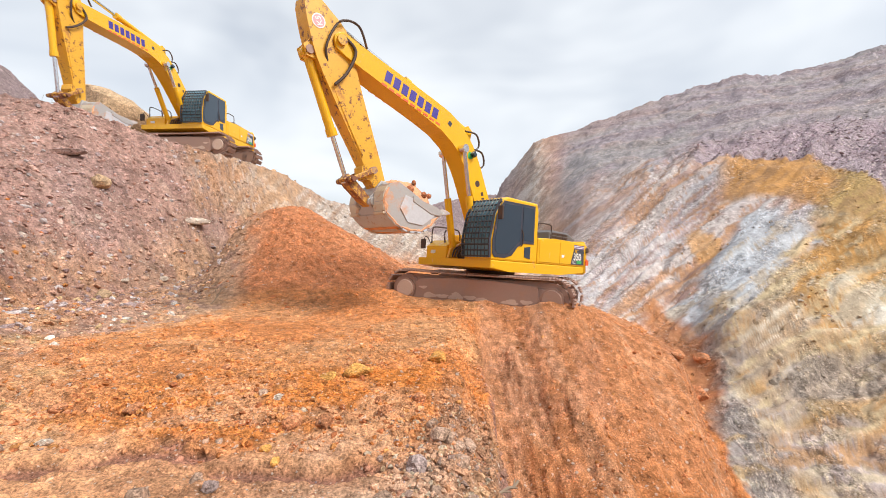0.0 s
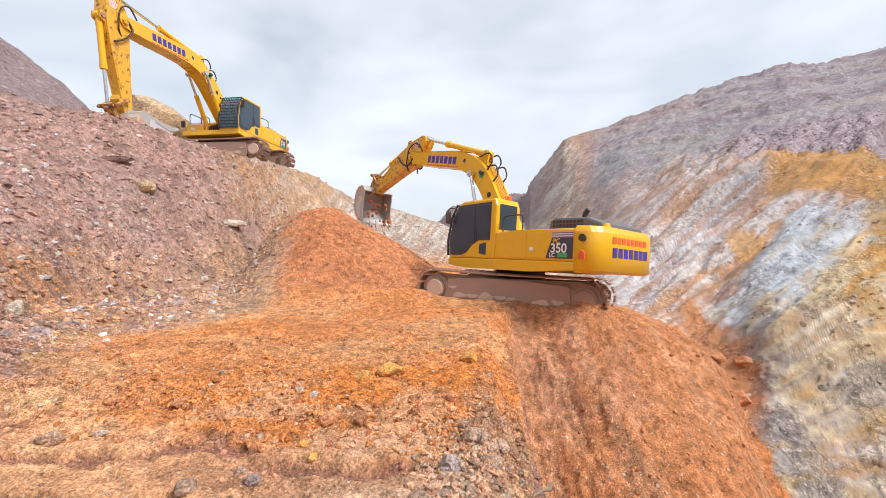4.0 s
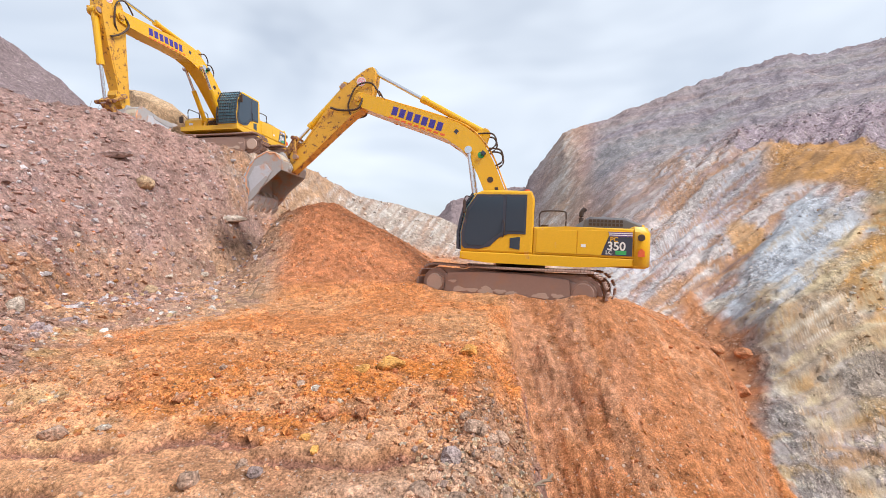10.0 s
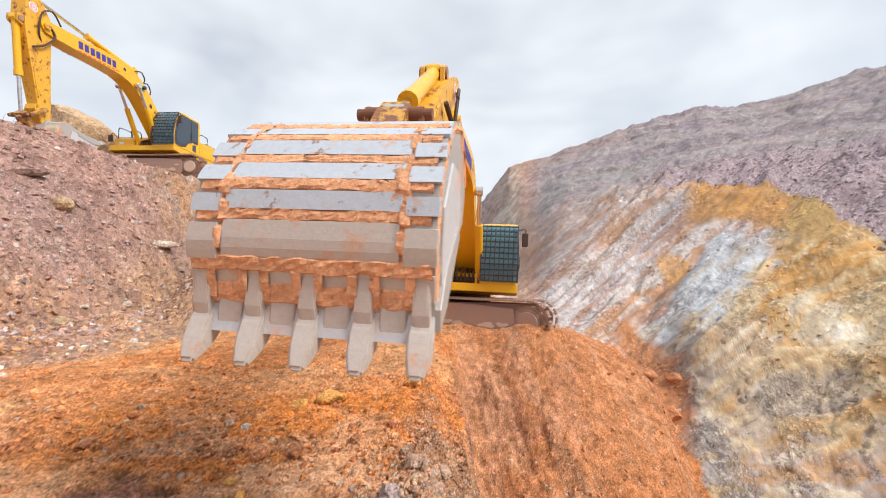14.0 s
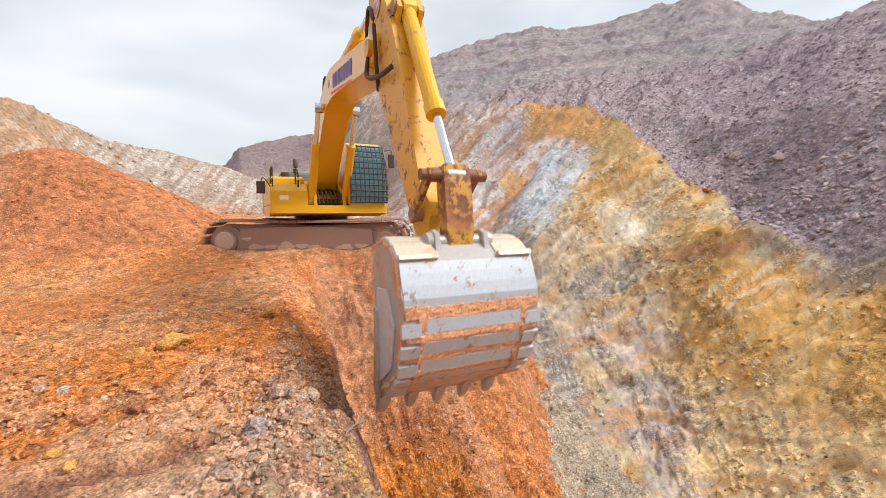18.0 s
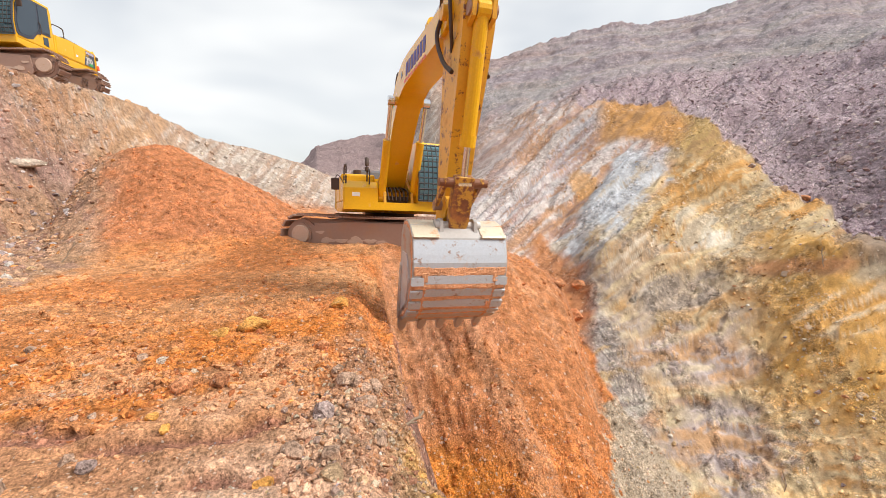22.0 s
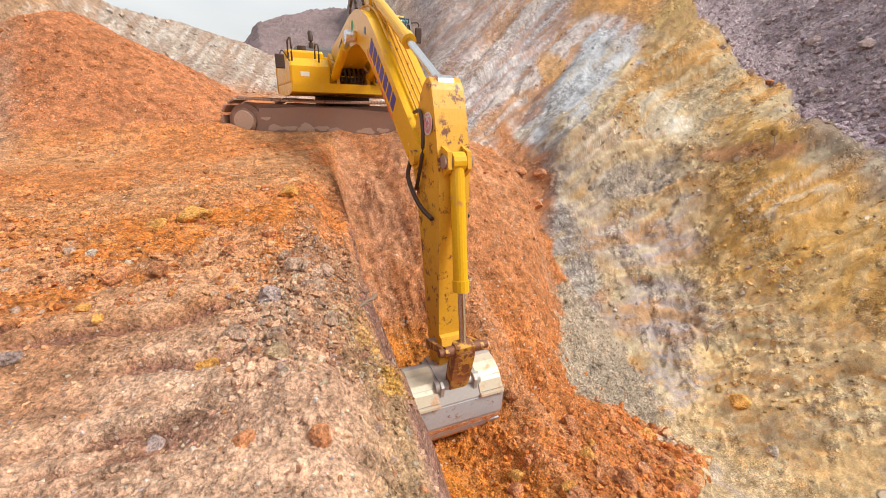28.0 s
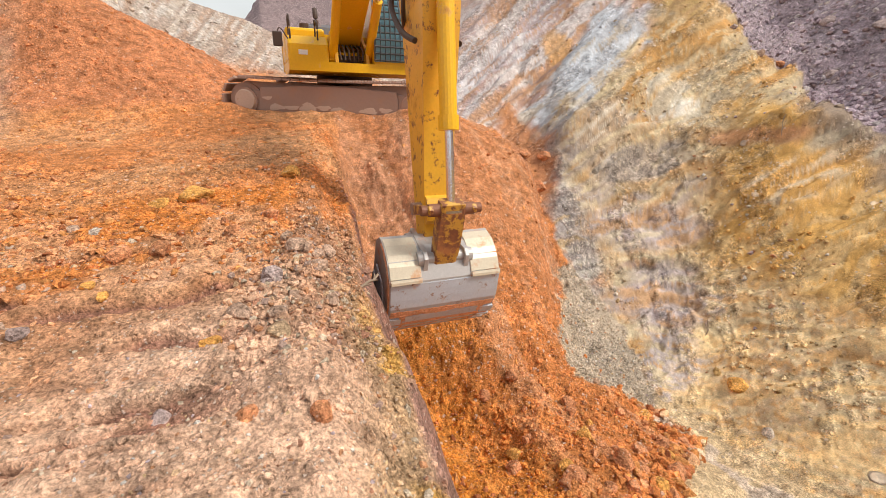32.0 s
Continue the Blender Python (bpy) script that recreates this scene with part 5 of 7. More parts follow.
    part("hand_rail", pipe(B(), [(1.2, -1.35, 1.9), (1.2, -1.35, 2.3), (1.05, -1.35, 2.4), (0.5, -1.35, 2.4), (0.4, -1.35, 2.3), (0.4, -1.35, 2.0)], 0.02), "black", h)
    part("hand_rail", pipe(B(), [(1.2, -0.75, 1.9), (1.2, -0.75, 2.25), (0.7, -0.75, 2.3), (0.6, -0.75, 2.0)], 0.02), "black", h)
    # foot of the boom: brackets and hydraulics between them
    for y in (-0.36, 0.36):
        part("boom_bracket", prism(B(), [(0.0, 1.4), (0.12, 2.0), (0.43, 2.18), (0.75, 2.0), (1.35, 1.72), (1.45, 1.4)], y - 0.035, y + 0.035), "worn", h)
    for k in range(6):
        y = -0.25 + 0.1 * k
        part("hydraulic_hose", pipe(B(), [(1.35, y, 1.5), (1.2, y * 1.1, 1.75), (0.8, y * 0.9, 1.85), (0.3, y, 1.9)], 0.024, 6, 4), "black", h)
    part("valve_block", box(B(), 0.2, 1.1, -0.3, 0.3, 1.44, 1.62, 0.02), "black", h)
    part("boom_pin", rod(B(), (FOOT.x, -0.43, FOOT.z), (FOOT.x, 0.43, FOOT.z), 0.09, n=16), "worn", h)
    return h


def build_excavator(label):
    root = new("excavator")
    tagged(root, label, "excavator", "tracked excavators")
    lower = part("undercarriage", box(rod(B(), (0, 0, 0.45), (0, 0, 0.9), 0.7, n=28), -0.9, 0.9, -1.1, 1.1, 0.42, 0.74, 0.05), "track", root)
    for y, sg in ((1.295, 1), (-1.295, -1)):
        build_track(root, y, sg)
    house = build_house(root)
    # boom
    boom = part("boom", prism(B(), eased(BOOM_OUT, 2), -0.29, 0.29, 0.02), "yellow", root, "yellow gooseneck boom, dusty")
    for sg in (1, -1):
        y = sg * 0.292
        ang = math.atan2(1.18, 2.62)
        for k in range(7):
            m = Matrix.Translation((3.85 + k * 0.235, 0, 0.99 - k * 0.09)) @ Matrix.Rotation(ang, 4, "Y")
            ob = part("lettering_bar", box(B(), -0.09, 0.09, y - 0.004, y + 0.004, -0.13, 0.13, 0.002), "blue", boom)
            ob.matrix_basis = m
        for k in range(9):
            ob = part("lettering_bar", box(B(), -0.075, 0.075, y - 0.003, y + 0.003, -0.028, 0.028, 0.001), "red", boom)
            ob.matrix_basis = Matrix.Translation((3.62 + k * 0.2, 0, 0.86 - k * 0.08)) @ Matrix.Rotation(ang, 4, "Y")
        for k in range(3):
            ob = part("lettering_bar", box(B(), -0.05, 0.05, y - 0.003, y + 0.003, -0.05, 0.05, 0.001), "black", boom)
            ob.matrix_basis = Matrix.Translation((1.02 + k * 0.13, 0, 0.52 + k * 0.09)) @ Matrix.Rotation(-0.6, 4, "Y")
        ob = part("decal", box(B(), -0.06, 0.06, y - 0.003, y + 0.003, -0.06, 0.06, 0.001), "cab_dark", boom)
        ob.matrix_basis = Matrix.Translation((3.35, 0, 1.2))
        part("emblem", rod(B(), (1.6, y - 0.003, 0.78), (1.6, y + 0.003, 0.78), 0.09, n=18), "black", boom)
        part("decal", rod(B(), (2.3, y - 0.003, 1.15), (2.3, y + 0.003, 1.15), 0.1, n=18), "green", boom)
    for y in (-0.12, -0.04, 0.04, 0.12):
        part("pipe", pipe(B(), [(0.5, y, 0.64), (1.2, y, 0.96), (2.0, y, 1.37), (2.6, y, 1.54), (3.1, y, 1.57), (3.8, y, 1.4), (6.1, y, 0.43)], 0.022, 6, 4), "worn", boom, "yellow hydraulic pipe")
    for y in (-0.2, 0.2):
        part("hose", pipe(B(), [(2.25, y, 1.33), (2.2, y, 1.69), (2.48, y, 1.85), (2.82, y, 1.58)], 0.026, 8, 6), "black", boom)
        part("hose", pipe(B(), [(1.8, y, 1.13), (1.72, y, 1.44), (1.98, y, 1.64), (2.28, y, 1.46)], 0.026, 8, 6), "black", boom)
        part("hose", pipe(B(), [(6.0, y, 0.5), (6.45, y * 1.4, 0.62), (6.75, y * 1.6, 0.25), (6.6, y * 1.4, -0.35), (6.35, y, -0.55)], 0.027, 8, 6), "black", boom)
    part("pin", rod(B(), (6.47, -0.36, 0), (6.47, 0.36, 0), 0.11, n=18), "worn", boom)
    part("pin", rod(B(), (BOOM_CYL_UP.x, -0.47, BOOM_CYL_UP.z), (BOOM_CYL_UP.x, 0.47, BOOM_CYL_UP.z), 0.1, n=18), "worn", boom)
    for y in (-0.09, 0.09):
        part("cylinder_lug", prism(B(), [(2.35, 1.3), (2.6, 1.86), (2.8, 1.86), (3.05, 1.36)], y - 0.03, y + 0.03), "yellow", boom)
    part("work_lamp", box(B(), 2.2, 2.34, 0.3, 0.42, 1.16, 1.28, 0.02), "glass", boom)
    # arm
    arm = part("arm", prism(B(), eased(ARM_OUT), -0.23, 0.23, 0.02), "worn", root, "yellow arm with worn rusty paint")
    for v in arm.data.vertices:
        v.co.y *= 1 - 0.26 * min(max((v.co.x - 0.2) / 2.6, 0), 1)
    part("lug", prism(B(), [(2.55, 0.2), (2.62, 0.34), (2.76, 0.38), (2.9, 0.33), (2.98, 0.2)], -0.17, 0.17), "worn", arm)
    for sg in (1, -1):
        y = sg * 0.234
        st = part("sticker", rod(B(), (-0.42, y - 0.003, 0.36), (-0.42, y + 0.003, 0.36), 0.15, n=24), "white", arm, "round sticker")
        part("sticker_ring", rod(B(), (-0.42, y - 0.004, 0.36), (-0.42, y + 0.004, 0.36), 0.125, n=24), "pink", arm)
        f = Euler((radians(90), radians(0), radians(180 if sg > 0 else 0))).to_matrix().to_4x4()
        text_part("K5", 0.17, Matrix.Translation((-0.32 if sg > 0 else -0.53, y + sg * 0.005, 0.3)) @ f, "white", arm)
    part("pin", rod(B(), (3.185, -0.34, 0), (3.185, 0.34, 0), 0.085, n=16), "track", arm)
    part("pin", rod(B(), (LINK_ARM.x, -0.3, LINK_ARM.z), (LINK_ARM.x, 0.3, LINK_ARM.z), 0.08, n=16), "track", arm)
    part("pin", rod(B(), (BKT_CYL_ARM.x, -0.2, BKT_CYL_ARM.z), (BKT_CYL_ARM.x, 0.2, BKT_CYL_ARM.z), 0.09, n=16), "track", arm)
    for y in (-0.14, 0.14):
        part("cylinder_lug", prism(B(), [(-0.15, 0.55), (-0.02, 0.82), (0.2, 0.82), (0.35, 0.55)], y - 0.03, y + 0.03), "worn", arm)
    for y in (-0.27, 0.27):
        part("hose", pipe(B(), [(-0.1, y, -0.1), (0.25, y * 1.25, -0.25), (0.65, y * 1.2, 0.1), (0.85, y, 0.45)], 0.034, 8, 6), "black", arm)
    part("grease_line", pipe(B(), [(0.3, 0.2, 0.5), (1.3, 0.2, 0.42), (2.4, 0.2, 0.26)], 0.02, 6, 3), "worn", arm)
    # bucket
    bk = part("bucket", shell(B(), BKT_OUT, BW, 0.045), "steel", root, "worn grey steel digging bucket with orange soil stuck on")
    prof = [Vector(p) for p in BKT_OUT][::-1]
    seg = [(prof[i + 1] - prof[i]).length for i in range(len(prof) - 1)]

    def along(d):
        for i, w in enumerate(seg):
            if d <= w or i == len(seg) - 1:
                q = (prof[i + 1] - prof[i]).normalized()
                return prof[i] + q * d, Vector((q.y, -q.x))
            d -= w

    def strip(name, d0, d1, y0, y1, thick, material, label=""):
        """A plate that follows the bent back of the bucket, from d0 to d1 above its lip."""
        lo, hi = [], []
        for k in range(5):
            p, n = along(d0 + (d1 - d0) * k / 4)
            lo.append(p - n * 0.012)
            hi.append(p + n * thick)
        part(name, prism(B(), [(p.x, p.y) for p in lo + hi[::-1]], y0, y1, 0.006), material, bk, label)
    def smear(d0, d1, y0, y1, thick, seed, label="orange soil caked on"):
        """A crust with ragged edges along the back."""
        bm, cols = B(), []
        for j in range(41):
            y = y0 + (y1 - y0) * j / 40
            a = d0 + 0.018 * noise.noise(Vector((y * 4, seed, 0))) + 0.018 * noise.noise(Vector((y * 13, seed, 5)))
            b = d1 + 0.018 * noise.noise(Vector((y * 4, seed, 9))) + 0.018 * noise.noise(Vector((y * 13, seed, 14)))
            b = max(b, a + 0.012)
            col = []
            for k in range(6):
                p, n = along(max(a + (b - a) * k / 5, 0.0))
                up = -0.004 if k in (0, 5) else thick * (0.75 + 0.5 * noise.noise(Vector((y * 17, k * 1.7, seed))))
                col.append(bm.verts.new((p.x + n.x * up, y, p.y + n.y * up)))
            cols.append(col)
        for a, b in zip(cols, cols[1:]):
            for k in range(5):
                bm.faces.new((a[k], a[k + 1], b[k + 1], b[k]))
        part("soil_crust", bm, "crust", bk, label)
    h = BW / 2
    rnd = random.Random(8)
    for k, (d0, d1) in enumerate(((0.34, 0.55), (0.615, 0.725), (0.79, 0.9), (0.965, 1.075), (1.14, 1.245))):
        strip("wear_plate", d0, d1, -h + 0.2, h - 0.2, 0.02, "rubbed" if k == 0 else "blued", "worn bare steel strip")
        for sg in (-1, 1):
            strip("corner_plate", d0 - 0.02, d1 - 0.025, min(sg * (h - 0.175), sg * (h + 0.014)), max(sg * (h - 0.175), sg * (h + 0.014)), 0.028, "rubbed" if k == 0 else "blued", "soil-stained steel corner plate")
        smear(d1 - 0.014, d1 + 0.08, -h + 0.03, h - 0.03, 0.024, 3.7 * k, "orange soil caked between the strips")
    smear(0.23, 0.36, -h + 0.01, h - 0.01, 0.034, 31.0, "orange soil caked above the lip")
    smear(0.02, 0.2, -h + 0.06, h - 0.06, 0.024, 37.0)
    smear(0.62, 0.92, h - 0.26, h - 0.15, 0.03, 43.0)
    for y0, y1, seed in ((h - 0.215, h - 0.16, 47.0), (-h + 0.16, -h + 0.215, 53.0)):
        for q in range(6):
            smear(0.36 + q * 0.155, 0.53 + q * 0.155, y0 - 0.012 * math.sin(seed + 2.3 * q), y1 + 0.014 * math.sin(seed * 2 + 1.7 * q), 0.033, seed + q)
    smear(1.25, 1.36, -h + 0.02, h - 0.02, 0.022, 59.0)
    strip("lip_plate", 0.1, 0.26, -h, h, 0.014, "rubbed")
    for sg in (1, -1):
        y = sg * h
        part("cheek_plate", prism(B(), [(0.26, 0.1), (0.22, 0.47), (0.47, 0.73), (0.82, 0.64), (1.02, 0.3), (1.08, 0.1)], min(y, y + sg * 0.02), max(y, y + sg * 0.02), 0.006), "bare", bk, "bare steel cheek")
        bm, cols = B(), []
        for k in range(61):
            d = 0.1 + 2.3 * k / 60
            p, n = along(d)
            a = 0.012 + 0.01 * noise.noise(Vector((d * 7, sg, 2)))
            b = 0.065 + 0.07 * noise.noise(Vector((d * 5, sg, 7))) + 0.03 * noise.noise(Vector((d * 19, sg, 7)))
            cols.append([bm.verts.new((p.x - n.x * q, y + sg * u, p.y - n.y * q)) for q, u in ((a, 0.001), ((a + b) / 2, 0.016), (max(b, a + 0.01), 0.001))])
        for a, b in zip(cols, cols[1:]):
            for k in range(2):
                bm.faces.new((a[k], a[k + 1], b[k + 1], b[k]))
        part("cheek_crust", bm, "crust", bk, "orange soil caked along the rim")
        part("side_cutter", prism(B(), [(0.43, 0.05), (0.45, 0.17), (0.95, 0.26), (1.17, 0.19), (1.22, 0.07), (1.03, 0.02)], min(y - sg * 0.02, y + sg * 0.035), max(y - sg * 0.02, y + sg * 0.035), 0.006), "steel", bk)
        part("ear", prism(B(), [(-0.12, -0.11), (0.0, -0.14), (0.13, -0.1), (0.16, 0.3), (0.0, 0.62), (-0.15, 0.56), (-0.27, 0.52), (-0.3, 0.43), (-0.26, 0.33), (-0.2, 0.18), (-0.16, 0.0)], min(sg * 0.24, sg * 0.3), max(sg * 0.24, sg * 0.3), 0.012), "steel", bk)
        part("pin_boss", rod(B(), (BKT_PIN.x, sg * 0.3, BKT_PIN.z), (BKT_PIN.x, sg * 0.36, BKT_PIN.z), 0.1, 0.09, 18), "steel", bk)
        part("pin_boss", rod(B(), (0, sg * 0.3, 0), (0, sg * 0.37, 0), 0.11, 0.1, 18), "steel", bk)
    part("pin", rod(B(), (BKT_PIN.x, -0.35, BKT_PIN.z), (BKT_PIN.x, 0.35, BKT_PIN.z), 0.07, n=16), "steel", bk)
    part("lip", prism(B(), [(1.03, 0.2), (1.17, 0.17), (1.29, 0.05), (1.26, 0.025), (1.05, 0.13)], -h, h, 0.008), "bare", bk)
    for k in range(5):
        y = -h + 0.07 + k * (BW - 0.14) / 4
        part("tooth_adapter", prism(B(), [(1.0, 0.47), (1.1, 0.4), (1.22, 0.2), (1.3, 0.0), (1.2, 0.0), (1.02, 0.16), (0.98, 0.38)], y - 0.05, y + 0.05, 0.02), "rubbed", bk, "steel tooth adapter strap")
        if k < 4:
            yc = y + (BW - 0.14) / 8
            part("lip_shroud", prism(B(), [(1.06, 0.3), (1.15, 0.25), (1.27, 0.06), (1.24, 0.01), (1.08, 0.16)], yc - 0.08, yc + 0.08, 0.014), "rubbed", bk)
            for j in (-1, 1):
                smear(0.03, 0.3, yc + j * 0.1 - 0.03, yc + j * 0.1 + 0.03, 0.035, 61.0 + k + j)
        bm = B()
        v = []
        for x, hw, z0, z1 in ((1.19, 0.05, -0.03, 0.16), (1.26, 0.07, -0.045, 0.13), (1.36, 0.066, -0.05, 0.06), (1.44, 0.04, -0.045, -0.005)):
            v.append([bm.verts.new((x, y - hw, z0)), bm.verts.new((x, y + hw, z0)), bm.verts.new((x, y + hw, z1)), bm.verts.new((x, y - hw, z1))])
        for a, b in zip(v, v[1:]):
            for i in range(4):
                bm.faces.new((a[i], a[(i + 1) % 4], b[(i + 1) % 4], b[i]))
        bm.faces.new(v[0][::-1])
        bm.faces.new(v[-1])
        bmesh.ops.bevel(bm, geom=list(bm.edges), offset=0.014, segments=2, affect="EDGES")
        part("tooth", bm, "rubbed", bk, "worn steel tooth")
    # upper back: smooth cream plates on both sides of the ears, a ledge below them
    for y0, y1 in ((-h + 0.012, -0.33), (0.33, h - 0.012)):
        strip("top_plate", 1.78, 2.42, y0, y1, 0.016, "cream", "worn cream-painted top plate")
        strip("ledge", 1.72, 1.765, y0, y1, 0.05, "cream")
    strip("back_plate", 1.3, 1.7, -h + 0.012, h - 0.012, 0.012, "blued", "smooth bluish bare steel with soil stains")
    for ob in [bk] + list(bk.children):
        if ob.name.split(".")[0] not in ("ear", "pin", "pin_boss"):
            for v in ob.data.vertices:
                v.co.x *= BKT_LONG if v.co.x > 0 else 1.0
                v.co.z *= BKT_DEEP
    # rams: barrels and rods lie along x from their pins
    out = {"house": house, "boom": boom, "arm": arm, "bucket": bk}
    for side, y in (("l", 0.42), ("r", -0.42)):
        out["boom_barrel_" + side] = part("ram_barrel", rod(rod(B(), (0, 0, 0), (1.62, 0, 0), 0.1, n=18), (0, -0.09, 0), (0, 0.09, 0), 0.13), "yellow", root)
        out["boom_rod_" + side] = part("ram_rod", rod(rod(B(), (0, 0, 0), (1.5, 0, 0), 0.055, n=14), (0, -0.08, 0), (0, 0.08, 0), 0.11), "rod", root, "chrome ram rod")
    out["arm_barrel"] = part("ram_barrel", rod(rod(rod(B(), (0, 0, 0), (2.3, 0, 0), 0.1, n=18), (2.15, 0, 0), (2.32, 0, 0), 0.12), (0, -0.09, 0), (0, 0.09, 0), 0.13), "yellow", root)
    out["arm_rod"] = part("ram_rod", rod(rod(B(), (0, 0, 0), (2.2, 0, 0), 0.06, n=14), (0, -0.11, 0), (0, 0.11, 0), 0.12), "rod", root, "chrome ram rod")
    out["bkt_barrel"] = part("ram_barrel", rod(rod(rod(B(), (0, 0, 0), (1.72, 0, 0), 0.1, n=18), (1.58, 0, 0), (1.74, 0, 0), 0.118), (0, -0.09, 0), (0, 0.09, 0), 0.13), "yellow", root)
    out["bkt_rod"] = part("ram_rod", rod(rod(B(), (0, 0, 0), (1.6, 0, 0), 0.05, n=14), (0, -0.1, 0), (0, 0.1, 0), 0.1), "rod", root, "chrome ram rod")
    bars = [prism(B(), [(-0.08, -0.06), (LINK_A + 0.06, -0.05), (LINK_A + 0.09, 0.0), (LINK_A + 0.06, 0.05), (-0.08, 0.06)], y - 0.03, y + 0.03, 0.012) for y in (-0.27, 0.27)]
    out["rocker"] = part("rocker_link", bars[0], "linkage", root, "rocker link with rusty yellow paint")
    part("rocker_link", bars[1], "linkage", out["rocker"])
    part("joint_pin", rod(rod(B(), (LINK_A, -0.28, 0), (LINK_A, 0.28, 0), 0.075, n=18), (LINK_A, -0.37, 0), (LINK_A, 0.37, 0), 0.06), "rust", out["rocker"], "rusty joint pin")
    out["link"] = part("bucket_link", prism(B(), [(-0.1, -0.09), (0.1, -0.1), (LINK_B - 0.1, -0.09), (LINK_B + 0.09, -0.07), (LINK_B + 0.09, 0.07), (LINK_B - 0.1, 0.09), (0.1, 0.1), (-0.1, 0.09)], -0.15, 0.15, 0.03), "linkage", root, "bucket link with rusty yellow paint")
    return root, out


def aim(p, q):
    """Pose at p whose x axis points at q, in the plane of the working gear."""
    d = q - p
    return Matrix.Translation(p) @ Matrix.Rotation(math.atan2(-d.z, d.x), 4, "Y")


def meet(p, q, a, b, up):
    """The joint of two links of lengths a and b from p and q."""
    d = (q - p).length
    d = min(max(d, abs(a - b) + 1e-3), a + b - 1e-3)
    k = (a * a - b * b + d * d) / (2 * d)
    h = math.sqrt(max(a * a - k * k, 0))
    u = (q - p).normalized()
    n = Vector((-u.z, 0, u.x))
    return p + u * k + n * h * up


def gear(slew, boom, arm, bucket):
    """Poses of all moving pieces in the machine's space, from the joint angles (degrees; the last three against the deck)."""
    S = Matrix.Rotation(radians(slew), 4, "Z")

    def turn(p, a):
        return Matrix.Translation(p) @ Matrix.Rotation(radians(-a), 4, "Y")
    mb = turn(FOOT, boom)
    A = mb @ Vector((LB, 0, 0))
    ma = turn(A, arm)
    Bp = ma @ Vector((LA, 0, 0))
    mk = turn(Bp, bucket)
    r = {"house": Matrix(), "boom": mb, "arm": ma, "bucket": mk}
    up = mb @ BOOM_CYL_UP
    for side, y in (("l", 0.42), ("r", -0.42)):
        o = Vector((0, y, 0))
        r["boom_barrel_" + side], r["boom_rod_" + side] = aim(BOOM_CYL_LOW + o, up + o), aim(up + o, BOOM_CYL_LOW + o)
    a, b = mb @ ARM_CYL_BOOM, ma @ ARM_CYL_ARM
    r["arm_barrel"], r["arm_rod"] = aim(a, b), aim(b, a)
    la, kp = ma @ LINK_ARM, mk @ BKT_PIN
    j = meet(la, kp, LINK_A, LINK_B, 1)
    c = ma @ BKT_CYL_ARM
    r["bkt_barrel"], r["bkt_rod"], r["rocker"], r["link"] = aim(c, j), aim(j, c), aim(la, j), aim(j, kp)
    return {k: S @ m for k, m in r.items()}


digger, digger_parts = build_excavator("yellow tracked excavator digging at the rim of the trench")
digger.matrix_world = MACHINE
idle, idle_parts = build_excavator("yellow tracked excavator standing idle on the high bank")
idle.matrix_world = Matrix.Translation((-12.04, 20.4, 5.75)) @ Euler((0, 0, radians(-2))).to_matrix().to_4x4()
for key, m in gear(268.4, 17.5, -95, -176).items():
    idle_parts[key].matrix_basis = m




# ---- stones ----
def lumps(kind, rnd):
    """A few rough stones to be set down many times: vertices and triangles."""
    out = []
    for _ in range(10):
        bm = bmesh.new()
        bmesh.ops.create_icosphere(bm, subdivisions=kind, radius=1)
        sx, sy, sz = 0.75 + 0.5 * rnd.random(), 0.6 + 0.5 * rnd.random(), 0.45 + 0.35 * rnd.random()
        off = Vector((rnd.random() * 50, rnd.random() * 50, 0))
        for v in bm.verts:
            k = 1 + 0.45 * noise.noise(v.co * 1.3 + off) + 0.2 * noise.noise(v.co * 3.1 + off)
            v.co = Vector((v.co.x * sx * k, v.co.y * sy * k, v.co.z * sz * k))
        # broken, flat sides
        for _k in range(7):
            n = Vector((rnd.uniform(-1, 1), rnd.uniform(-1, 1), rnd.uniform(-0.6, 1))).normalized()
            for v in bm.verts:
                d = v.co.dot(n) - 0.42
                if d > 0:
                    v.co -= n * d * 0.96
        co = np.array([v.co[:] for v in bm.verts])
        tri = np.array([[v.index for v in f.verts] for f in bm.faces])
        bm.free()
        out.append((co, tri))
    return out


STONE_TINTS = {
    "stone": [(0.66, 0.33, 0.17), (0.78, 0.52, 0.31), (0.54, 0.27, 0.17), (0.74, 0.6, 0.44), (0.52, 0.36, 0.29)],
    "clod": [(0.7, 0.25, 0.075), (0.8, 0.36, 0.12), (0.62, 0.22, 0.09)],
    "talus": [(0.66, 0.55, 0.54), (0.42, 0.29, 0.28), (0.56, 0.43, 0.42), (0.76, 0.68, 0.67)],
    "pale": [(0.88, 0.76, 0.58), (0.84, 0.79, 0.73), (0.6, 0.48, 0.5), (0.7, 0.36, 0.2), (0.86, 0.62, 0.34), (0.88, 0.8, 0.7)],
    "ochre": [(0.62, 0.4, 0.16), (0.7, 0.56, 0.34), (0.5, 0.32, 0.14)],
}


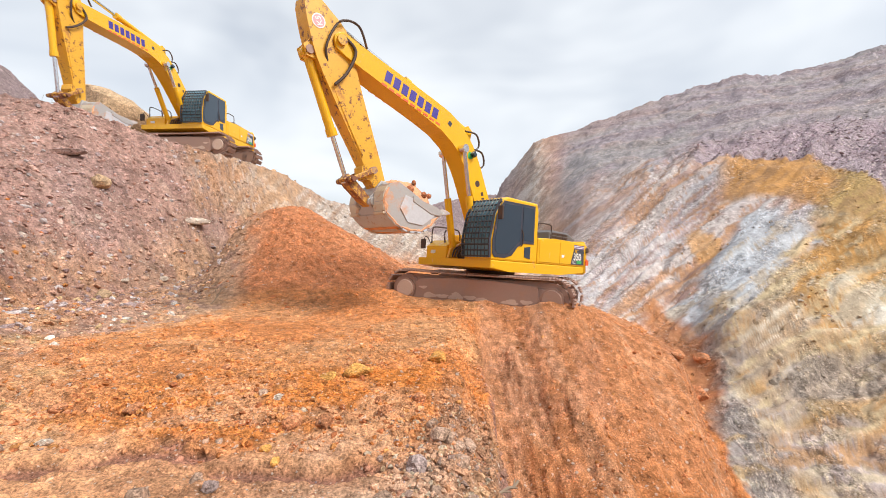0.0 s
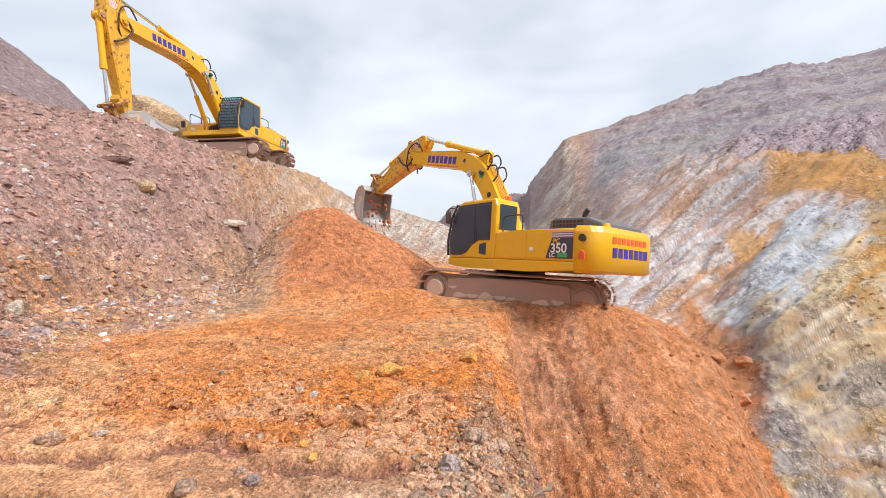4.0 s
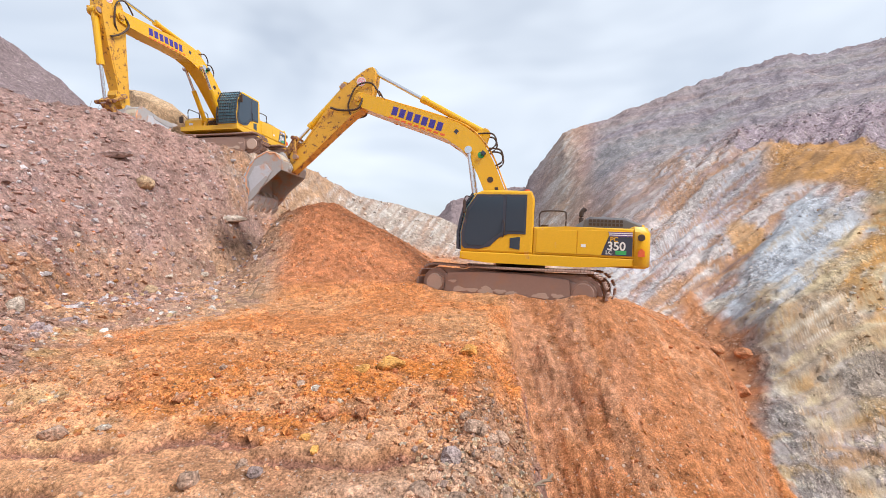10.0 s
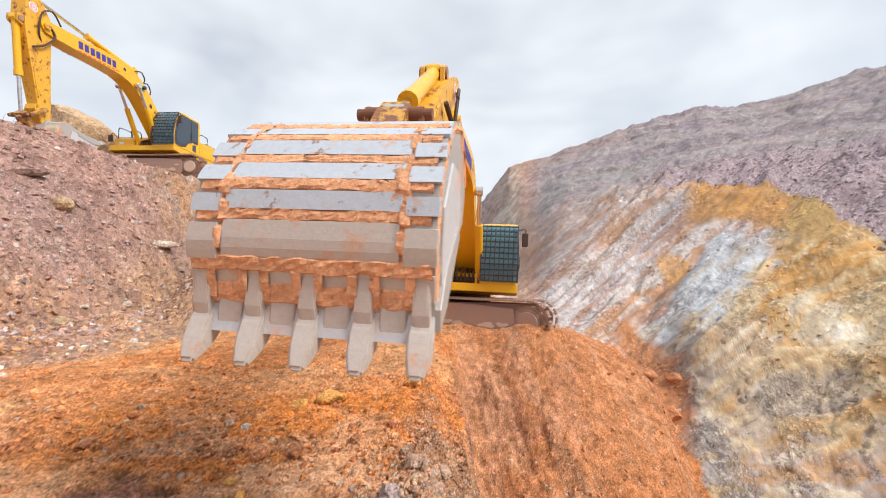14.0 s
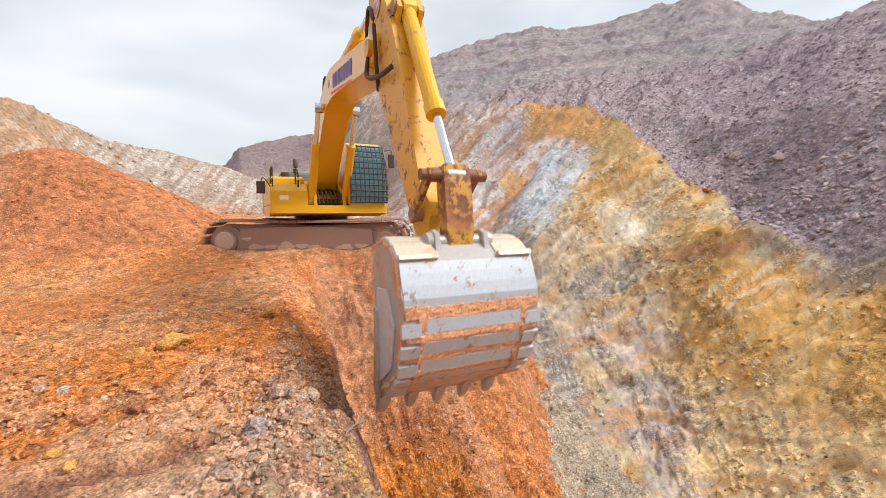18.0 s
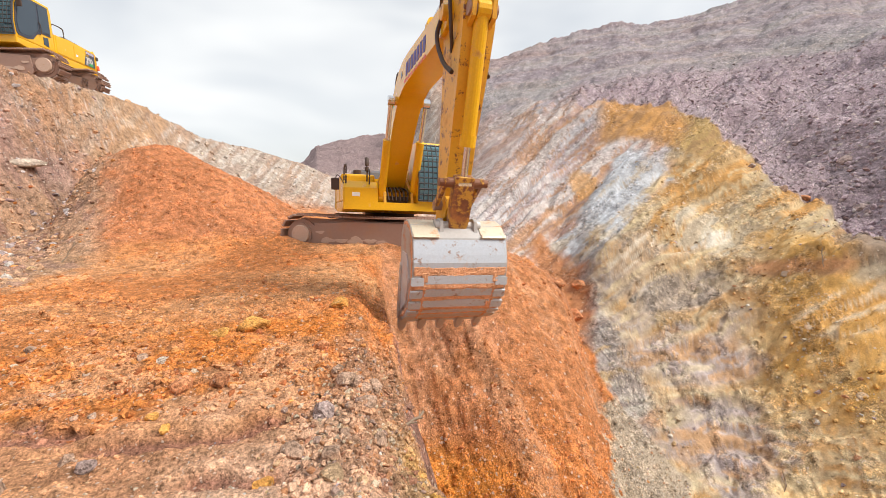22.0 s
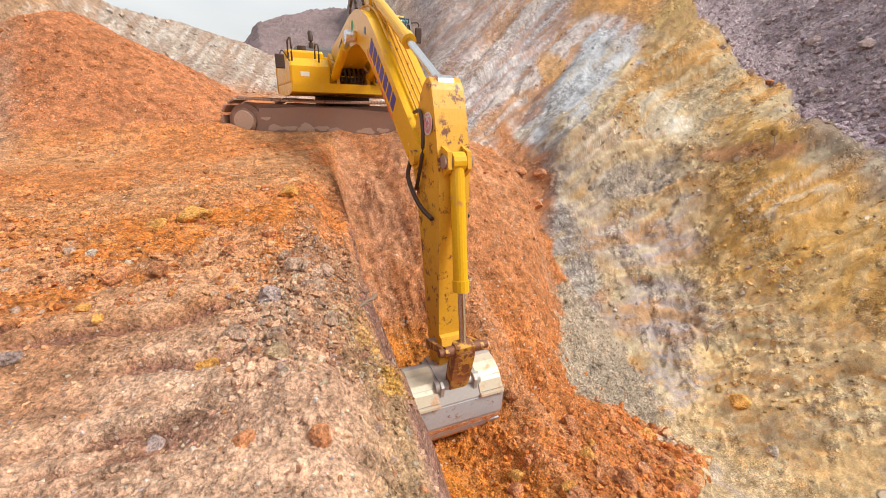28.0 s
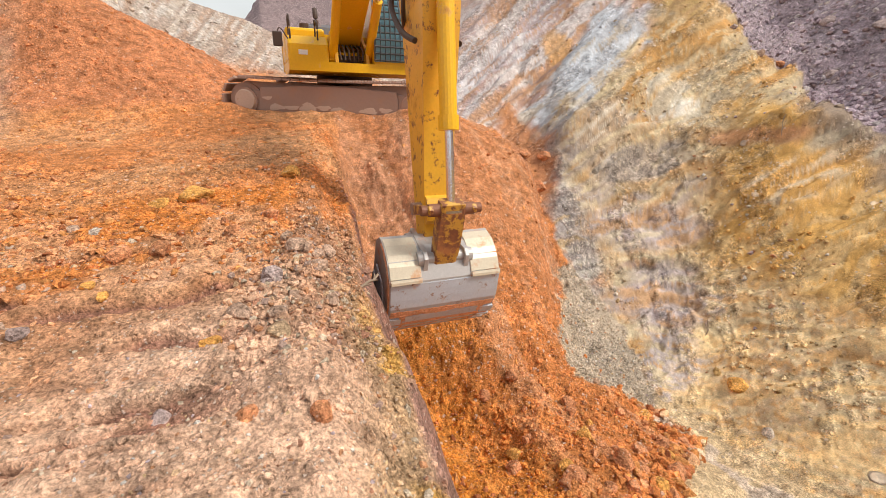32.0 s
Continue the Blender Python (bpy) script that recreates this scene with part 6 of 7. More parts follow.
def scatter(name, label, x, y, size, material, kind=1, sink=0.25, seed=1, own=0.3):
    """Many stones lying on the ground, as one mesh: most have the colour of the earth about them, some their own."""
    rs = np.random.RandomState(seed)
    shapes = lumps(kind, random.Random(seed))
    z, s, deg, r = ground(x, y)
    tint = soil_colour(x, y, z, s, deg, r) * rs.uniform(1.05, 1.6, (len(x), 1))
    pal = 0.7 * np.array(STONE_TINTS[material])[rs.randint(0, len(STONE_TINTS[material]), len(x))] * rs.uniform(0.8, 1.2, (len(x), 1))
    tint = np.where((rs.rand(len(x)) < own)[:, None], pal, tint)
    tint = tint * np.minimum(1, 0.75 / tint.max(1))[:, None]
    vs, fs, cs, base = [], [], [], 0
    pick = rs.randint(0, len(shapes), len(x))
    for i in range(len(x)):
        co, tri = shapes[pick[i]]
        a, b, c = rs.rand(3) * 6.283
        ca, sa, cb, sb = math.cos(a), math.sin(a), math.cos(0.5 * math.sin(b)), math.sin(0.5 * math.sin(b))
        rot = np.array([[ca, -sa, 0], [sa, ca, 0], [0, 0, 1]]) @ np.array([[1, 0, 0], [0, cb, -sb], [0, sb, cb]])
        vs.append(co @ rot.T * size[i] + np.array([x[i], y[i], z[i] + size[i] * (0.5 - sink) * 0.5]))
        fs.append(tri + base)
        cs.append(np.repeat(tint[i:i + 1], len(co), 0))
        base += len(co)
    co, tri = np.concatenate(vs), np.concatenate(fs)
    me = bpy.data.meshes.new(name)
    me.vertices.add(len(co))
    me.vertices.foreach_set("co", co.astype(np.float32).ravel())
    me.loops.add(tri.size)
    me.loops.foreach_set("vertex_index", tri.astype(np.int32).ravel())
    me.polygons.add(len(tri))
    me.polygons.foreach_set("loop_start", (np.arange(len(tri)) * 3).astype(np.int32))
    me.polygons.foreach_set("loop_total", np.full(len(tri), 3, np.int32))
    me.polygons.foreach_set("use_smooth", np.zeros(len(tri), bool))
    me.update(calc_edges=True)
    at = me.color_attributes.new("soil", "FLOAT_COLOR", "POINT")
    col = np.ones((len(co), 4), np.float32)
    col[:, :3] = np.clip(np.concatenate(cs), 0.02, 0.9)
    at.data.foreach_set("color", col.ravel())
    col[:] = (0.25, 0.0, 0.0, 0.8)
    at = me.color_attributes.new("grain", "FLOAT_COLOR", "POINT")
    at.data.foreach_set("color", col.ravel())
    me.materials.append(M["soil"])
    return tagged(new(name, me), label, name.replace("_", " "), kind="stuff")


def polar(n, d0, d1, r0, r1, seed, power=1.0):
    """Places spread over a sector of the plan."""
    rs = np.random.RandomState(seed)
    d = np.radians(rs.uniform(d0, d1, n))
    r = r0 * (r1 / r0) ** (rs.rand(n) ** power)
    return r * np.sin(d), r * np.cos(d), rs


def grades(rs, n, a, b, k=2.2):
    return a + (b - a) * rs.rand(n) ** (k * 1.6)


def sow():
    # platform: grit and small stones
    x, y, rs = polar(26000, -58, 16, 1.25, 13.5, 201, 0.75)
    keep = (x - rim(y) < -0.05) & (vnoise(x * 0.9, y * 0.9, 202) > -0.55) & (rs.rand(len(x)) < 0.45 + 0.55 * smooth(3.0, 4.0, y))
    x, y = x[keep], y[keep]
    r = np.hypot(x, y)
    size = grades(rs, len(x), 0.007, 0.055, 2.6) * (0.6 + r / 10) * (0.6 + 0.4 * smooth(3.0, 4.0, y))
    warm = vnoise(x * 0.6, y * 0.6, 203) + (y - 4.2) * 0.5 > rs.uniform(-0.6, 0.6, len(x))
    scatter("platform_stones", "small grey and tan stones trodden into the platform", x[~warm], y[~warm], size[~warm], "stone", 1, 0.5, 3, 0.2)
    scatter("platform_clods", "orange crumbs of earth on the platform", x[warm], y[warm], size[warm] * 1.15, "clod", 1, 0.8, 4, 0.2)
    # thicker crumbs where the spill ends
    x, y = rs.uniform(-7, 0.9, 9000), rs.uniform(3.3, 7.5, 9000)
    keep = (x - rim(y) < -0.1) & (vnoise(x * 1.1, y * 1.1, 204) + 0.5 * vnoise(x * 3.1, y * 3.1, 205) + 0.5 * smooth(5.5, 4.2, y) > rs.uniform(-0.4, 0.8, len(x)) + 0.25 * np.maximum(0, -x - 3.5))
    x, y = x[keep], y[keep]
    scatter("spill_clods", "crumbly orange clods where the spilled earth ends", x, y, grades(rs, len(x), 0.014, 0.065, 1.5), "clod", 1, 0.5, 19, 0.35)
    # pale broken gravel close to the stand
    x, y, rs = polar(8000, -75, 20, 0.7, 3.2, 205)
    keep = (x - rim(y) < -0.1)
    x, y = x[keep], y[keep]
    scatter("pale_gravel", "pale broken rock gravel with reddish bits", x, y, grades(rs, len(x), 0.004, 0.019, 2.0), "pale", 1, 0.6, 5, 0.35)
    # crumbled rim
    rs = np.random.RandomState(206)
    y = rs.uniform(1.0, 10.2, 6000)
    x = rim(y) - np.abs(rs.normal(0, 0.26, len(y))) + 0.12
    rim_x, rim_y = x, y
    size, brown = grades(rs, len(x), 0.008, 0.05, 2.8), y + rs.normal(0, 0.8, len(y)) < 4.6
    scatter("rim_rubble", "crumbled brown earth along the rim of the trench", x[brown], y[brown], size[brown], "stone", 1, 0.5, 6, 0.12)
    x, y = rs.uniform(-1.0, 0.0, 4200), rs.uniform(1.9, 4.5, 4200)
    keep = rs.rand(len(x)) < smooth(-1.0, -0.4, x + 0.25 * vnoise(x * 2 + y, y * 2, 218)) * smooth(1.9, 2.5, y) * smooth(4.5, 4.0, y)
    x, y = rim(y[keep]) + x[keep], y[keep]
    scatter("rim_crumbs", "brown and mauve crumbs heaped beside the rim", x, y, grades(rs, len(x), 0.012, 0.05, 1.5), "stone", 1, 0.4, 20, 0.4)
    x, y = rim_x, rim_y
    scatter("rim_clods", "orange crumbs along the rim of the trench", x[~brown], y[~brown], size[~brown], "clod", 1, 0.6, 16, 0.15)
    # bank of talus
    x, y, rs = polar(14000, -58, -24, 7.5, 22, 207, 0.75)
    s = ground(x, y)[1]
    keep = (s > 0.82) & (s < 2.05)
    x, y = x[keep], y[keep]
    scatter("bank_talus", "purple-brown broken stones on the bank", x, y, grades(rs, len(x), 0.016, 0.14, 2.9), "talus", 1, 0.3, 7)
    x, y, rs = polar(1500, -58, -30, 8, 15, 208)
    s = ground(x, y)[1]
    keep = (s > 0.7) & (s < 1.25)
    x, y = x[keep], y[keep]
    scatter("toe_stones", "pale stones rolled to the foot of the bank", x, y, grades(rs, len(x), 0.02, 0.12), "pale", 1, 0.3, 8)
    # heap and trench
    rs = np.random.RandomState(209)
    a, q = rs.uniform(0, 6.283, 6500), rs.rand(6500) ** 0.6
    x, y = -4.4 + 4.2 * q * np.cos(a), 13.6 + 3.6 * q * np.sin(a)
    scatter("heap_clods", "orange clods on the heap of dug earth", x, y, grades(rs, len(x), 0.01, 0.085, 3.0), "clod", 1, 0.8, 9, 0.1)
    x, y = rs.uniform(0.95, 6.0, 9000), rs.uniform(1.3, 6.6, 9000)
    sz, s, deg, r = ground(x, y)
    keep = (sz < -2.2) & (x < spoil_edge(y)[0] + 0.1) & (rs.rand(len(x)) < 0.5 + 0.5 * smooth(5.5, 3.5, y))
    x, y = x[keep], y[keep]
    scatter("trench_rubble", "orange crumbs of earth on the trench floor", x, y, grades(rs, len(x), 0.018, 0.06, 1.6), "clod", 1, 0.5, 10, 0.2)
    # larger lumps that have rolled to the front of the spoil
    x, y = rs.uniform(1.2, 5.7, 7000), rs.uniform(1.4, 5.0, 7000)
    front = smooth(2.4, 0.4, spoil_edge(y)[0] - x + 0.6 * (y - 2.0))
    keep = (x < spoil_edge(y)[0] + 0.1) & (rs.rand(len(x)) < 0.12 + 0.6 * front)
    x, y, front = x[keep], y[keep], front[keep]
    scatter("spoil_lumps", "broken orange and rusty lumps at the foot of the spoil", x, y, grades(rs, len(x), 0.04, 0.17, 1.0) * (0.45 + 0.55 * front), "clod", 2, 0.2, 18, 0.4)
    x, y = rs.uniform(0.7, 8, 9000), rs.uniform(5.0, 15, 9000)
    sz, s, deg, r = ground(x, y)
    keep = (s < 1.0) & (sz < -0.3) & (rs.rand(len(x)) < 0.35 + 0.65 * smooth(2, 3, x))
    x, y = x[keep], y[keep]
    scatter("slope_clods", "orange clods on the slope below the machine", x, y, grades(rs, len(x), 0.01, 0.085, 3.2), "clod", 1, 0.8, 11, 0.2)
    # right wall: gravel strip, scattered debris, purple talus
    x, y, rs = polar(14000, 33, 52, 5.8, 10.0, 212)
    s = ground(x, y)[1]
    xb, xg = spoil_edge(y)
    keep = (x > xb - 0.1) & (x < xg + 0.05) & (y > 4.4)
    x, y = x[keep], y[keep]
    scatter("grey_gravel", "grey-beige fine gravel at the foot of the wall", x, y, grades(rs, len(x), 0.012, 0.04, 2.4), "pale", 1, 0.3, 12, 0.15)
    x, y, rs = polar(16000, 22, 74, 7.5, 26, 213)
    s = ground(x, y)[1]
    keep = (s > 1.08) & (s < 1.98) & (vnoise(x * 0.7, y * 0.7, 217) + smooth(1.4, 1.2, s) * -0.5 > rs.uniform(-0.4, 0.7, len(x)))
    x, y = x[keep], y[keep]
    warm = vnoise(x * 0.3, y * 0.3, 214) > 0
    size = grades(rs, len(x), 0.012, 0.11, 3.2)
    scatter("wall_debris", "pale and grey rock debris on the pit wall", x[~warm], y[~warm], size[~warm], "pale", 1, 0.3, 13)
    scatter("wall_clods", "ochre lumps on the pit wall", x[warm], y[warm], size[warm], "ochre", 1, 0.3, 14)
    x, y, rs = polar(24000, 30, 74, 17, 46, 215)
    s = ground(x, y)[1]
    keep = (s > talus_edge(np.degrees(np.arctan2(x, y)))) & (s < 3.0)
    x, y = x[keep], y[keep]
    scatter("purple_talus", "purple-grey broken rock on the upper slope", x, y, grades(rs, len(x), 0.022, 0.19, 3.4), "talus", 1, 0.3, 15)
    x, y, rs = polar(900, -26, 8, 19, 36, 216)
    scatter("ridge_stones", "beige rock debris on the low ridge", x, y, grades(rs, len(x), 0.04, 0.22, 2.6), "pale", 1, 0.3, 17, 0.08)


sow()


def rock(x, y, size, material, label, seed, flat=0.7, turn=0.0, long=1.0):
    """One loose rock on the ground."""
    bm = bmesh.new()
    bmesh.ops.create_icosphere(bm, subdivisions=3, radius=1)
    rnd = random.Random(seed)
    off = Vector((rnd.random() * 90, rnd.random() * 90, rnd.random() * 90))
    cuts = [(Vector((rnd.uniform(-1, 1), rnd.uniform(-1, 1), rnd.uniform(-0.3, 1))).normalized(), rnd.uniform(0.5, 0.75)) for _ in range(7)]
    for v in bm.verts:
        k = 1 + 0.25 * noise.noise(v.co * 1.1 + off)
        p = v.co * k
        for n, d in cuts:
            e = p.dot(n) - d
            if e > 0:
                p = p - n * e * 0.9
        p = p * (1 + 0.07 * noise.noise(p * 4 + off) + 0.035 * noise.noise(p * 11 + off))
        v.co = Vector((p.x * long, p.y, p.z * flat)) * size
    me = bpy.data.meshes.new("rock")
    bm.to_mesh(me)
    bm.free()
    me.materials.append(M[material])
    ob = new("rock", me)
    ob.matrix_world = Matrix.Translation((x, y, height(x, y) + size * flat * 0.35)) @ Euler((rnd.uniform(-0.2, 0.2), rnd.uniform(-0.2, 0.2), turn or rnd.uniform(0, 6))).to_matrix().to_4x4()
    return tagged(ob, label, "rock", "loose rocks")


rock(-1.1, 5.4, 0.2, "ochre", "ochre-yellow rock lying on the orange earth", 300, 0.6)
rock(-1.44, 5.23, 0.12, "ochre", "small ochre rock beside a larger one", 301, 0.6)
rock(-1.08, 3.8, 0.1, "clod", "orange lump of earth on the platform", 302, 0.75)
rock(-1.38, 3.86, 0.11, "clod", "orange lump of earth on the platform", 303, 0.75)
rock(-3.04, 4.13, 0.09, "clod", "orange lump of earth on the platform", 304, 0.75)
rock(-3.89, 4.24, 0.08, "clod", "orange lump of earth on the platform", 305, 0.75)
rock(-3.58, 3.3, 0.12, "stone", "reddish brown stone half sunk in the platform", 306, 0.6)
rock(-1.9, 2.62, 0.08, "stone", "reddish brown stone half sunk in the platform", 307, 0.7)
rock(-1.54, 2.77, 0.06, "talus", "dark grey stone on the platform", 308, 0.8)
rock(0.2, 3.7, 0.11, "stone", "brown broken rock on the rim of the trench", 309, 0.7)
rock(-0.03, 3.51, 0.09, "stone", "grey-brown broken rock on the rim of the trench", 310, 0.7)
rock(-0.19, 3.06, 0.1, "talus", "dark rock among the rim rubble", 311, 0.7)
rock(-1.27, 3.16, 0.05, "ochre", "small yellow stone on the platform", 312, 0.7)
rock(-8.01, 9.86, 0.2, "tan", "ochre rock at the foot of the bank", 313, 0.6)
rock(-7.24, 6.14, 0.2, "pale", "pale grey rock at the foot of the bank", 314, 0.7)
rock(-6.36, 5.61, 0.1, "talus", "dark stone at the foot of the bank", 315, 0.7)
rock(-8.66, 14.58, 0.3, "pale", "pale slab stuck in the bank", 316, 0.45, 0.7, 2.0)
rock(-9.91, 12.1, 0.3, "tan", "ochre rock stuck in the bank", 317, 0.8)
rock(-10.65, 11.82, 0.26, "talus", "purple slab stuck in the bank", 318, 0.35, 0.7, 2.0)
rock(-0.09, 6.06, 0.14, "ochre", "olive-brown rock near the rim", 319, 0.7)
rock(6.55, 10.83, 0.3, "clod", "orange-beige boulder on the slope", 320, 0.8)
rock(7.55, 12.22, 0.25, "clod", "orange boulder at the foot of the slope", 321, 0.7)
rock(5.66, 10.2, 0.2, "clod", "orange boulder at the foot of the slope", 322, 0.7)
rock(-8.21, 12.34, 0.14, "pale", "pale stone at the foot of the bank", 323, 0.6)
rock(-8.42, 11.1, 0.12, "pale", "pale stone at the foot of the bank", 324, 0.6)
rock(-2.89, 5.6, 0.07, "clod", "orange lump of earth on the platform", 325, 0.7)
rock(-3.06, 6.91, 0.06, "clod", "orange lump of earth on the platform", 326, 0.7)
rock(-3.24, 5.18, 0.07, "stone", "reddish stone on the platform", 327, 0.7)
rock(-0.57, 4.09, 0.09, "clod", "orange lump of earth on the platform", 328, 0.75)
rock(-0.25, 4.37, 0.09, "clod", "orange lump of earth on the platform", 329, 0.75)
rock(-1.75, 4.49, 0.07, "pale", "pale stone on the platform", 330, 0.6)
rock(-3.27, 3.42, 0.07, "pale", "pale bluish stone on the platform", 331, 0.4)
rock(2.41, 4.96, 0.12, "clod", "orange lump on the trench rubble", 332, 0.8)
rock(2.67, 3.11, 0.13, "ochre", "ochre boulder in the trench rubble", 333, 0.8)
rock(4.16, 2.81, 0.16, "clod", "orange boulder in the trench rubble", 334, 0.8)
rock(2.9, 5.03, 0.12, "clod", "orange lump on the trench rubble", 335, 0.8)
rock(3.98, 3.26, 0.14, "clod", "orange boulder in the trench rubble", 336, 0.8)
rock(6.99, 4.13, 0.22, "ochre", "tan boulder sunk in grey mud", 337, 0.5)
rock(6.41, 3.12, 0.1, "pale", "pale stone in the mud", 338, 0.8)
rock(-0.25, 1.75, 0.05, "clod", "reddish stone in the pale gravel", 339, 0.8)
rock(0.07, 1.69, 0.06, "clod", "reddish stone in the pale gravel", 340, 0.8)
rock(-0.66, 1.95, 0.05, "talus", "dark stone in the pale gravel", 341, 0.8)
rock(-0.13, 2.29, 0.08, "tan", "tan flat rock by the rim", 342, 0.4)
rock(0.04, 3.54, 0.08, "stone", "brown rock by the rim", 343, 0.6)
rock(-0.52, 2.45, 0.07, "ochre", "yellow-green stone by the rim", 344, 0.8)
rock(0.12, 3.6, 0.07, "stone", "grey-brown broken rock on the rim of the trench", 345, 0.75)
rock(-0.1, 3.68, 0.06, "stone", "brown broken rock on the rim of the trench", 346, 0.7)
rock(-0.12, 2.51, 0.07, "stone", "brown broken rock by the rim", 347, 0.6)
rock(-0.36, 2.65, 0.09, "stone", "brown broken rock on the rim of the trench", 348, 0.7)
rock(-0.22, 3.01, 0.06, "talus", "dark rock among the rim rubble", 349, 0.7)
rock(0.14, 3.13, 0.08, "stone", "brown broken rock on the rim of the trench", 350, 0.7)
rock(-0.5, 2.42, 0.06, "ochre", "yellow stone by the rim", 351, 0.7)
rock(0.19, 2.88, 0.07, "stone", "brown broken rock on the rim of the trench", 352, 0.8)
rock(-0.05, 2.82, 0.06, "stone", "brown broken rock on the rim of the trench", 353, 0.8)
rock(-2.07, 4.53, 0.05, "clod", "orange lump of earth on the platform", 354, 0.7)
rock(-1.7, 2.9, 0.06, "stone", "reddish brown stone on the platform", 355, 0.7)
rock(-1.98, 4.63, 0.06, "stone", "tan stone on the platform", 356, 0.7)
rock(-0.68, 4.41, 0.05, "clod", "orange lump of earth on the platform", 357, 0.8)
rock(-1.44, 3.37, 0.06, "ochre", "yellow stone on the platform", 358, 0.6)
rock(17.26, 13.36, 0.2, "stone", "brown boulder on the edge of the talus", 359, 0.8)
rock(17.83, 12.93, 0.2, "clod", "rusty boulder on the edge of the talus", 360, 0.8)
rock(18.14, 11.2, 0.28, "talus", "purple-grey boulder on the talus", 361, 0.7)
rock(19.86, 11.26, 0.3, "talus", "purple-grey boulder on the talus", 362, 0.7)
rock(20.42, 13.38, 0.28, "talus", "purple-grey boulder on the talus", 363, 0.7)
rock(18.64, 15.9, 0.22, "talus", "purple-grey boulder on the talus", 364, 0.7)


# lumps at the front of the spoil
rs_lump = np.random.RandomState(77)
for k in range(60):
    q = rs_lump.rand() ** 0.6
    ya = rs_lump.uniform(1.9, 4.5)
    rock(1.9 + (float(spoil_edge(ya)[0]) - 1.95) * q, ya, 0.055 + 0.1 * rs_lump.rand() ** 2, ("clod", "clod", "clod", "clod", "ochre")[k % 5],
         ("orange lump at the foot of the spoil", "rusty orange lump in the spoil", "broken orange lump on the trench floor", "dusty orange lump in the spoil", "ochre lump in the orange spoil")[k % 5], 500 + k, 0.8)


# ---- outcrop behind the idle machine, dry twigs ----
def boulder(x, y, z, size, label, seed):
    ob = rock(x, y, size, "tan", label, seed, 1.0)
    ob.location.z = z
    return ob


boulder(-16.1, 20.3, 7.5, 2.3, "large tan and ochre boulder behind the bucket of the idle excavator", 71)


def twig(x, y, length, lean, turn, seed):
    rnd = random.Random(seed)
    bm = B()
    p = Vector((0, 0, -0.03))
    d = Vector((math.cos(turn) * math.cos(lean), math.sin(turn) * math.cos(lean), math.sin(lean)))
    pts = [p + d * length * k / 4 + Vector((rnd.uniform(-1, 1), rnd.uniform(-1, 1), rnd.uniform(-1, 1))) * length * 0.05 for k in range(5)]
    pipe(bm, pts, 0.012, 6, 3)
    ob = part("twig", bm, "wood", None)
    for k in range(3):
        q = pts[1 + k]
        e = (d + Vector((rnd.uniform(-1, 1), rnd.uniform(-1, 1), rnd.uniform(-0.2, 0.8))) * 0.9).normalized()
        part("branch", pipe(B(), [q, q + e * length * 0.2, q + e * length * 0.36], 0.006, 5, 2), "wood", ob)
    ob.location = (x, y, height(x, y))
    return tagged(ob, "dry grey twig stuck in the earth", "twig", "dry twigs")


twig(-25.6, 26.2, 1.9, 0.08, 0.2, 407)
twig(0.41, 3.28, 0.22, 0.25, 0.5, 400)
twig(0.27, 3.03, 0.2, 0.4, 2.4, 401)
twig(12.93, 8.72, 0.6, 1.1, 0.8, 402)
twig(-5.74, 10.35, 0.5, 1.0, 0.4, 403)
twig(7.63, 5.37, 0.5, 0.4, 0.7, 404)
twig(7.13, 5.74, 0.35, 0.3, 0.9, 406)


# ---- load of earth that the bucket drops on the heap ----
def clod_mesh(size, seed, stretch=(1, 1, 1)):
    bm = bmesh.new()
    bmesh.ops.create_icosphere(bm, subdivisions=4 if size > 0.3 else 2, radius=1)
    off = Vector((seed * 3.7, seed * 1.9, 0))
    for v in bm.verts:
        k = 1 + 0.22 * noise.noise(v.co * 1.6 + off) + 0.1 * noise.noise(v.co * 4.5 + off) + 0.05 * noise.noise(v.co * 11 + off)
        v.co = Vector((v.co.x * stretch[0], v.co.y * stretch[1], v.co.z * stretch[2])) * size * k
    me = bpy.data.meshes.new("earth_clod")
    bm.to_mesh(me)
    bm.free()
    me.materials.append(M["crust" if size > 0.3 else "clod"])
    return me


LOAD = []
rnd_load = random.Random(12)
big = tagged(new("earth_load", clod_mesh(1.0, 3, (0.74, 0.64, 0.5))), "heaped orange earth carried by the bucket", "earth")
LOAD.append((big, Vector((0.72, 0.0, 0.1)), 3.2))
for k in range(60):
    ob = tagged(new("earth_clod", clod_mesh(rnd_load.uniform(0.03, 0.12), 20 + k)), "orange clod of earth falling from the bucket", "earth clod", "falling clods")
    LOAD.append((ob, Vector((rnd_load.uniform(0.3, 1.35), rnd_load.uniform(-0.5, 0.5), rnd_load.uniform(-0.4, -0.05))), 2.4 + 0.03 * k))

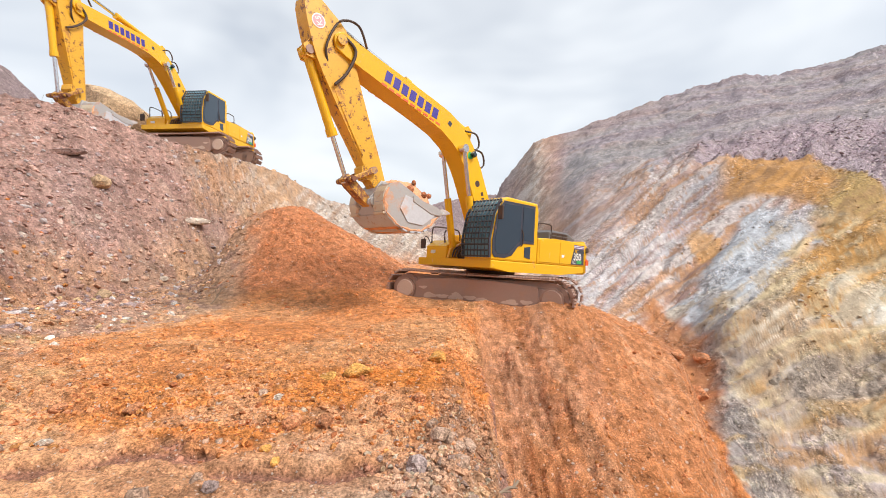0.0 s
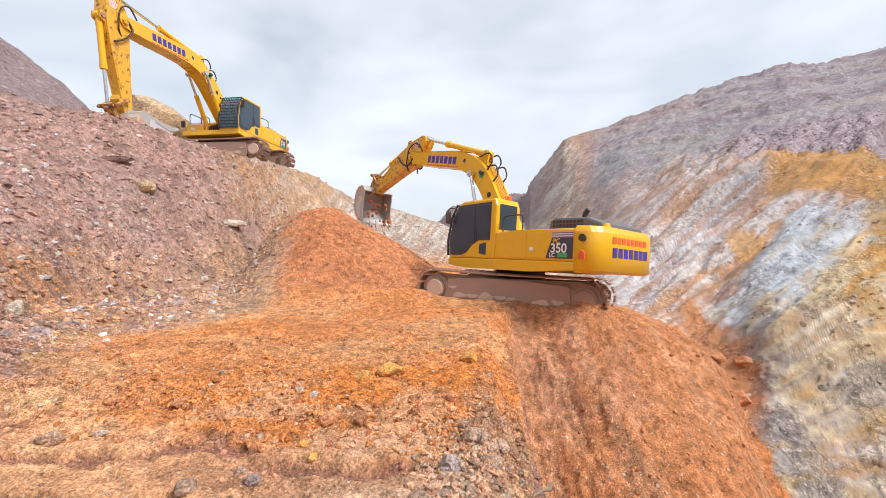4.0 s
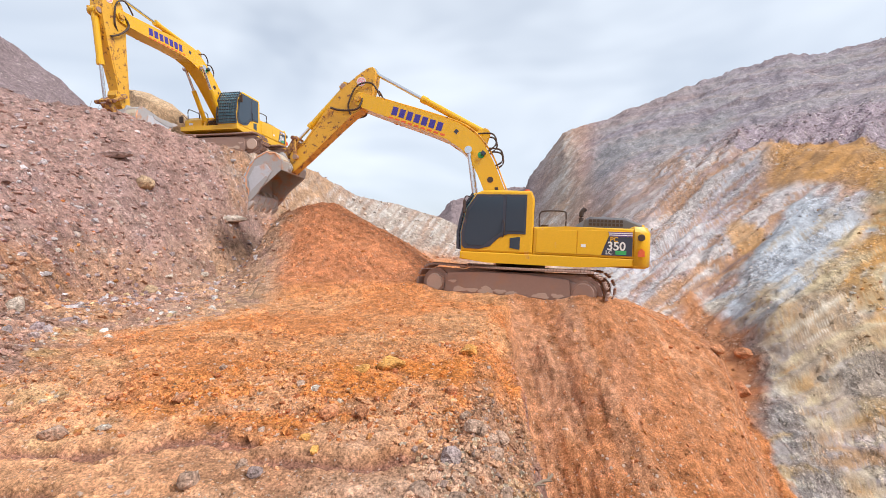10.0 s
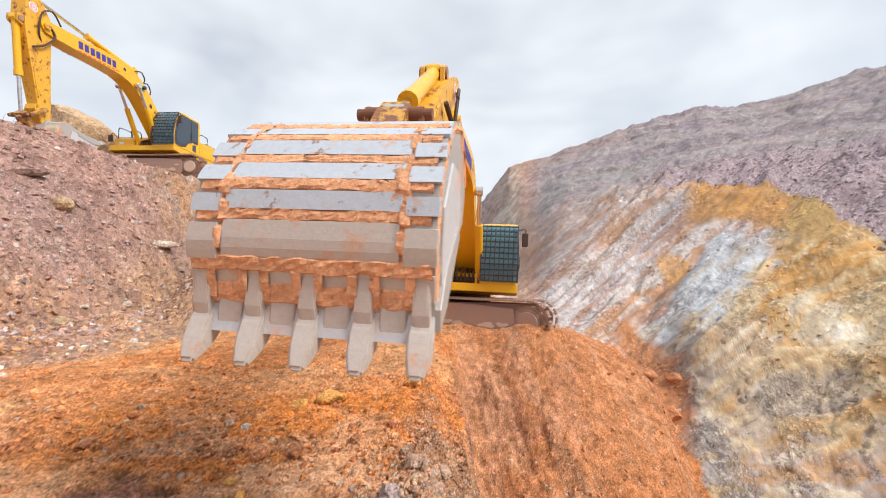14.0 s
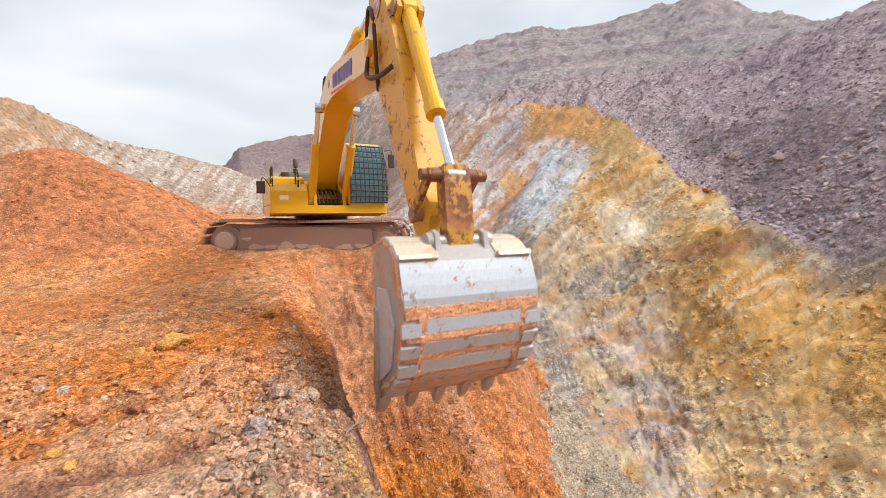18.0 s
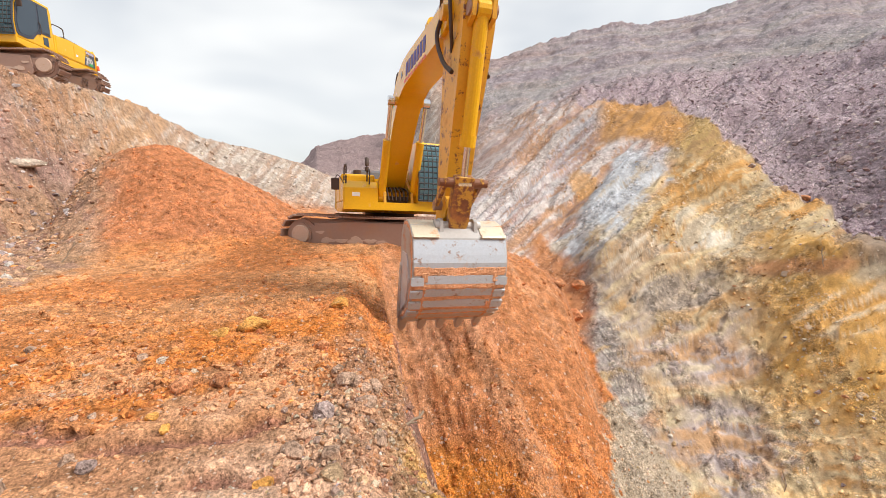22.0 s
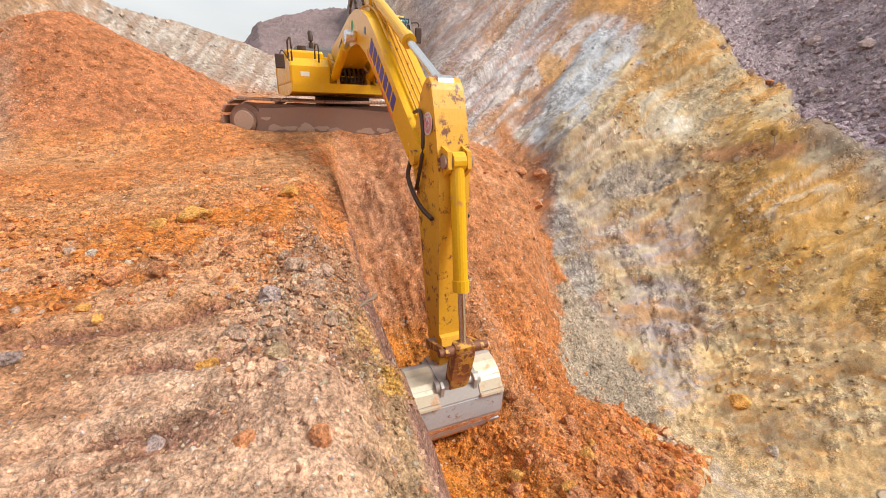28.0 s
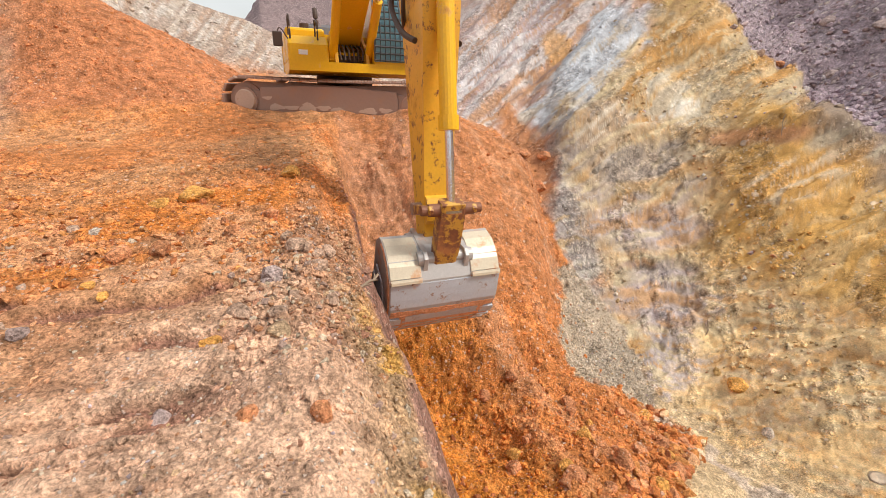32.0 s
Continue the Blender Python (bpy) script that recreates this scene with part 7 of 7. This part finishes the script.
# ---- movement ----
# seconds; slew, boom, arm and bucket angles in degrees
GEAR = """0.0 63.9 36.7 -114.3 -165.6
0.5 41.2 40.7 -109.5 -172.6
1.0 17.5 42.7 -97.2 -175.4
1.5 -0.4 42.5 -78.7 -168.2
2.0 -11.6 41.7 -57.5 -157.2
2.5 -18.0 39.9 -43.8 -145.3
3.0 -21.6 37.6 -32.7 -130.4
3.5 -23.2 35.2 -25.1 -112.5
4.5 -26.6 29.0 -14.0 -78.0
5.5 -24.4 24.7 -9.8 -48.3
6.0 -24.5 22.8 -10.4 -42.3
6.5 -24.7 21.5 -12.1 -38.3
7.0 -24.1 23.9 -8.2 -32.2
7.5 -22.6 29.2 -6.5 -28.2
8.0 -19.1 33.0 -12.5 -26.2
8.5 -13.6 36.1 -16.8 -34.3
9.0 -6.2 38.6 -23.5 -45.3
9.5 3.7 40.2 -33.0 -49.3
10.0 15.6 39.6 -44.8 -52.2
10.5 29.9 39.0 -56.6 -56.0
11.0 45.2 38.1 -69.3 -60.8
11.5 58.4 37.2 -78.6 -69.1
12.0 73.9 31.8 -73.6 -67.7
12.5 83.5 27.7 -64.0 -63.0
13.0 91.3 24.7 -57.4 -55.0
13.5 96.6 19.8 -46.0 -47.5
14.0 100.6 15.9 -34.9 -41.9
14.5 102.8 12.9 -28.7 -36.8
15.5 106.2 16.2 -25.2 -25.4
16.5 109.6 16.5 -21.7 -22.0
17.0 112.5 17.4 -31.0 -33.7
17.5 116.2 18.2 -52.2 -51.8
18.0 114.5 13.8 -58.8 -93.0
18.5 113.8 15.7 -76.3 -106.7
19.0 112.6 15.6 -87.3 -117.4
19.5 113.2 15.0 -103.3 -129.8
20.0 112.9 15.2 -110.0 -136.3
20.5 112.2 18.0 -99.0 -132.6
21.0 111.3 19.9 -97.5 -127.4
21.5 111.7 19.0 -107.0 -117.9
22.0 114.8 19.0 -99.4 -101.2
22.5 115.1 15.3 -84.3 -85.2
23.0 114.0 9.7 -85.8 -79.3
23.5 114.1 9.6 -94.3 -94.4
24.0 114.7 9.6 -112.4 -117.4
24.5 115.0 11.5 -116.4 -125.0
25.0 114.4 13.6 -97.7 -118.6
25.5 114.3 10.2 -93.0 -117.7
26.5 115.6 -0.4 -87.6 -117.2
27.5 117.0 -10.9 -82.2 -116.8
28.0 117.4 -14.6 -80.0 -116.3
28.5 117.3 -12.4 -80.4 -119.5
29.0 117.3 -4.8 -73.1 -120.6
29.5 117.0 1.6 -68.7 -120.3
30.0 116.1 5.4 -69.5 -121.0
30.5 115.0 8.5 -73.4 -122.4
31.0 113.9 10.2 -81.3 -124.3
31.5 114.4 5.7 -84.4 -124.8
32.0 114.5 2.5 -79.0 -121.6"""


def gear_at(rows, t):
    """Joint angles at t, gliding through the rows."""
    k = int(np.clip(np.searchsorted(rows[:, 0], t, "right") - 1, 0, len(rows) - 2))
    p, q = rows[k], rows[k + 1]
    h = q[0] - p[0]

    def rate(i):
        if i == 0 or i == len(rows) - 1:
            return np.zeros(4)
        d0 = (rows[i, 1:] - rows[i - 1, 1:]) / (rows[i, 0] - rows[i - 1, 0])
        d1 = (rows[i + 1, 1:] - rows[i, 1:]) / (rows[i + 1, 0] - rows[i, 0])
        return np.where(d0 * d1 > 0, 2 * d0 * d1 / np.where(np.abs(d0 + d1) < 1e-9, 1, d0 + d1), 0)
    u = (t - p[0]) / h
    a, b = rate(k) * h, rate(k + 1) * h
    return (2 * u ** 3 - 3 * u * u + 1) * p[1:] + (u ** 3 - 2 * u * u + u) * a + (3 * u * u - 2 * u ** 3) * q[1:] + (u ** 3 - u * u) * b


def motions():
    rows = np.array([[float(v) for v in r.split()] for r in GEAR.split("\n")])
    times = np.arange(0, 32.01, 0.2)
    poses = [gear(*gear_at(rows, t)) for t in times]
    for key, ob in digger_parts.items():
        walk(ob, [(float(t), p[key]) for t, p in zip(times, poses)])
    # the load rides in the bucket, then each piece slides out and falls on the heap
    for i, (ob, at, drop) in enumerate(LOAD):
        way = []
        for t in np.arange(0, drop + 0.01, 0.2):
            m = MACHINE @ gear(*gear_at(rows, t))["bucket"]
            way.append((float(t), m @ Matrix.Translation(at)))
        m = way[-1][1]
        p, t0 = m.translation.copy(), way[-1][0]
        q = Vector((p.x + 0.25 * math.sin(i * 2.1), p.y - 0.5 + 0.35 * math.cos(i * 1.7), 0))
        q.z = height(q.x, q.y) + (-0.1 if i == 0 else 0.03)
        fall = math.sqrt(2 * max(p.z - q.z, 0.2) / 9.81)
        turn = m.to_3x3().to_4x4()
        for k in range(1, 5):
            u = k / 4
            way.append((t0 + fall * u, Matrix.Translation((p.x + (q.x - p.x) * u, p.y + (q.y - p.y) * u, p.z + (q.z - p.z) * u * u)) @ turn))
        way.append((32.0, way[-1][1]))
        walk(ob, way)


motions()
